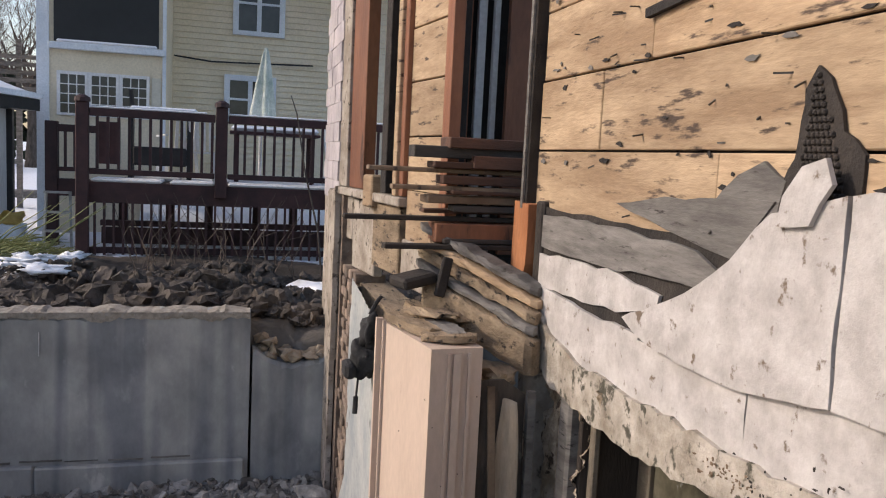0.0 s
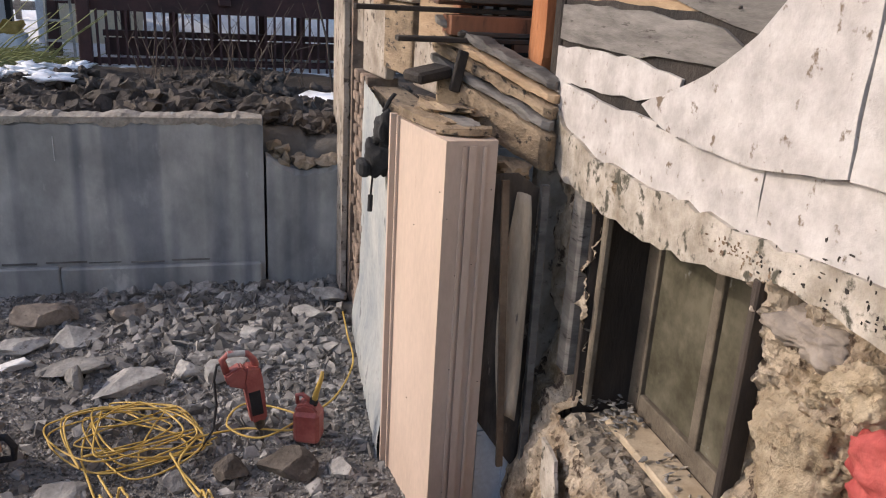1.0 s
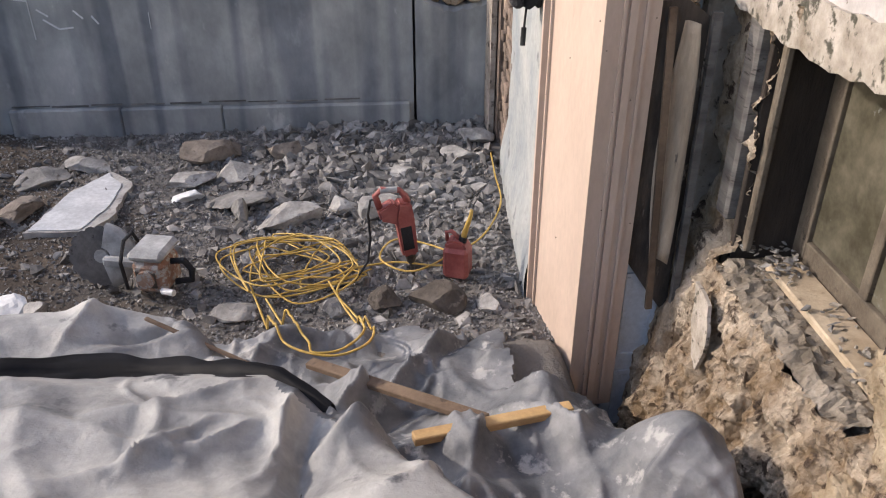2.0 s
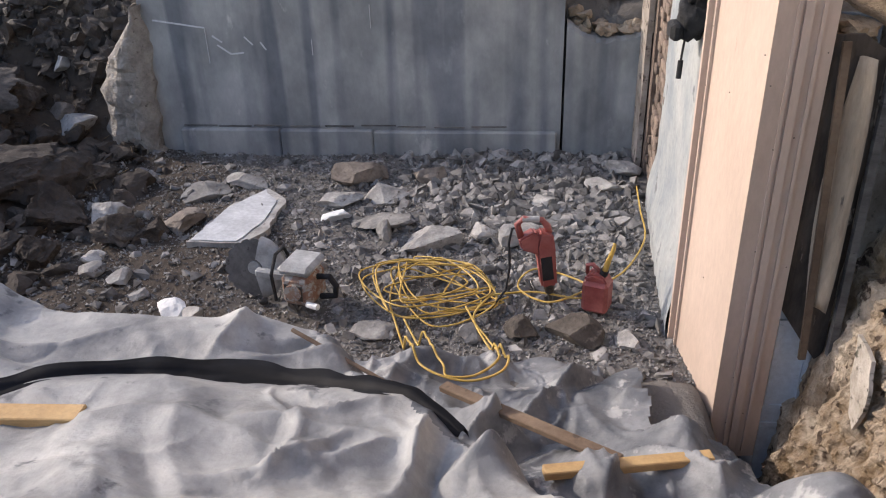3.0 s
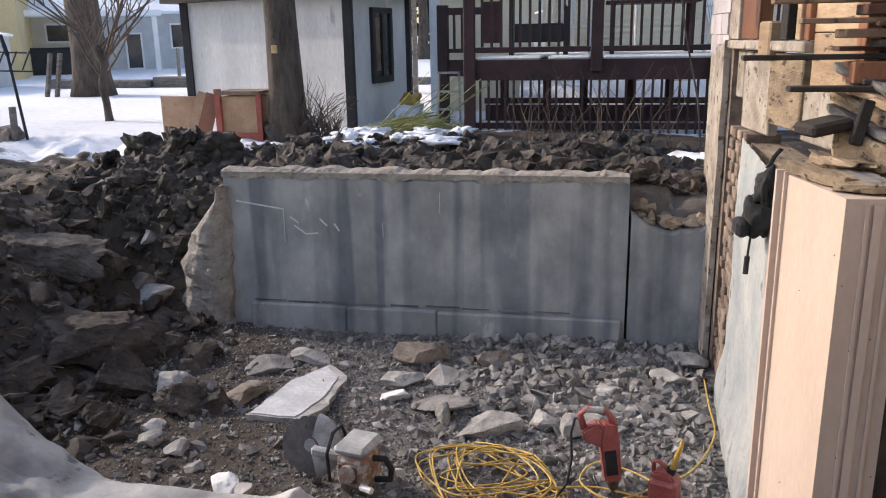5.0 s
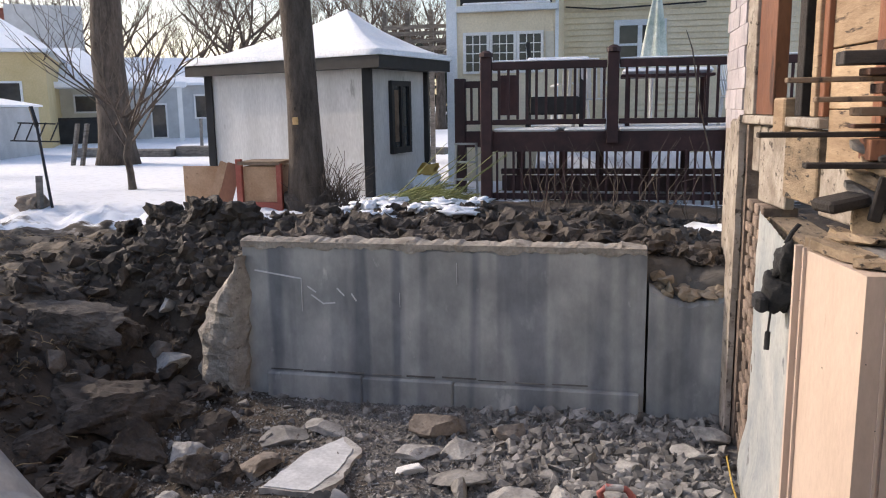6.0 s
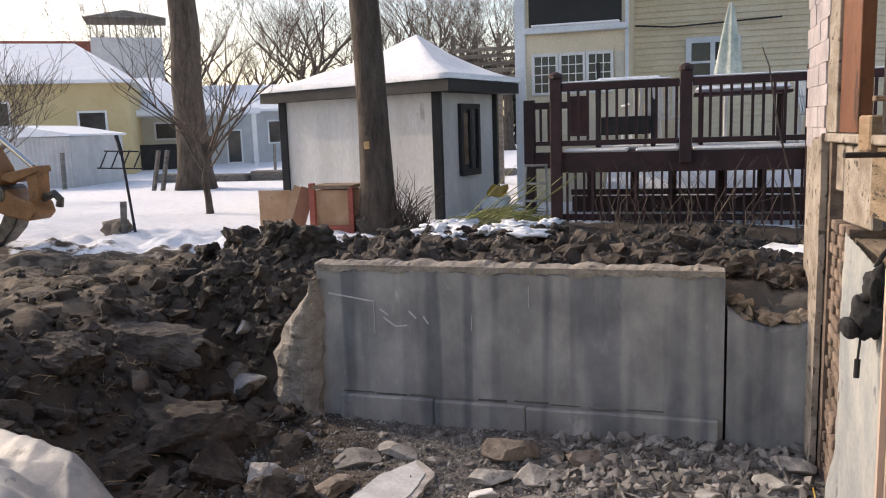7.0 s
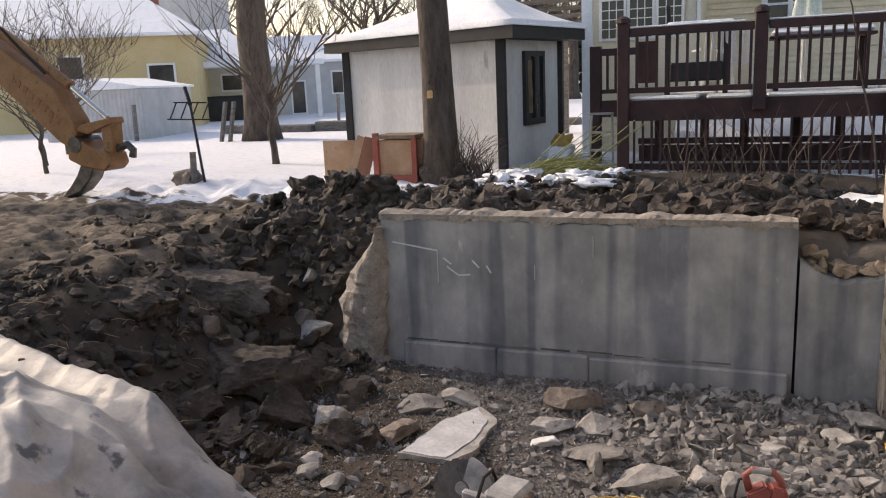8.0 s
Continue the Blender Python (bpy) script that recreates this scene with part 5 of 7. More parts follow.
tagged(scatter("gravel", GRAVEL, spots, M_RUBBLE), "fine grey gravel and crumbs on the pit floor", "gravel", "", "stuff")

CLODS = [arrays(lump(rs, 1, rs.uniform(.7, 1), rs.uniform(.5, .8), 0.55, 2)) for _ in range(10)]
spots = []
while len(spots) < 8000:
    k = rs.random()
    if k < 0.45:      # heap behind the wall
        x, y = rs.uniform(-3.4, 2.6), 6.85 + 2.9 * rs.random() ** 1.3
    elif k < 0.58:    # dark mound at the wall's broken end
        x, y = rs.gauss(-3.4, 0.6), rs.gauss(7.8, 0.5)
    else:             # the bank, thick with crumbs
        x, y = rs.uniform(-6.2, -2.3), rs.uniform(3.6, 8.2)
    if y < 6.85 and x > -2.4:
        continue
    worn = smooth01((-3.7 - x) / 0.9) * smooth01((y - 4.6) / 1.0)
    if rs.random() < 0.75 * worn:
        continue
    s = (0.012 + 0.085 * rs.random() ** 3.4) * (1 - 0.5 * worn)
    if y > 6.8 and x > -4.2:
        s *= 1.45
    if y > 8.3:
        s *= 0.6
    if y < 6.8:
        s *= 0.62
    spots.append((x, y, rough_land(x, y) + s * 0.35, s, 0.85))
tagged(scatter("soil_clods", CLODS, spots, M_CLOD), "dark clods of dug-up earth", "soil", "", "stuff")


def chunk(x, y, s, flat=0.6, wide=1.0, material=None, label="grey broken concrete chunk lying on the rubble", turn=0.0, sink=0.25, name="concrete_chunk", k=10):
    r = random.Random(int(abs(x * 1000 + y * 77)))
    bm = rock(r, s * wide * 0.85, s * 0.85, s * flat * 0.95, 4 if s > 0.13 else 3, k, 0.07)
    ob = solo(name, bm, material or M_CHUNK, label, "rock", "chunks on the pit floor")
    ob.matrix_basis = pose(x, y, rough_land(x, y) + s * flat * (1 - sink * 2) * 0.8, r.uniform(-12, 12), r.uniform(-12, 12), turn)
    return ob


chunk(-0.58, 5.90, 0.22, 0.55, 1.15, M_BROWNROCK, "large brownish rounded stone on the rubble", name="stone", k=22)
chunk(-0.06, 5.94, 0.13, 0.6, 1.3, M_BROWNROCK, "dark angular stone on the rubble", name="stone")
chunk(-0.34, 5.63, 0.15, 0.45, 1.3)
chunk(-0.66, 5.50, 0.15, 0.35, 1.3)
chunk(-0.30, 5.22, 0.18, 0.30, 1.6, label="long flat pale concrete piece on the rubble", turn=10)
chunk(-0.61, 5.29, 0.10, 0.4, 1.2, M_WHITEPAINT, "small white-faced concrete chunk", turn=20)
chunk(-0.22, 5.00, 0.09, 1.1, 0.7)
chunk(0.05, 4.90, 0.17, 0.55, 1.3, M_CHUNK, turn=15)
chunk(0.75, 5.55, 0.11, 0.5, 1.2)
chunk(1.20, 5.80, 0.13, 0.5, 1.2)
chunk(0.66, 5.05, 0.10, 0.9, 0.9)
chunk(0.55, 4.95, 0.10, 0.9, 0.9)
chunk(0.38, 5.05, 0.10, 0.7)
chunk(1.33, 6.15, 0.16, 0.5, 1.0, label="grey concrete block at the wall's foot", turn=40)
chunk(0.90, 3.96, 0.12, 0.7, 1.3, M_BLOCK, "dark brown stone by the fuel can", turn=-30, name="stone")
chunk(0.66, 3.98, 0.10, 0.7, 1.0, M_BLOCK, "dark brown stone by the fuel can", name="stone")
chunk(1.16, 3.90, 0.09, 0.7)
chunk(0.40, 3.92, 0.08, 0.8)
chunk(-0.10, 3.95, 0.09, 0.6, 1.2)
chunk(-1.62, 5.62, 0.14, 0.45, 1.2, turn=25)
chunk(-1.36, 5.80, 0.17, 0.35, 1.2, label="flat pale concrete piece", turn=-20)
chunk(-2.12, 5.15, 0.15, 0.75, 1.0, label="pale sandy concrete lump on dark earth")
chunk(-1.62, 5.15, 0.16, 0.40, 1.3, M_BROWNROCK, "long brown stone beside the white slab", turn=120, name="stone")
chunk(-1.99, 4.62, 0.10, 0.55, 1.1, label="pale squarish concrete block on dark earth", k=9)
chunk(-1.93, 4.48, 0.09, 0.5, 1.1, label="pale squarish concrete block on dark earth", k=9)
chunk(-1.67, 4.38, 0.085, 0.5, 1.0)
chunk(-1.50, 4.22, 0.06, 0.5, 1.0)
chunk(-1.24, 4.08, 0.095, 0.7, 1.0, M_WHITEPAINT, "white-faced concrete chunk on dark earth", k=9)
chunk(-1.09, 4.02, 0.08, 0.7, 1.0)
chunk(-3.10, 6.56, 0.19, 0.60, 1.2, M_CHUNK, "grey squared stone in the earth bank", name="stone", k=10)
chunk(-3.43, 5.62, 0.14, 0.9, 1.0, M_BROWNROCK, "brown rounded stone in the earth bank", name="stone", k=22)
chunk(-3.6, 6.35, 0.16, 0.6, 1.1, M_BROWNROCK, "brown stone in the earth bank", name="stone")
chunk(-3.2, 6.6, 0.13, 0.6, 1.1, M_BROWNROCK, "brown stone in the earth bank", name="stone")
chunk(-3.22, 6.86, 0.11, 0.9, 0.6, M_CHUNK, "pale brick-shaped stone in the bank", name="stone", k=9)
chunk(-3.10, 6.95, 0.09, 0.9, 0.6, M_CHUNK, "pale brick-shaped stone in the bank", name="stone", k=9)
chunk(1.35, 6.95, 0.16, 0.35, 1.2, M_BROWNROCK, "flat brown brick piece on the heap", name="stone", k=10)
for (x, y, z, sx, sy, sz, m, turn) in (
        (-3.62, 6.10, 0.62, 0.44, 0.26, 0.24, M_BLOCK, 25), (-3.40, 6.45, 0.50, 0.22, 0.20, 0.18, M_SOIL, 60), (-3.86, 5.35, 0.72, 0.36, 0.30, 0.30, M_SOIL, 10),
        (-2.88, 5.45, 0.20, 0.44, 0.34, 0.30, M_SOIL, 15), (-2.42, 5.12, 0.06, 0.28, 0.22, 0.20, M_SOIL, -10), (-2.98, 4.85, 0.20, 0.26, 0.20, 0.16, M_SOIL, 40),
        (-2.29, 4.60, 0.04, 0.13, 0.11, 0.13, M_SOIL, 80), (-1.95, 4.94, 0.03, 0.17, 0.14, 0.12, M_BLOCK, 0), (-2.62, 4.62, 0.05, 0.15, 0.13, 0.12, M_SOIL, 30),
        (-1.72, 4.98, 0.03, 0.14, 0.10, 0.09, M_SOIL, 70), (-2.55, 5.75, 0.10, 0.17, 0.14, 0.12, M_BLOCK, 20), (-3.28, 5.55, 0.38, 0.12, 0.12, 0.11, M_SOIL, 0),
        (-4.45, 6.35, 0.90, 0.34, 0.22, 0.14, M_SOIL, -20), (-4.9, 5.3, 0.95, 0.30, 0.22, 0.12, M_SOIL, 15)):
    r = random.Random(int(abs(x * 991)))
    bm = rock(r, sx, sy, sz, 5, 13, 0.16)
    lab = "broken grey-brown masonry block in the bank" if m is M_BLOCK else "big dark lump of wet earth on the bank"
    ob = solo("earth_lump", bm, m, lab, "soil", "earth lumps", smooth=False)
    ob.matrix_basis = pose(x, y, min(z, rough_land(x, y) + sz * 0.5), r.uniform(-10, 10), r.uniform(-10, 10), turn)
for (x, y, s) in ((-2.95, 7.75, .27), (-3.30, 7.75, .22), (-3.75, 7.8, .22), (-2.6, 7.7, .20), (-4.3, 8.0, .18), (-2.1, 7.9, .16)):
    r = random.Random(int(abs(x * 791)))
    bm = lump(r, s, s * 0.8, s * .8, 0.4, 4)
    ob = solo("earth_lump", bm, M_CLOD, "jagged dark clod on the soil heap", "soil", "earth lumps")
    ob.matrix_basis = pose(x, y, rough_land(x, y) + 0.10, 0, 0, r.uniform(0, 360))

BANKLUMPS = [arrays(rock(rs, 1, 0.85, 0.7, 3, 11, 0.14)) for _ in range(6)]
spots = []
for k in range(210):
    x, y = rs.uniform(-5.2, -2.1), rs.uniform(4.0, 7.2)
    if y > 6.4 and x > -2.6:
        continue
    s = 0.05 + 0.12 * rs.random() ** 2.4
    spots.append((x, y, rough_land(x, y) + 0.02, s, 0.7))
tagged(scatter("bank_soil", BANKLUMPS, spots, M_SOIL), "dark crumbling lumps of soil on the bank", "soil", "", "stuff")

# white-topped slab lying flat
bm = bmesh.new()
prism(bm, ragged([(-1.46, 4.84), (-1.10, 4.83), (-0.99, 5.06), (-1.00, 5.50), (-1.19, 5.68), (-1.37, 5.36)], 0.07, 0.016, 51, True), 'z', -0.12, 0.036)
sl = thing("broken_slab", "broken concrete slab with a white painted top", "slab")
part("slab_body", bm, M_CHUNK, sl)
part("slab_top", PRISM(ragged([(-1.44, 4.86), (-1.14, 4.85), (-1.06, 5.10), (-1.06, 5.47), (-1.19, 5.65), (-1.35, 5.36)], 0.06, 0.012, 52, True), 'z', 0.037, 0.043), mat("chalky_white_paint", (0.46, 0.475, 0.49), (0.60, 0.61, 0.62), (0.30, 0.29, 0.28), 5, 40, 0.85, 0.2, spot=0.66), sl, "dusty white painted face")


# ---- tools ----
def cut_off_saw():
    s = thing("cut_off_saw", "dusty cut-off saw with a large toothed blade", "saw", at=(-0.69, 4.22, 0.03), rz=-12)
    s.scale = (0.86, 0.86, 0.86)
    m = pose(-0.14, 0.0, 0.20, 0, 0, 0) @ pose(0, 0, 0, 78, 0, 12)
    bm = bmesh.new()
    n = 72
    ring0, ring1 = [], []
    for k in range(n):
        a = 2 * math.pi * k / n
        r = 0.188 if k % 4 < 3 else 0.176
        ring0.append(bm.verts.new((r * math.cos(a), r * math.sin(a), 0.002)))
        ring1.append(bm.verts.new((r * math.cos(a), r * math.sin(a), -0.002)))
    bm.faces.new(ring0)
    bm.faces.new(ring1[::-1])
    for k in range(n):
        bm.faces.new((ring0[k], ring1[k], ring1[(k + 1) % n], ring0[(k + 1) % n]))
    bm.transform(m)
    blade = part("blade", bm, mat("dusty_worn_disc", (0.10, 0.095, 0.09), (0.20, 0.19, 0.18), (0.07, 0.06, 0.055), 8, 60, 0.6, 0.3, metal=0.15), s, "worn steel cutting disc")
    bm = bmesh.new()
    bmesh.ops.create_cone(bm, cap_ends=True, segments=24, radius1=0.045, radius2=0.04, depth=0.02)
    bm.transform(m)
    part("flange", bm, M_GREYTOOL, blade)
    # guard: a swept half cover
    bm = bmesh.new()
    prev = None
    for k in range(19):
        a = radians(-75 + 150 * k / 18)
        c = []
        for r, z in ((0.06, 0.022), (0.15, 0.026), (0.205, 0.018), (0.205, -0.03), (0.06, -0.03)):
            c.append(bm.verts.new((r * math.cos(a), r * math.sin(a), z)))
        if prev:
            for i in range(4):
                bm.faces.new((prev[i], prev[i + 1], c[i + 1], c[i]))
        prev = c
    bmesh.ops.recalc_face_normals(bm, faces=bm.faces[:])
    bm.transform(m)
    part("blade_guard", bm, M_GREYTOOL, s, "dusty grey blade guard", smooth=True)
    bm = bmesh.new()
    bar(bm, (-0.10, -0.05, 0.20), (0.18, -0.02, 0.18), 0.05, 0.06, bevel=0.012)
    part("cutting_arm", bm, M_GREYTOOL, s)
    body = part("engine_body", B(0.10, 0.30, -0.12, 0.12, 0.03, 0.24, bevel=0.03), M_ORANGETOOL, s, "dusty orange engine casing")
    part("filter_cover", B(0.09, 0.31, -0.13, 0.13, 0.245, 0.31, bevel=0.025), M_GREYTOOL, body, "pale grey dusty top cover")
    part("cooling_grille", B(0.13, 0.25, -0.128, -0.118, 0.08, 0.19, bevel=0.003), M_STEEL, body)
    part("starter_cap", TUBE([(0.19, -0.12, 0.14), (0.19, -0.145, 0.14)], 0.055, 16), M_ORANGETOOL, body)
    part("front_handle", TUBE([(0.02, 0.13, 0.05), (0.03, 0.14, 0.24), (0.04, 0.08, 0.33), (0.05, -0.04, 0.34), (0.05, -0.12, 0.24), (0.06, -0.12, 0.06)], 0.011, 8), M_FABRIC, s, "black tubular handle")
    part("rear_handle", TUBE([(0.30, 0, 0.20), (0.38, 0.0, 0.21), (0.42, 0, 0.15), (0.41, 0, 0.08), (0.31, 0, 0.06)], 0.02, 8), M_FABRIC, s)
    part("fuel_cap", TUBE([(0.28, -0.13, 0.07), (0.36, -0.15, 0.075)], 0.02, 10), M_WHITEPAINT, s, "whitish cap")


cut_off_saw()


def breaker_hammer():
    s = thing("demolition_hammer", "dusty red electric demolition hammer standing upright", "power tool", at=(0.79, 4.25, 0.08), rz=12)
    s.matrix_basis = pose(0.79, 4.25, 0.07, 0, -7, 12)
    s.scale = (0.78, 0.78, 0.76)
    bm = bmesh.new()
    prism(bm, [(-0.055, 0.10), (0.05, 0.10), (0.062, 0.40), (0.055, 0.50), (-0.03, 0.53), (-0.065, 0.42)], 'y', -0.05, 0.05)
    bmesh.ops.bevel(bm, geom=bm.edges[:], offset=0.014, segments=2, affect='EDGES')
    body = part("body", bm, M_REDPLASTIC, s)
    bm = bmesh.new()
    prism(bm, [(-0.16, 0.42), (-0.05, 0.36), (-0.03, 0.50), (-0.06, 0.54), (-0.17, 0.50)], 'y', -0.045, 0.045)
    bmesh.ops.bevel(bm, geom=bm.edges[:], offset=0.012, segments=2, affect='EDGES')
    part("motor_housing", bm, M_REDPLASTIC, s)
    part("handle", TUBE([(-0.15, 0, 0.50), (-0.165, 0, 0.60), (-0.12, 0, 0.635), (0.0, 0, 0.60), (0.03, 0, 0.545), (0.035, 0, 0.50)], [0.024, 0.022, 0.02, 0.02, 0.024, 0.026], 10), M_REDPLASTIC, s, "red loop handle with worn grip", smooth=True)
    part("grip", TUBE([(-0.13, 0, 0.632), (-0.02, 0, 0.608)], 0.0225, 10), M_GREYTOOL, s, "greyish worn grip")
    part("label_plate", B(-0.045, 0.03, -0.0525, -0.0505, 0.16, 0.34), M_FABRIC, body, "dark name plate")
    part("chuck", TUBE([(0, 0, 0.11), (0, 0, 0.04), (0, 0, 0.02)], [0.04, 0.032, 0.024], 12), M_STEEL, s)
    part("chisel", TUBE([(0, 0, 0.03), (0, 0, -0.12)], 0.014, 8), M_STEEL, s, "steel chisel bit")
    part("power_cord", TUBE([(-0.14, 0, 0.58), (-0.20, 0.0, 0.575), (-0.235, -0.01, 0.48), (-0.25, -0.02, 0.30), (-0.30, -0.04, 0.14), (-0.42, -0.06, 0.02), (-0.6, -0.05, 0.0)], 0.009, 6), M_FABRIC, s, "black power cord", smooth=True)


breaker_hammer()


def fuel_can():
    s = thing("fuel_can", "red plastic fuel can with a yellow spout", "fuel can", at=(1.03, 4.20, 0.03), rz=-20)
    s.scale = (0.80, 0.86, 0.86)
    part("can_body", B(-0.085, 0.085, -0.075, 0.075, 0.0, 0.21, bevel=0.022), M_REDPLASTIC, s)
    bm = bmesh.new()
    prism(bm, [(-0.08, 0.20), (0.08, 0.20), (0.05, 0.245), (-0.02, 0.26), (-0.07, 0.24)], 'y', -0.055, 0.055)
    bmesh.ops.bevel(bm, geom=bm.edges[:], offset=0.012, segments=2, affect='EDGES')
    part("can_shoulder", bm, M_REDPLASTIC, s)
    part("handle", TUBE([(-0.07, 0, 0.235), (-0.075, 0, 0.29), (-0.04, 0, 0.30), (0.02, 0, 0.255)], 0.014, 8), M_REDPLASTIC, s, smooth=True)
    part("cap", TUBE([(0.03, 0, 0.24), (0.04, 0, 0.275)], 0.028, 14), M_FABRIC, s, "black screw cap")
    part("spout", TUBE([(0.04, 0, 0.27), (0.055, 0, 0.33), (0.085, 0, 0.42), (0.09, 0, 0.46)], [0.02, 0.018, 0.013, 0.011], 10), M_YELLOWCORD, s, "yellow spout", smooth=True)


fuel_can()


def cord_pile():
    """A heaped tangle of flexible cord, laid loop over loop."""
    s = thing("extension_cord", "tangled yellow extension cord on the rubble", "cord")
    rng = random.Random(14)
    nodes = []
    a = 0.0
    for k in range(40):
        a += rng.choice((-1, 1, 1)) * rng.uniform(1.2, 3.0)
        r = rng.uniform(0.25, 1.05) ** 0.6
        nodes.append(Vector((0.16 + 0.42 * r * math.cos(a), 4.30 + 0.40 * r * math.sin(a) - 0.08 * r * math.cos(a), rng.uniform(0.02, 0.12))))
    pts = []
    for i in range(1, len(nodes) - 2):
        p0, p1, p2, p3 = nodes[i - 1:i + 3]
        for k in range(12):
            t = k / 12
            q = 0.5 * ((2 * p1) + (-p0 + p2) * t + (2 * p0 - 5 * p1 + 4 * p2 - p3) * t * t + (-p0 + 3 * p1 - 3 * p2 + p3) * t ** 3)
            pts.append((q.x, q.y, max(0.0, rough_land(q.x, q.y)) + 0.02 + abs(q.z)))
    part("coil", TUBE(pts, 0.005, 5), M_YELLOWCORD, s, smooth=True)

    def run(nodes, name):
        out = []
        P = [Vector((*p, 0)) for p in nodes]
        for i in range(len(P) - 1):
            p0, p1, p2, p3 = P[max(i - 1, 0)], P[i], P[i + 1], P[min(i + 2, len(P) - 1)]
            for k in range(10):
                t = k / 10
                q = 0.5 * ((2 * p1) + (-p0 + p2) * t + (2 * p0 - 5 * p1 + 4 * p2 - p3) * t * t + (-p0 + 3 * p1 - 3 * p2 + p3) * t ** 3)
                z = max(rough_land(q.x, q.y) + 0.02, tarp_mound(q.x, q.y) + 0.06)
                if q.y < tarp_edge(q.x) + 0.02:
                    z = max(z, max(tarp_mound(q.x, q.y - d) + 0.035 + wrinkle(q.x, q.y - d) for d in (0, 0.05, 0.10)))
                out.append((q.x, q.y, z + 0.03))
        part(name, TUBE(out, 0.006, 5), M_YELLOWCORD, s, smooth=True)
    run([(-0.05, 4.1), (0.05, 3.8), (0.14, 3.55), (0.24, 3.40), (0.42, 3.33), (0.57, 3.42), (0.58, 3.6), (0.48, 3.8), (0.40, 4.0), (0.5, 4.25)], "loose_run")
    run([(0.05, 3.95), (0.2, 3.62), (0.30, 3.45), (0.33, 3.36), (0.46, 3.38), (0.55, 3.55), (0.44, 3.85), (0.35, 4.1)], "loose_run")
    run([(0.45, 4.2), (0.7, 4.25), (0.95, 4.2), (0.98, 4.35), (0.72, 4.5), (0.62, 4.3), (0.78, 4.15), (1.0, 4.3), (1.2, 4.5), (1.36, 4.9), (1.38, 5.3), (1.40, 5.7)], "loose_run")


cord_pile()


# loose timber on the sheet
def timber(a, b, w, t, m, label, name="plank", sink=0.012):
    a, b = Vector(a), Vector(b)
    spots = [a.lerp(b, k / 10) for k in range(11)]
    tops = [tarp_mound(*p) + 0.04 + wrinkle(*p) for p in spots]
    za, zb = (sum(tops[:4]) / 4, sum(tops[-4:]) / 4)
    lift = max(h - (za + (zb - za) * k / 10) for k, h in enumerate(tops))
    za, zb = za + lift + t / 2 - sink, zb + lift + t / 2 - sink
    bm = bmesh.new()
    bar(bm, (*a, za), (*b, zb), w, t, bevel=0.004)
    return solo(name, bm, m, label, "plank")


timber((0.32, 3.28), (1.00, 2.76), 0.055, 0.028, M_OLDPLANK, "long old brown plank lying across the sheet", sink=0.03)
timber((0.11, 3.32), (0.28, 2.99), 0.06, 0.03, M_OLDPLANK, "short brown plank end on the sheet", sink=0.03)
timber((0.73, 2.63), (1.31, 2.76), 0.05, 0.035, M_PINE, "fresh yellow pine stick on the sheet", sink=0.06)
timber((-1.12, 2.48), (-0.76, 2.48), 0.08, 0.04, M_PINE, "short orange-brown board on the sheet", sink=0.03)
timber((-0.25, 3.12), (0.22, 2.98), 0.02, 0.012, M_OLDPLANK, "thin splinter of wood on the sheet", sink=0.02)
timber((0.62, 2.62), (0.80, 2.46), 0.05, 0.02, M_OLDPLANK, "broken plank end under the pine stick", sink=0.03)

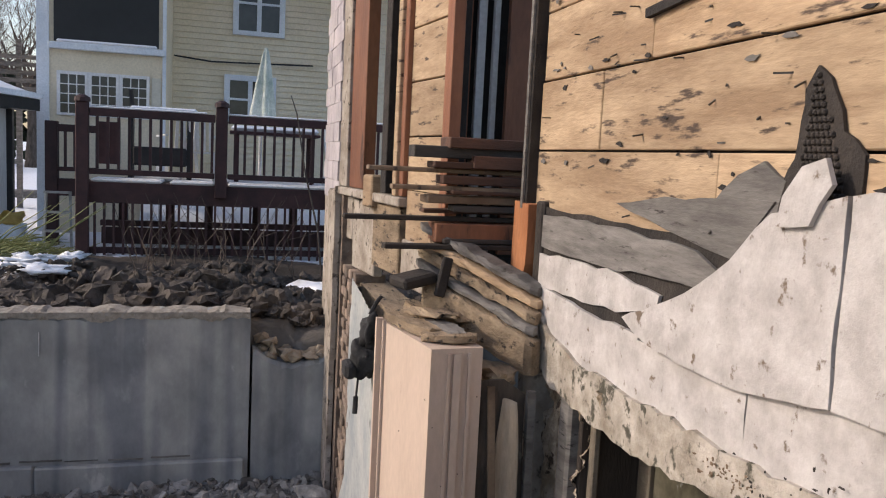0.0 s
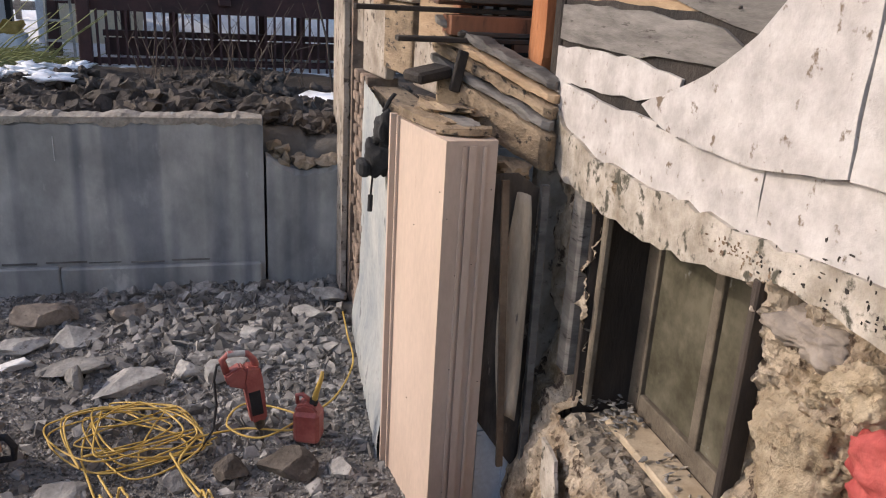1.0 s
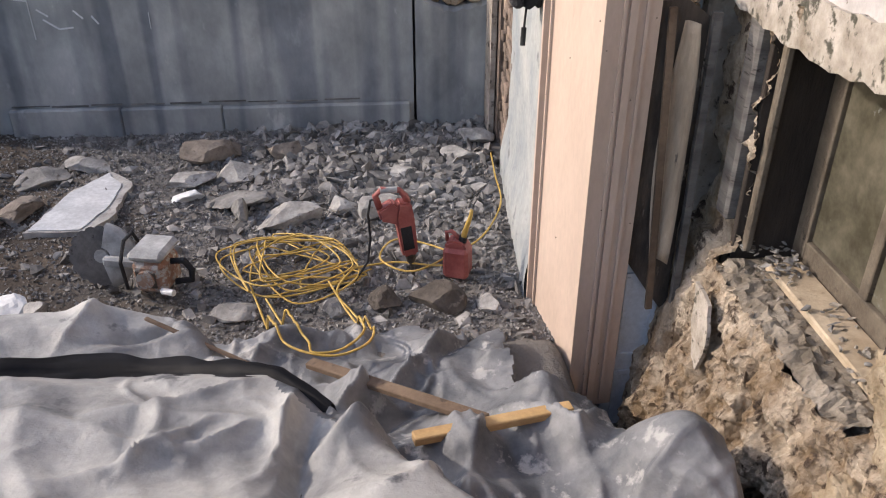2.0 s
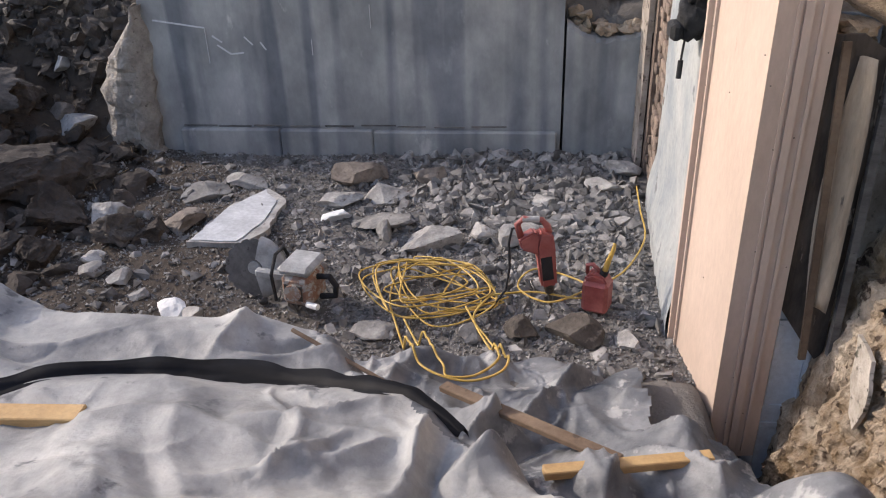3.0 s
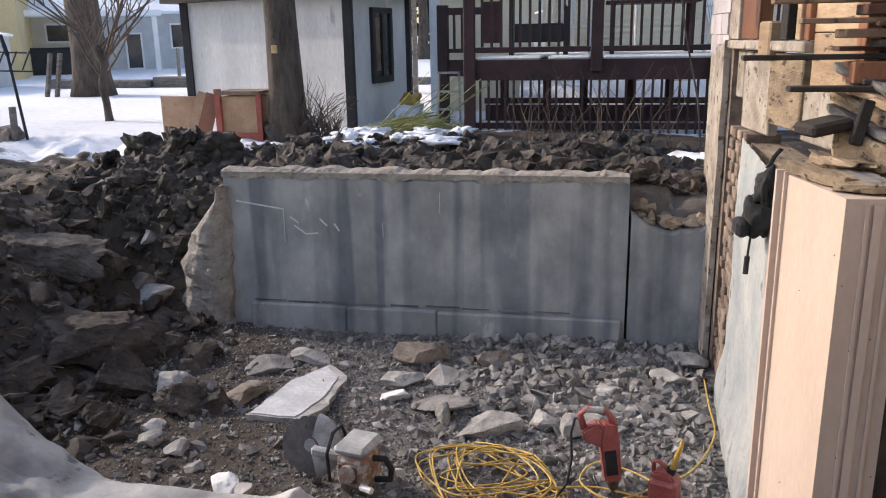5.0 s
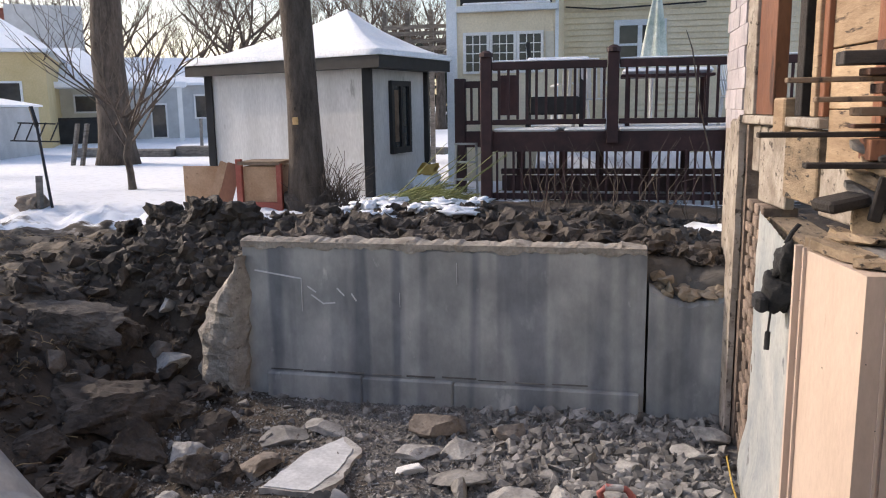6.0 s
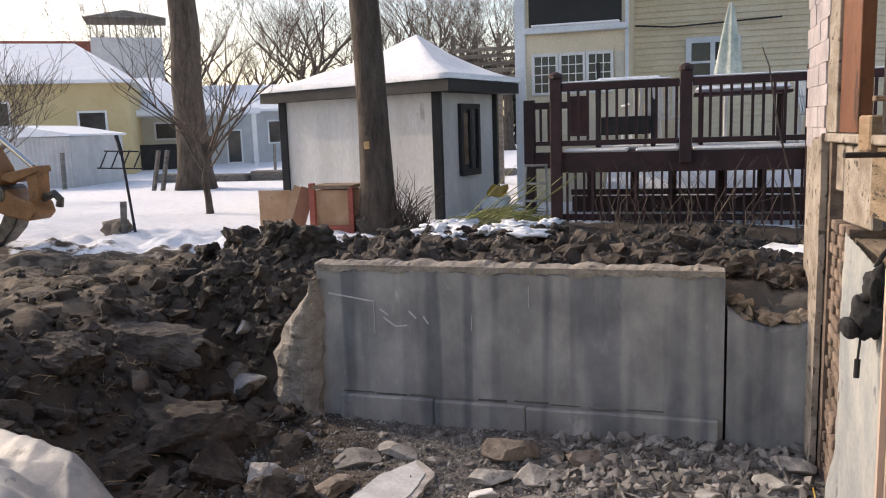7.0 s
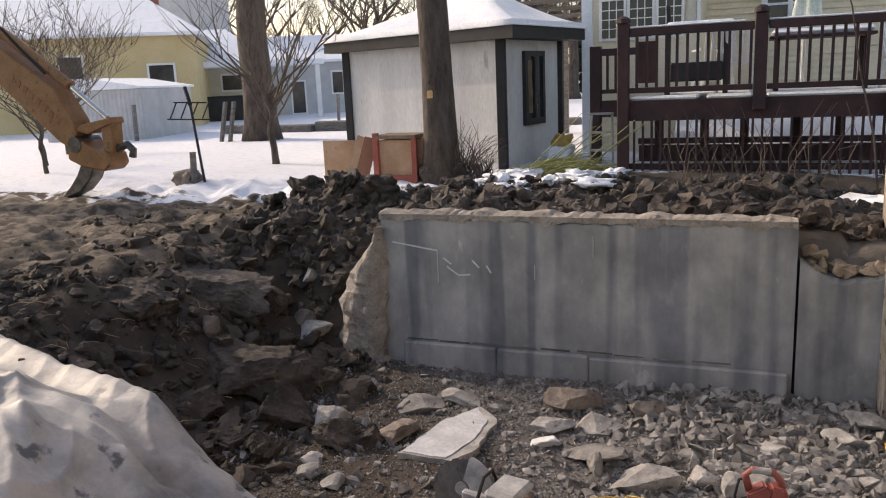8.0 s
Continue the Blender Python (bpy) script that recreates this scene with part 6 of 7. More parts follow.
# ---- the yard ----
def shed():
    s = thing("garden_shed", "white panelled garden shed with black trim and snowy hip roof", "shed")
    A, Bc, C = Vector((-6.12, 13.40, 0)), Vector((-2.88, 12.00, 0)), Vector((-2.46, 13.9, 0))
    D = A + C - Bc
    z0, z1 = 0.95, 2.93

    def wall(p, q, name):
        d = (q - p).normalized()
        n = Vector((d.y, -d.x, 0))
        bm = bmesh.new()
        a, b = p, q
        vs = [bm.verts.new(v) for v in ((a.x, a.y, z0), (b.x, b.y, z0), (b.x, b.y, z1), (a.x, a.y, z1))]
        bm.faces.new(vs)
        ex = bmesh.ops.extrude_face_region(bm, geom=bm.faces[:])
        bmesh.ops.translate(bm, vec=-n * 0.08, verts=[g for g in ex["geom"] if isinstance(g, bmesh.types.BMVert)])
        bmesh.ops.recalc_face_normals(bm, faces=bm.faces[:])
        return part(name, bm, M_SHEDWHITE, s)
    for p, q in ((A, Bc), (Bc, C), (C, D), (D, A)):
        wall(p, q, "wall")
    for p in (A, Bc, C):
        part("corner_trim", B(p.x - 0.065, p.x + 0.065, p.y - 0.075, p.y + 0.05, z0, z1, bevel=0.006), M_BLACKTRIM, s, "black corner board")
    # eaves, fascia and hip roof under snow
    c = (A + C) / 2
    def grow(p, g):
        return c + (p - c) * (1 + g / (p - c).length)
    eave = [grow(p, 0.42) for p in (A, Bc, C, D)]
    bm = bmesh.new()
    lo = [bm.verts.new((p.x, p.y, 2.90)) for p in eave]
    hi = [bm.verts.new((p.x, p.y, 3.07)) for p in eave]
    bm.faces.new(lo[::-1])
    bm.faces.new(hi)
    for i in range(4):
        bm.faces.new((lo[i], lo[(i + 1) % 4], hi[(i + 1) % 4], hi[i]))
    part("fascia", bm, M_BLACKTRIM, s, "black fascia board")
    bm = bmesh.new()
    n = 26
    ap = Vector((c.x + 0.55, c.y + 0.1, 3.95))
    e2 = [grow(p, 0.46) for p in (A, Bc, C, D)]
    rings = []
    for k in range(n + 1):
        f = k / n
        ring = []
        for i in range(4):
            for j in range(14):
                p = e2[i].lerp(e2[(i + 1) % 4], j / 14)
                q = Vector((p.x, p.y, 3.13)).lerp(ap, f)
                q.z += 0.05 * nz(q.x, q.y, 1, 1.3) * (1 if f > 0.02 else 0.3) - 0.10 * math.sin(math.pi * f) + (0.03 if f < .02 else 0)
                ring.append(bm.verts.new(q if f < 1 else ap + Vector((0.01 * math.cos(j + i * 14), 0.01 * math.sin(j + i * 14), 0))))
        rings.append(ring)
    skirt = [bm.verts.new((v.co.x, v.co.y, 3.075)) for v in rings[0]]
    for a, b in [(skirt, rings[0])] + list(zip(rings, rings[1:])):
        for i in range(len(a)):
            bm.faces.new((a[i], a[(i + 1) % len(a)], b[(i + 1) % len(a)], b[i]))
    bmesh.ops.recalc_face_normals(bm, faces=bm.faces[:])
    part("roof", bm, M_SNOW, s, "hip roof under smooth snow", smooth=True)
    # window on the side wall
    d = (C - Bc).normalized()
    n = Vector((d.y, -d.x, 0))
    def sidebox(s0, s1, za, zb, o0, o1):
        m = Matrix((d, n, Vector((0, 0, 1)))).transposed().to_4x4()
        m.translation = Bc
        return B(s0, s1, o0, o1, za, zb, m=m)
    w = part("window", sidebox(0.72, 1.22, 1.72, 2.66, 0.0, 0.03), M_GLASSDARK, s)
    for bx in ((0.64, 0.72, 1.62, 2.74), (1.22, 1.30, 1.62, 2.74)):
        part("window_frame", sidebox(*bx, 0.0, 0.06), M_BLACKTRIM, w)
    for bx in ((0.722, 1.218, 1.62, 1.72), (0.722, 1.218, 2.66, 2.74), (0.94, 1.0, 1.722, 2.658)):
        part("window_frame", sidebox(*bx, 0.0, 0.06), M_BLACKTRIM, w)
    part("curtain", sidebox(0.76, 0.9, 1.8, 2.6, 0.031, 0.036), M_OLDPLANK, w)


shed()


def lean_to():
    s = thing("lean_to", "white lean-to shed behind the garden shed", "shed")
    part("wall", B(-2.15, -1.2, 15.4, 16.6, 0.95, 2.75), M_SHEDWHITE, s)
    part("roof", B(-2.25, -1.1, 15.3, 16.7, 2.76, 2.90, bevel=0.03), M_SNOW, s)
    part("door_trim", B(-2.0, -1.94, 15.37, 15.40, 0.95, 2.7), M_DECK, s)
    part("door_trim", B(-1.62, -1.56, 15.37, 15.40, 0.95, 2.7), M_DECK, s)


lean_to()


def deck():
    s = thing("deck", "dark red-brown stained wooden deck with railings and snow", "deck")
    yF, yB = 11.46, 13.3
    xL, xR = -1.03, 3.2
    fl = 1.98
    part("floor", B(xL - 0.05, xR, yF, yB, fl - 0.04, fl), M_DECK, s)
    part("fascia", B(xL - 0.06, xR, yF - 0.05, yF - 0.002, fl - 0.26, fl + 0.005), M_DECK, s, "dark deck fascia beam")
    for x, top in ((xL, 2.97), (0.63, 3.0), (2.12, 2.95)):
        p = part("post", B(x - 0.075, x + 0.075, yF - 0.16, yF - 0.055, 0.9 if x != 0.63 else fl - 0.15, top, bevel=0.01), M_DECK, s)
        part("post_cap", TUBE([(x, yF - 0.108, top), (x, yF - 0.108, top + 0.05), (x, yF - 0.108, top + 0.085)], [0.095, 0.09, 0.03], 10), M_DECK, p)
    for a, b in ((xL + 0.08, 0.55), (0.71, xR)):
        part("top_rail", B(a, b, yF - 0.13, yF - 0.07, 2.80, 2.90, bevel=0.008), M_DECK, s)
        part("bottom_rail", B(a, b, yF - 0.12, yF - 0.08, 2.08, 2.15, bevel=0.006), M_DECK, s)
        part("rail_snow", B(a, b - 0.1, yF - 0.13, yF - 0.07, 2.902, 2.925, bevel=0.01), M_SNOW, s, "thin snow on the rail")
        x = a + 0.09
        while x < b:
            part("baluster", B(x - 0.017, x + 0.017, yF - 0.118, yF - 0.082, 2.152, 2.798), M_DECK, s)
            x += 0.125
    # side rail, set back, with its lower corner post
    part("post", B(-1.70, -1.54, 12.55, 12.69, 0.9, 2.74, bevel=0.01), M_DECK, s)
    part("top_rail", B(-1.54, -1.05, 12.58, 12.64, 2.60, 2.70), M_DECK, s)
    part("bottom_rail", B(-1.54, -1.05, 12.59, 12.63, 2.06, 2.12), M_DECK, s)
    for x in (-1.45, -1.33, -1.21):
        part("baluster", B(x - 0.017, x + 0.017, 12.59, 12.63, 2.12, 2.60), M_DECK, s)
    part("fascia", B(-1.54, -1.05, 12.58, 12.64, 1.72, 1.96), M_DECK, s)
    # skirt of slats below the floor
    x = xL + 0.14
    while x < 2.05:
        part("slat", B(x - 0.015, x + 0.015, yF - 0.10, yF - 0.07, 1.0, 1.735), M_DECK, s)
        x += 0.112
    part("skirt_rail", B(xL, 2.1, yF - 0.065, yF - 0.03, 1.08, 1.16), M_DECK, s)
    # dark boards added to put the shade low under the deck into colour
    part("inner_skirt", B(xL, xR, 12.92, 12.96, 0.95, 1.27), M_DECK, s, "added dark boards for the shade low under the deck")
    part("inner_beam", B(xL, xR, 12.8, 12.9, 1.30, 1.38), M_DECK, s)
    for x in (-0.75, -0.1, 0.45, 1.15, 1.7, 2.6):
        part("inner_post", B(x - 0.06, x + 0.06, 13.0, 13.12, 0.95, 1.94), M_DECK, s)
    # snow on the floor's front edge and lying deeper in
    bm = bmesh.new()
    for a, b in ((-0.95, -0.1), (0.0, 0.55), (0.72, 3.1)):
        box(bm, a, b, yF - 0.04, yF + 0.5, fl + 0.004, fl + 0.05, bevel=0.02)
    part("floor_snow", bm, M_SNOW, s, "snow along the deck's edge")
    part("floor_snow", B(-0.6, 3.1, 12.2, 13.25, fl + 0.004, fl + 0.06, bevel=0.02), M_SNOW, s)


deck()
bm = bmesh.new()
rows = [[bm.verts.new((-0.6 + 0.1 * i, 13.35 + 0.11 * j, 1.0 + 0.54 * smooth01(j / 7) + 0.06 * nz(i * 0.25, j * 0.3, 4) * (j > 0))) for i in range(42)] for j in range(11)]
for a, b in zip(rows, rows[1:]):
    for i in range(41):
        bm.faces.new((a[i], a[i + 1], b[i + 1], b[i]))
solo("snow_bank", bm, M_SNOW, "bank of snow drifted up behind the deck", "snow", smooth=True)


def patio_table(x, y):
    s = thing("patio_table", "dark patio table under snow on the deck", "table", at=(x, y, 1.99))
    part("tabletop", B(-0.62, 0.62, -0.4, 0.4, 0.70, 0.74, bevel=0.01), M_DECK, s)
    part("snow_cap", B(-0.60, 0.60, -0.38, 0.38, 0.742, 0.82, bevel=0.035), M_SNOW, s, "cap of snow")
    for a in (-0.52, 0.52):
        for b in (-0.3, 0.3):
            part("leg", B(a - 0.03, a + 0.03, b - 0.03, b + 0.03, 0, 0.70), M_DECK, s)


patio_table(1.35, 12.4)


def plastic_chair(x, y, rz):
    s = thing("garden_chair", "white plastic garden chair on the deck", "chair", "chairs on the deck", at=(x, y, 1.99), rz=rz)
    part("seat", B(-0.22, 0.22, -0.22, 0.22, 0.40, 0.43, bevel=0.01), M_WHITEPAINT, s)
    for i in range(5):
        part("back_slat", BAR((-0.17 + 0.085 * i, 0.21, 0.44), (-0.18 + 0.09 * i, 0.30, 0.86), 0.045, 0.015, up=(0, 1, 0)), M_WHITEPAINT, s)
    part("back_rail", BAR((-0.22, 0.305, 0.87), (0.22, 0.305, 0.87), 0.03, 0.05), M_WHITEPAINT, s)
    for a in (-0.2, 0.2):
        for b in (-0.2, 0.2):
            part("leg", BAR((a, b, 0.40), (a * 1.15, b * 1.15, 0), 0.035, 0.035), M_WHITEPAINT, s)
        part("armrest", BAR((a * 1.15, -0.2, 0.62), (a * 1.15, 0.24, 0.64), 0.04, 0.025), M_WHITEPAINT, s)


plastic_chair(0.35, 12.3, 170)
plastic_chair(2.35, 12.2, 60)
plastic_chair(0.0, 12.9, 200)
# covered grill and bench beside the rail
g = thing("covered_bench", "dark bench with snow on the deck", "bench")
part("bench_top", B(-0.75, 0.42, 11.95, 12.35, 2.86, 2.93, bevel=0.01), M_BLACKTRIM, g)
part("bench_snow", B(-0.55, 0.30, 11.98, 12.33, 2.932, 2.985, bevel=0.022), M_SNOW, g)
for x in (-0.55, 0.2):
    part("bench_leg", B(x - 0.03, x + 0.03, 12.05, 12.25, 1.99, 2.858), M_BLACKTRIM, g)
part("bench_shelf", B(-0.52, 0.17, 12.02, 12.28, 2.2, 2.45, bevel=0.02), M_BLACKTRIM, g)
part("bench_upright", BAR((-0.53, 12.1, 2.94), (-0.55, 12.1, 3.20), 0.08, 0.05), M_BLACKTRIM, g)
part("bench_panel", B(-0.95, -0.66, 11.9, 11.95, 2.2, 2.75), M_DECK, g)

u = thing("patio_umbrella", "closed green and white striped patio umbrella", "umbrella", at=(1.18, 13.0, 2.0))
bm = bmesh.new()
prev = None
for k in range(12):
    f = k / 11
    r = 0.17 * (1 - f) ** 0.8 + 0.02
    ring = [bm.verts.new((r * (1 + 0.25 * math.cos(5 * a)) * math.cos(a) + 0.05 * f, r * (1 + 0.25 * math.cos(5 * a)) * math.sin(a), 0.85 + 1.15 * f)) for a in [2 * math.pi * i / 30 for i in range(30)]]
    if prev:
        for i in range(30):
            bm.faces.new((prev[i], prev[(i + 1) % 30], ring[(i + 1) % 30], ring[i]))
    prev = ring
part("canopy", bm, M_UMBRELLA, u, smooth=True)
part("pole", TUBE([(0, 0, 0), (0, 0, 0.9)], 0.025, 8), M_WHITEPAINT, u)


def neighbour_house():
    s = thing("neighbour_house", "cream yellow clapboard house behind the deck", "house")
    # bump-out with window row and a black-covered opening above
    yW = 14.5

    def clap(x0, x1, y, z0, z1, name="siding"):
        bm = bmesh.new()
        z = z0
        while z < z1:
            t = min(0.105, z1 - z)
            vs = [bm.verts.new(v) for v in ((x0, y - 0.032, z), (x1, y - 0.032, z), (x1, y - 0.002, z + t), (x0, y - 0.002, z + t), (x0, y, z), (x1, y, z))]
            bm.faces.new((vs[0], vs[1], vs[2], vs[3]))
            bm.faces.new((vs[4], vs[5], vs[1], vs[0]))
            z += 0.105
        return part(name, bm, M_YSIDING, s, "cream yellow clapboards")
    part("wall", B(-2.02, -0.28, yW + 0.002, yW + 2.2, 0.95, 6.4), M_YSIDING, s)
    clap(-0.30, 4.5, 15.9, 0.95, 6.4)
    part("wall", B(-0.28, 4.5, 15.902, 18, 0.95, 6.4), M_YSIDING, s)
    part("corner_trim", B(-2.20, -2.02, yW - 0.03, yW + 0.1, 0.95, 6.4), M_TRIMBLUE, s, "pale blue corner board")
    part("corner_trim", B(-0.34, -0.285, yW - 0.03, yW + 1.4, 0.95, 6.4), M_TRIMBLUE, s)
    part("dark_screen", B(-1.95, -0.40, yW - 0.03, yW - 0.004, 4.02, 5.6), M_BLACKPANEL, s, "black covered porch opening")
    part("screen_sill", B(-2.02, -0.30, yW - 0.12, yW - 0.004, 3.90, 4.0, bevel=0.01), M_TRIMBLUE, s)
    part("sill_snow", B(-1.9, -0.42, yW - 0.12, yW - 0.032, 4.002, 4.05, bevel=0.02), M_SNOW, s)
    for i in range(3):
        x0 = -1.86 + 0.46 * i
        w = part("window", B(x0, x0 + 0.36, yW - 0.012, yW - 0.004, 2.92, 3.52), M_GLASSDARK, s)
        for bx in ((x0 - 0.05, x0, 2.88, 3.57), (x0 + 0.36, x0 + 0.405, 2.88, 3.57), (x0 + .002, x0 + 0.358, 2.88, 2.92), (x0 + .002, x0 + 0.358, 3.52, 3.57)):
            part("window_frame", B(bx[0], bx[1], yW - 0.035, yW - 0.003, bx[2], bx[3]), M_WHITEPAINT, w)
        for k in (1, 2):
            part("muntin", B(x0 + 0.12 * k - 0.008, x0 + 0.12 * k + 0.008, yW - 0.024, yW - 0.013, 2.92, 3.52), M_WHITEPAINT, w)
        for k in (1, 2, 3):
            part("muntin", B(x0, x0 + 0.36, yW - 0.0255, yW - 0.0245, 2.92 + 0.15 * k - 0.008, 2.92 + 0.15 * k + 0.008), M_WHITEPAINT, w)
    part("blank_panel", B(-0.50, -0.36, yW - 0.02, yW - 0.004, 2.95, 3.55), M_CREAM, s)
    for x0, z0, z1 in ((0.72, 3.05, 3.72), (0.85, 4.62, 5.6)):
        x1 = x0 + 0.72
        w = part("window", B(x0, x1, 15.85, 15.87, z0, z1), M_GLASSDARK, s)
        for bx in ((x0 - 0.1, x0, z0 - 0.08, z1 + 0.1), (x1, x1 + 0.1, z0 - 0.08, z1 + 0.1), (x0 + .002, x1 - .002, z1, z1 + 0.1), (x0 + .002, x1 - .002, z0 - 0.08, z0), ((x0 + x1) / 2 - 0.04, (x0 + x1) / 2 + 0.04, z0 + .002, z1 - .002), (x0 + .002, (x0 + x1) / 2 - 0.042, (z0 + z1) / 2 - .02, (z0 + z1) / 2 + .02), ((x0 + x1) / 2 + 0.042, x1 - .002, (z0 + z1) / 2 - .02, (z0 + z1) / 2 + .02)):
            part("window_frame", B(bx[0], bx[1], 15.82, 15.868, bx[2], bx[3]), M_TRIMBLUE, w)
    part("wire", TUBE([(-0.25, 15.8, 4.08), (0.4, 15.79, 4.02), (1.3, 15.79, 4.05), (2.2, 15.79, 4.08)], 0.015, 5), M_BLACKTRIM, s)
    part("roof", PRISM([(-2.6, 6.4), (4.9, 6.4), (1.1, 8.8)], 'y', 14.2, 19), M_REDROOF, s)


neighbour_house()


def lattice_porch():
    s = thing("raised_porch", "weathered raised wooden porch beyond the shed", "porch")
    for z in (3.45, 3.62, 3.78, 3.95, 4.1):
        part("board", B(-4.6, -2.9, 19.0, 19.05, z, z + 0.09), M_GREYWOOD, s)
    for x in (-4.6, -4.05, -3.5, -2.95):
        part("post", B(x - 0.05, x + 0.05, 19.06, 19.16, 0.95, 4.5), M_GREYWOOD, s)
    part("floor", B(-4.7, -2.85, 19.0, 20.2, 3.2, 3.35), M_GREYWOOD, s)


lattice_porch()


# ---- trees ----
def twigs(rng, p, d, length, r, level, out):
    """Branch by branch; out collects tapered runs of points."""
    n = 4
    pts, rad = [Vector(p)], [r]
    v = Vector(d).normalized()
    for k in range(n):
        v = (v + Vector((rng.uniform(-.3, .3), rng.uniform(-.3, .3), rng.uniform(-.12, .25))) * 0.55).normalized()
        pts.append(pts[-1] + v * length / n)
        rad.append(r * (1 - 0.62 * (k + 1) / n))
    out.append((pts, rad))
    if level > 0:
        for _ in range(rng.choice((2, 3, 3, 4))):
            i = rng.randint(1, n)
            a = Vector((rng.uniform(-1, 1), rng.uniform(-1, 1), rng.uniform(-0.15, 0.9)))
            twigs(rng, pts[i], v * 0.55 + a * 0.75, length * rng.uniform(0.5, 0.8), max(rad[i] * 0.7, 0.006), level - 1, out)


def bare_tree(x, y, trunk, limbs, length, levels, seed, label, name="bare_tree", lean=(0, 0), low=6):
    """trunk: (height, radius at foot, radius at top)."""
    rng = random.Random(seed)
    s = thing(name, label, "tree", "bare trees", at=(x, y, YARD - 0.1))
    hgt, r0, r1 = trunk
    pts = [(lean[0] * (k / 10) + 0.03 * math.sin(k), lean[1] * (k / 10) + 0.02 * math.cos(k * 1.7), hgt * k / 10) for k in range(11)]
    rad = [r0 * (1.35 if k == 0 else 1.1 if k == 1 else 1) * (1 - k / 10) + r1 * (k / 10) for k in range(11)]
    bm = TUBE(pts, rad, 14)
    part("trunk", bm, M_BARK, s, smooth=True)
    runs = []
    for i in range(limbs):
        a = 2 * math.pi * i / limbs + rng.uniform(-.4, .4)
        k = rng.randint(low, 10)
        twigs(rng, pts[k], (math.cos(a), math.sin(a), rng.uniform(0.5, 1.3)), length * rng.uniform(.7, 1.1), rad[k] * rng.uniform(.35, .6), levels, runs)
    bm = bmesh.new()
    for p, r in runs:
        tube(bm, p, r, 5 if r[0] > 0.03 else 3, cap=False)
    part("branch_crown", bm, M_TWIG, s, "bare winter branches")
    return s


t = bare_tree(-3.40, 10.75, (7.5, 0.215, 0.175), 7, 2.2, 3, 2, "tall straight bare tree trunk beside the shed", lean=(-0.12, 0.05))
bm = bmesh.new()
bm2 = lump(random.Random(4), 0.33, 0.30, 0.28, 0.3, 3)
bm2.transform(Matrix.Translation((0, -0.02, 0.12)))
part("root_flare", bm2, M_BARK, t)
part("bark_scar", B(-0.06, 0.02, -0.245, -0.225, 1.20, 1.30, bevel=0.008), M_PINE, t, "small orange bark scar")
bm.free()
bare_tree(-11.5, 18.6, (5.3, 0.43, 0.34), 6, 4.2, 4, 8, "thick old forked bare tree in the snow", low=9)
bare_tree(-7.35, 12.75, (1.3, 0.065, 0.05), 14, 1.9, 2, 5, "slim bare sapling in the snow", name="sapling")
far_kinds = [bare_tree(x, y, (5.0, 0.34, 0.20), 8, 4.6, 5, 20 + sd, "leafless winter tree in the distance") for x, y, sd in ((-20, 44, 1), (-13, 47, 2), (-30, 46, 3))]
rs = random.Random(12)
for i, (x, y) in enumerate(((-16.5, 50), (-9, 46), (-25, 52), (-35, 48), (-5, 44), (-40, 52), (-22, 58), (-12, 60), (-46, 48), (0, 52), (-32, 60), (-18, 66))):
    copy_thing(far_kinds[i % 3], pose(x, y, 0.9, 0, 0, rs.uniform(0, 360)))
for i, (x, y, sd) in enumerate(((-11.2, 11.3, 1), (-12.6, 12.6, 2), (-14.5, 15, 3))):
    bare_tree(x, y, (1.1, 0.04, 0.03), 11, 1.5, 3, 60 + sd, "bare brushy shrub in the snow", name="shrub")

# dark evergreens far off
rs = random.Random(9)
LEAF = [arrays(lump(rs, 1, 0.8, 0.7, 0.6, 1)) for _ in range(5)]
spots = []
for k in range(700):
    x = rs.uniform(-24, -8)
    top = 3.2 + 2.2 * (0.5 + 0.5 * math.sin(x * 0.9)) + rs.uniform(-.5, .5)
    spots.append((x, 52 + rs.uniform(-1, 1), 1 + top * rs.random() ** 0.6, rs.uniform(0.25, 0.5), 0.8))
tagged(scatter("evergreen_hedge", LEAF, spots, M_HEDGE), "dark evergreen trees in the distance", "hedge", "", "stuff")


# ---- far houses ----
def far_house(name, label, x1, y, width, depth, eave, ridge, wall, roof, windows=(), rz=33, base=0.95):
    """A plain house; x1, y is the front corner nearest the view's middle, windows are measured back from it."""
    s = thing(name, label, "house", at=(x1, y, 0), rz=rz)
    part("wall", B(-width, 0, 0, depth, base, eave), wall, s)
    bm = PRISM([(-0.4, eave), (depth + 0.4, eave), (depth + 0.4, eave + 0.12), (depth / 2, ridge), (-0.4, eave + 0.12)], 'x', -width - 0.4, 0.3)
    bmesh.ops.translate(bm, vec=(-ridge * 0.4, 0, 0), verts=[v for v in bm.verts if v.co.z > ridge - 0.01 and v.co.x > 0])
    part("roof", bm, roof, s, "roof under snow")
    for a, b, c, d in windows:
        win = part("window", B(a, b, -0.03, -0.004, c, d), M_GLASSDARK, s)
        for bx in ((a - 0.08, a, c - .08, d + .08), (b, b + 0.08, c - .08, d + .08), (a + .002, b - .002, d, d + 0.08), (a + .002, b - .002, c - 0.08, c)):
            part("window_frame", B(bx[0], bx[1], -0.06, -0.005, bx[2], bx[3]), M_WHITEPAINT, win)
    return s


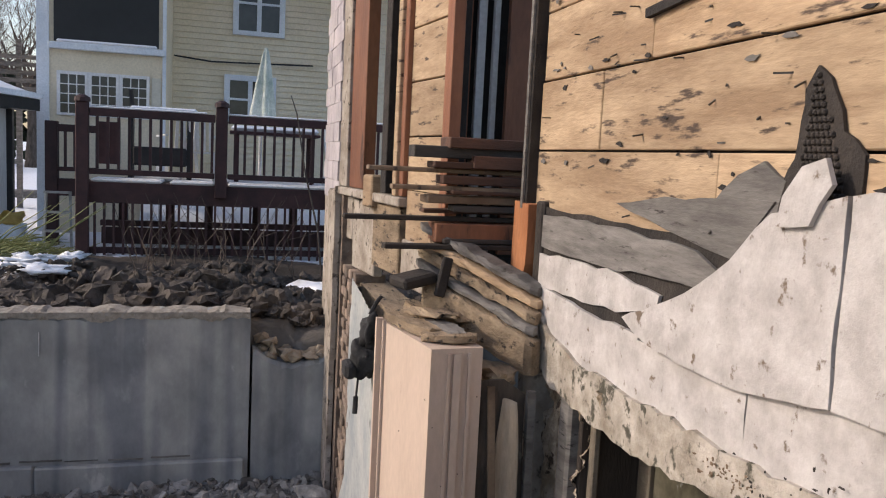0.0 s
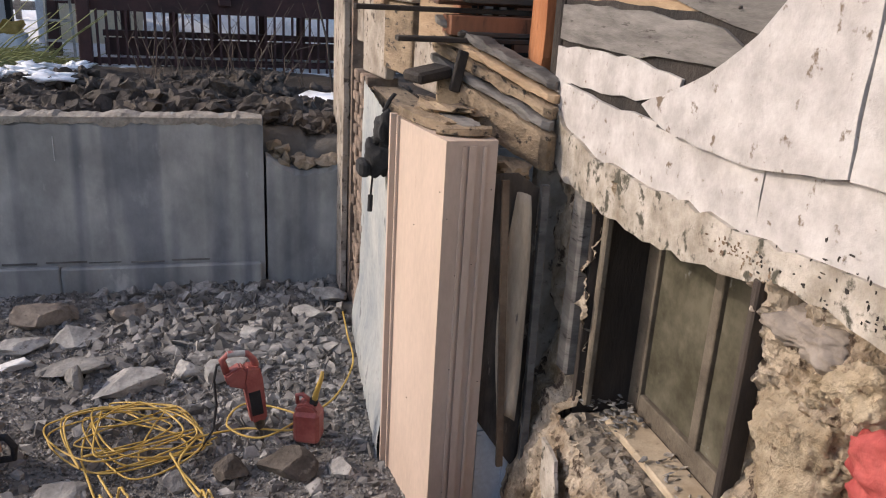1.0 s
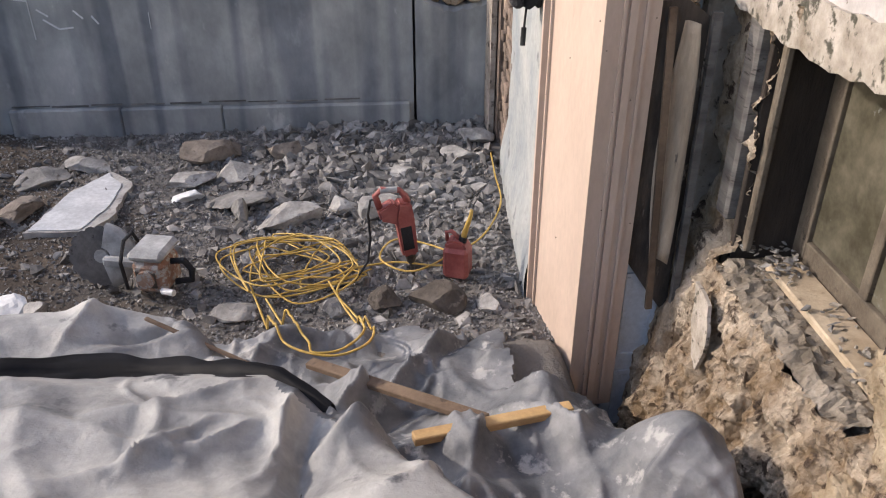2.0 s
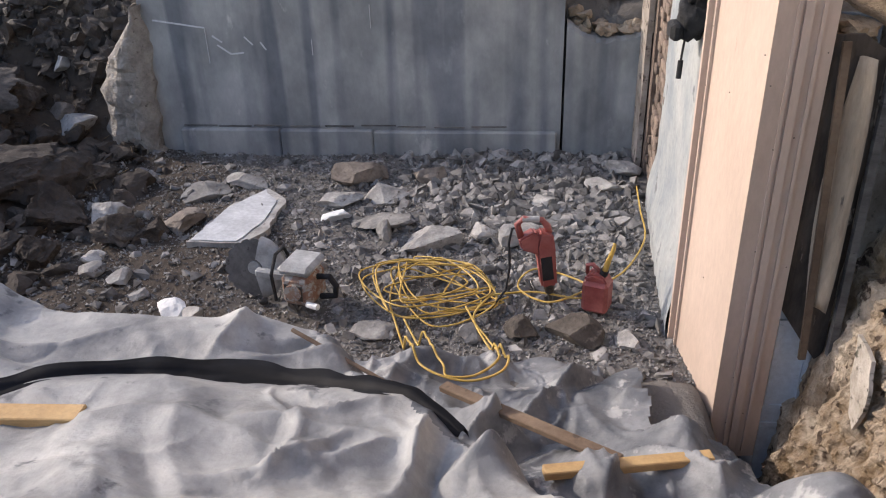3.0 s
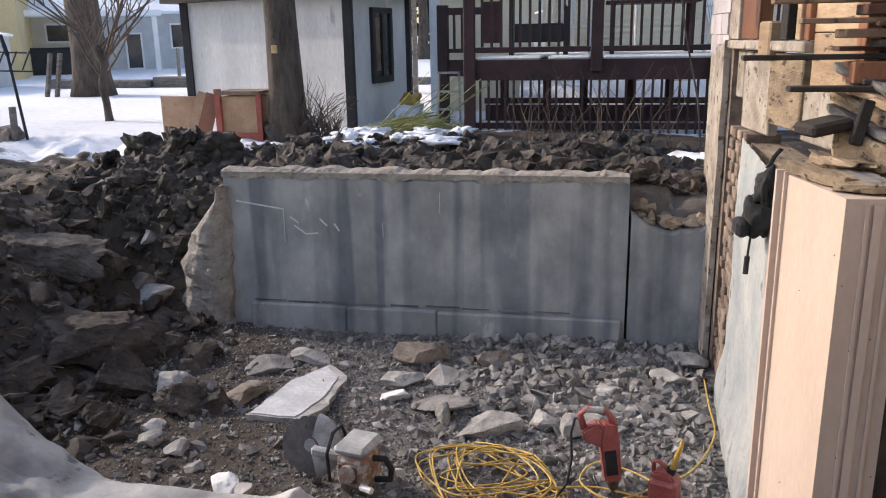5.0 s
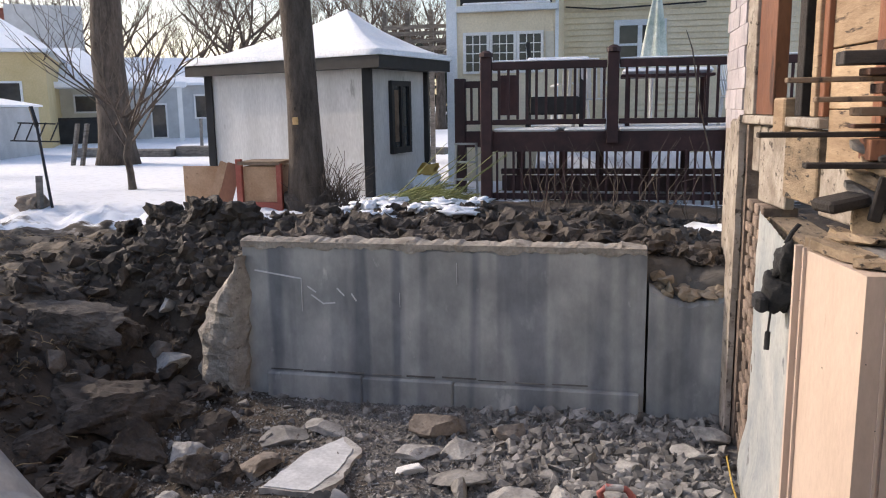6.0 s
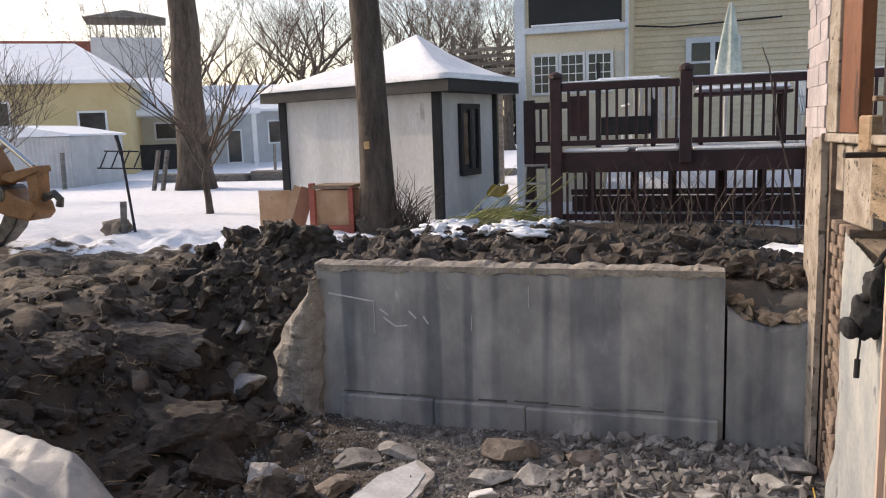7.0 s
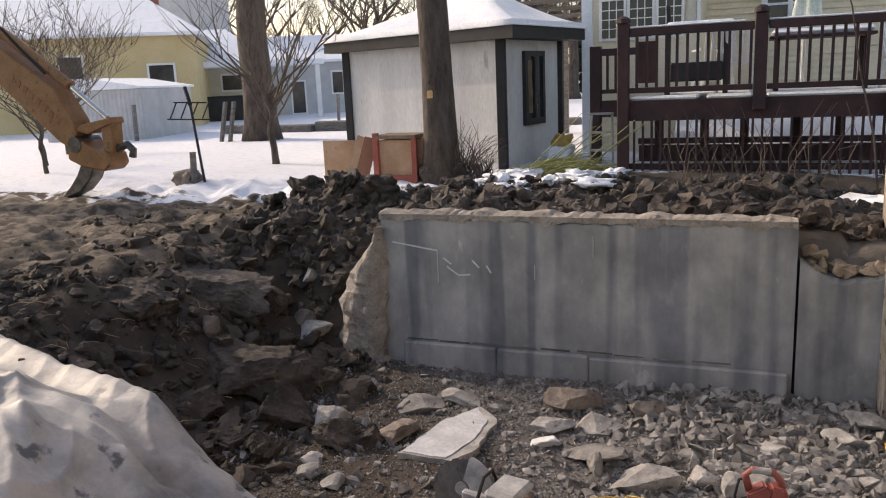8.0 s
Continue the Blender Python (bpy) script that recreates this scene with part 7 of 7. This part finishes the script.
far_house("yellow_house", "mustard yellow house with a snowy roof", -19.8, 27.0, 13, 8, 4.5, 6.4, M_YELLOWHOUSE, M_SNOW, ((-5.0, -4.2, 3.0, 3.8), (-1.8, -0.9, 2.55, 3.4)))
c = thing("roof_annex", "red-brown roof storey behind the yellow house", "house", at=(-32.0, 40, 0), rz=36)
part("annex_body", B(-7, 0, 0, 3, 1, 8.0, bevel=0.02), M_REDROOF, c)
far_house("cream_bungalow", "cream bungalow with a porch and snowy roof", -20.6, 33, 9, 7, 3.45, 5.3, M_CREAM, M_SNOW, ((-2.0, -1.0, 2.35, 3.0),))
p = thing("porch_canopy", "snowy porch roof on white posts", "porch", at=(-18.0, 33.6, 0), rz=33)
part("canopy", B(-7.5, 0, -1.6, 0.2, 3.3, 3.55, bevel=0.04), M_SNOW, p)
for x in (-5.6, -0.3):
    part("post", B(x - 0.1, x + 0.1, -1.5, -1.3, 0.95, 3.3), M_WHITEPAINT, p)
part("porch_clutter", B(-5.2, -3.0, -1.2, -0.3, 0.95, 2.1, bevel=0.1), M_BLACKTRIM, p, "dark covered things under the porch")
far_house("grey_house", "pale grey house with a snowy roof", -16.5, 38.0, 8, 7, 3.5, 5.0, M_GREYSIDING, M_SNOW, ((-3.0, -2.5, 2.0, 3.0), (-5.0, -4.4, 1.1, 2.6)))
tw = thing("roof_tower", "grey tower with a railed roof in the distance", "tower", at=(-27.3, 40, 0), rz=36)
part("tower_body", B(-3.7, 0, 0, 3, 1, 7.9), M_GREYSIDING, tw)
part("tower_roof", PRISM([(-4.0, 8.95), (0.3, 8.95), (-1.85, 9.35)], 'y', -0.2, 3.2), M_GREYWOOD, tw)
for i in range(12):
    x = -3.65 + 3.6 * i / 11
    part("tower_bar", B(x - 0.03, x + 0.03, 0, 0.06, 7.9, 8.95), M_GREYWOOD, tw)
gs = thing("metal_garage", "grey corrugated metal garage with snow on its roof", "garage", at=(-16.2, 19.6, 0), rz=14)
bm = bmesh.new()
n = 46
vs = [[bm.verts.new((-3.1 + 3.1 * i / n, 0.02 * (i % 2), z)) for i in range(n + 1)] for z in (0.95, 2.5)]
for i in range(n):
    bm.faces.new((vs[0][i], vs[0][i + 1], vs[1][i + 1], vs[1][i]))
part("front", bm, M_GREYSIDING, gs, "corrugated metal front")
part("body", B(-3.1, 0, 0.03, 3.4, 0.95, 2.5), M_GREYSIDING, gs)
part("roof", PRISM([(-3.2, 2.51), (0.1, 2.51), (0.1, 2.57), (-1.55, 2.86), (-3.2, 2.57)], 'y', -0.15, 3.5), M_SNOW, gs)
rs = random.Random(19)
for i in range(7):
    x, y = -14.8 + 1.6 * i + rs.uniform(-.2, .2), 21.3 + 0.15 * i
    tagged(new("stacked_timber", finish(B(x, x + 1.5, y, y + 0.5, 0.98, 1.16 + 0.16 * rs.random(), bevel=0.03), "stacked_timber", M_GREYWOOD)), "low stack of snowy grey timber in the yard", "timber", "timber stacks")
for i, (x, y) in enumerate(((-16.0, 19.0), (-13.2, 26), (-10.5, 30), (-12.5, 18.2), (-12.2, 18.15))):
    solo("fence_post", BAR((x, y, 0.95), (x + (0.25 if i > 2 else 0.03), y, 2.05), 0.12, 0.06), M_GREYWOOD, "grey weathered post in the snow", "post", "posts in the yard")
solo("fence_rail", BAR((-14, 29.5, 1.75), (-6, 30.5, 1.7), 0.08, 0.16), M_GREYWOOD, "grey fence rail across the yard", "fence")

# ---- small things in the yard ----
def excavator_arm():
    """Boom end, stick and bucket of a machine whose body stands out of view; the boom rests on its carrier there."""
    s = thing("excavator", "worn orange-yellow excavator arm with a bucket on the ground", "excavator")
    y = 8.9

    def P(u, v):
        """Drawing units of the arm's side view to metres."""
        return (-7.94 + (u - 130) * 0.0105 - (v - 250) * 0.0012, 1.77 - (v - 250) * 0.0075)

    def plate(points, half, name, m, label="", bevel=0.015):
        bm = PRISM([P(*p) for p in points], 'y', y - half, y + half)
        bmesh.ops.bevel(bm, geom=bm.edges[:], offset=bevel, segments=1, affect='EDGES')
        return part(name, bm, m, s, label)

    def at(u, v, dy=0.0):
        x, z = P(u, v)
        return (x, y + dy, z)
    stick = plate([(-260, -140), (0, 66), (108, 158), (140, 214), (145, 238), (134, 262), (116, 250), (0, 130), (-270, -70)], 0.15, "stick", M_EXCAV, "orange-yellow steel stick")
    plate([(-520, 120), (-270, -160), (-230, -110), (-450, 180)], 0.17, "boom", M_EXCAV)
    x0 = P(-520, 0)[0]
    part("carrier", B(x0 - 2.2, x0 + 0.6, y - 1.0, y + 1.0, 1.5, 3.2, bevel=0.1), M_EXCAV, s)
    part("track", B(x0 - 2.4, x0 + 0.8, y - 1.1, y - 0.6, 0.95, 1.5, bevel=0.15), M_STEEL, s)
    part("track", B(x0 - 2.4, x0 + 0.8, y + 0.6, y + 1.1, 0.95, 1.5, bevel=0.15), M_STEEL, s)
    part("cylinder", TUBE([at(-60, 5), at(18, 62), at(122, 154)], 0.075, 12), M_EXCAV, s)
    part("hose", TUBE([at(-60, -8, -.1), at(20, 50, -.1), at(48, 84, -.1), at(90, 130, -.1)], 0.02, 8), M_FABRIC, s, "black hydraulic hose")
    part("piston_rod", TUBE([at(122, 154), at(182, 212)], 0.035, 10), M_CHROME, s, "bright piston rod")
    plate([(140, 232), (148, 222), (196, 210), (199, 220), (160, 238)], 0.12, "linkage", M_EXCAV, bevel=0.008)
    plate([(178, 218), (196, 216), (200, 262), (196, 280), (186, 272)], 0.10, "linkage", M_EXCAV, bevel=0.008)
    part("pin", TUBE([at(146, 256, -.2), at(146, 256, .2)], 0.11, 14), M_STEEL, s)
    plate([(132, 256), (150, 246), (172, 262), (196, 270), (203, 290), (194, 303), (160, 296), (134, 282)], 0.19, "coupler", M_EXCAV, bevel=0.025)
    part("coupler_hook", TUBE([at(198, 266), at(214, 258), at(223, 268), at(222, 280)], 0.05, 8), M_STEEL, s)
    plate([(150, 286), (170, 296), (164, 318), (148, 340), (126, 352), (112, 354), (130, 332), (142, 310)], 0.12, "ripper_tooth", M_STEEL, "curved steel tooth in the ground")
    for i in range(8):
        f = i / 7
        u, v = 36 + 76 * f, 140 + 78 * f - 8
        a, b = at(u, v, -.154), at(u + 6, v + 5, -.154)
        part("lettering_bar", BAR(a, b, 0.004, 0.10), mat("faded_lettering", (0.22, 0.09, 0.03), (0.27, 0.12, 0.05), None, 9, 50, .7, 0) if i == 0 else bpy.data.materials["faded_lettering"], s)


excavator_arm()

# leaning rack of iron and a boulder in the snow
r = thing("iron_rack", "bent dark iron frame standing in the snow", "frame")
part("upright", BAR((-6.75, 10.0, 0.95), (-7.35, 10.6, 2.15), 0.035, 0.035), M_BLACKTRIM, r)
part("head_bar", BAR((-7.35, 10.6, 2.15), (-7.5, 10.7, 2.42), 0.05, 0.04), M_BLACKTRIM, r)
for i in range(4):
    part("tine", BAR((-7.75 + 0.2 * i, 10.6, 1.95), (-7.6 + 0.2 * i, 10.6, 2.2), 0.015, 0.015), M_BLACKTRIM, r)
part("cross_bar", BAR((-7.8, 10.6, 1.95), (-7.0, 10.6, 1.93), 0.02, 0.02), M_BLACKTRIM, r)
part("cross_bar", BAR((-7.65, 10.6, 2.2), (-7.05, 10.6, 2.18), 0.02, 0.02), M_BLACKTRIM, r)
solo("stake", BAR((-6.95, 10.0, 0.95), (-6.92, 10.0, 1.5), 0.08, 0.05), M_GREYWOOD, "short grey stake in the snow", "post")
bm = lump(random.Random(6), 0.24, 0.2, 0.16, 0.3, 3)
bm.transform(Matrix.Translation((-7.15, 10.1, 1.10)))
solo("boulder", bm, M_BROWNROCK, "grey-brown boulder in the snow", "rock")

# boards and crate by the tree
solo("plywood_sheet", BAR((-5.35, 11.0, 1.28), (-4.72, 10.95, 1.28), 0.02, 0.56, bevel=0.003), M_PALLET, "raw plywood board leaning by the tree", "board")
solo("leaning_plank", BAR((-4.85, 10.75, 1.0), (-4.62, 10.85, 1.62), 0.14, 0.025, up=(0, 1, 0)), M_PALLET, "pinkish plank leaning by the tree", "board")
solo("leaning_plank", BAR((-4.62, 10.72, 1.0), (-4.48, 10.85, 1.60), 0.20, 0.025, up=(0, 1, 0)), M_REDWOOD, "red-brown plank leaning by the tree", "board")
cr = thing("wooden_crate", "wooden crate with a faded red frame", "crate")
part("crate_body", B(-4.25, -3.75, 10.62, 11.05, 1.06, 1.58), M_PALLET, cr)
for bx in ((-4.33, -4.25, 0.98, 1.68), (-3.75, -3.68, 0.98, 1.62)):
    part("crate_post", B(bx[0], bx[1], 10.56, 10.62, bx[2], bx[3]), M_REDCRATE, cr)
part("crate_rail", B(-4.25, -3.75, 10.57, 10.615, 0.99, 1.10), M_REDCRATE, cr)
part("crate_lid", B(-4.3, -3.7, 10.56, 11.08, 1.60, 1.65), M_OLDPLANK, cr)
solo("leaning_plank", BAR((-3.22, 10.62, 1.0), (-3.33, 10.78, 1.98), 0.12, 0.03, up=(0, 1, 0)), M_GREYWOOD, "grey weathered board leaning on the tree", "board")

# tangle of dead stems at the shed corner
rng = random.Random(31)
bm = bmesh.new()
for i in range(150):
    a, x, y = rng.uniform(0, 6.28), rng.uniform(-3.25, -2.7), rng.uniform(10.6, 11.0)
    h = rng.uniform(0.2, 0.95) * smooth01((x * -1 - 2.55) / 0.4)
    p = Vector((x, y, YARD))
    pts = [p]
    v = Vector((0.35 * math.cos(a), 0.3 * math.sin(a), 1))
    for k in range(4):
        v += Vector((rng.uniform(-.3, .3), rng.uniform(-.3, .3), rng.uniform(-.4, .1)))
        pts.append(pts[-1] + v.normalized() * h / 4)
    tube(bm, pts, [0.007, 0.006, 0.005, 0.004, 0.003], 3, cap=False)
solo("dead_brush", bm, M_TWIG, "tangle of dead stems at the tree's foot", "brush", kind="stuff")
# green cuttings
bm = bmesh.new()
for i in range(260):
    x, y = rng.gauss(-1.95, 0.33), rng.gauss(11.1, 0.35)
    a, ln = rng.uniform(-0.6, 0.9), rng.uniform(0.15, 0.5)
    z = YARD + 0.03 + 0.15 * rng.random() * smooth01((0.6 - abs(x + 1.95)) / .5)
    tube(bm, [(x, y, z), (x + ln * 0.5 * math.cos(a), y + 0.2 * math.sin(a), z + 0.05), (x + ln * math.cos(a), y + 0.35 * math.sin(a), z + rng.uniform(-.02, .12))], [0.008, 0.008, 0.003], 3, cap=False)
for i in range(9):
    x = -2.0 + rng.uniform(-.3, .6)
    tube(bm, [(x, 11.0, YARD + .05), (x + 0.3, 11.1, YARD + 0.35), (x + 0.75, 11.15, YARD + rng.uniform(.5, .85))], [0.009, 0.008, 0.004], 3, cap=False)
solo("green_cuttings", bm, M_GREEN, "heap of fresh green plant cuttings", "cuttings", kind="stuff")
bm = lump(rng, 0.16, 0.14, 0.13, 0.35, 3)
bm.transform(Matrix.Translation((-2.2, 12.9, 1.35)))
solo("yellow_sack", bm, M_YELLOWCORD, "crumpled yellow plastic sack", "sack", smooth=True)
bm = lump(rng, 0.28, 0.2, 0.16, 0.4, 3)
bm.transform(Matrix.Translation((-2.15, 12.6, 1.15)))
solo("plastic_sack", bm, M_TRIMBLUE, "crumpled pale plastic sack by the shed", "sack", smooth=True)
ch = thing("step_stool", "grey folding step stool beside the deck", "stool", at=(-1.42, 11.95, 1.03))
for x in (-0.17, 0.17):
    part("leg", BAR((x, -0.05, 0), (x * 0.85, 0.02, 0.78), 0.03, 0.03), M_GREYTOOL, ch)
for z in (0.25, 0.5, 0.76):
    part("step", B(-0.16, 0.16, -0.06, 0.06, z, z + 0.025), M_GREYTOOL, ch)
# thin climbing stem in front of the deck and weeds
bm = bmesh.new()
tube(bm, [(1.78, 9.6, 1.0), (1.72, 9.7, 1.6), (1.55, 9.7, 2.3), (1.45, 9.7, 2.9), (1.38, 9.7, 3.1)], [0.014, 0.012, 0.01, 0.008, 0.004], 5)
for i in range(46):
    x, y = rng.uniform(-0.3, 1.5), rng.uniform(9.4, 10.6)
    tube(bm, [(x, y, YARD), (x + rng.uniform(-.2, .2), y, YARD + rng.uniform(.15, .5)), (x + rng.uniform(-.5, .5), y, YARD + rng.uniform(.2, .95))], [0.006, 0.005, 0.002], 3, cap=False)
solo("dry_weeds", bm, M_TWIG, "dry weed stems in front of the deck", "weeds", kind="stuff")
# snow left on the heap behind the wall and by the house
patches = [(1.45, 8.6, 0.42, 0.35), (1.75, 8.1, 0.25, 0.4)] + [(rng.uniform(-3.0, -0.9), rng.uniform(8.7, 10.6), rng.uniform(0.05, 0.20), rng.uniform(0.06, 0.20)) for _ in range(40)]
for (x, y, sx, sy) in patches:
    bm = lump(rng, sx, sy, 0.04 + 0.05 * min(sx, sy), 0.9, 3)
    bm.transform(Matrix.Translation((x, y, rough_land(x, y) + 0.05)))
    solo("snow_patch", bm, M_SNOW, "patch of old snow on the soil heap", "snow", "snow patches", smooth=True)
# stalks and dry grass on the bank
bm = bmesh.new()
for i in range(420):
    x, y = rng.uniform(-6, -2.4), rng.uniform(3.8, 8.2)
    a = rng.uniform(0, 6.28)
    z = rough_land(x, y) + 0.03
    ln = rng.uniform(0.05, 0.22)
    tube(bm, [(x, y, z), (x + ln * .5 * math.cos(a), y + ln * .5 * math.sin(a), z + 0.03), (x + ln * math.cos(a), y + ln * math.sin(a), z + rng.uniform(-.01, .03))], 0.0035, 3, cap=False)
solo("straw", bm, M_DRY, "scattered straw and roots on the earth", "straw", kind="stuff")
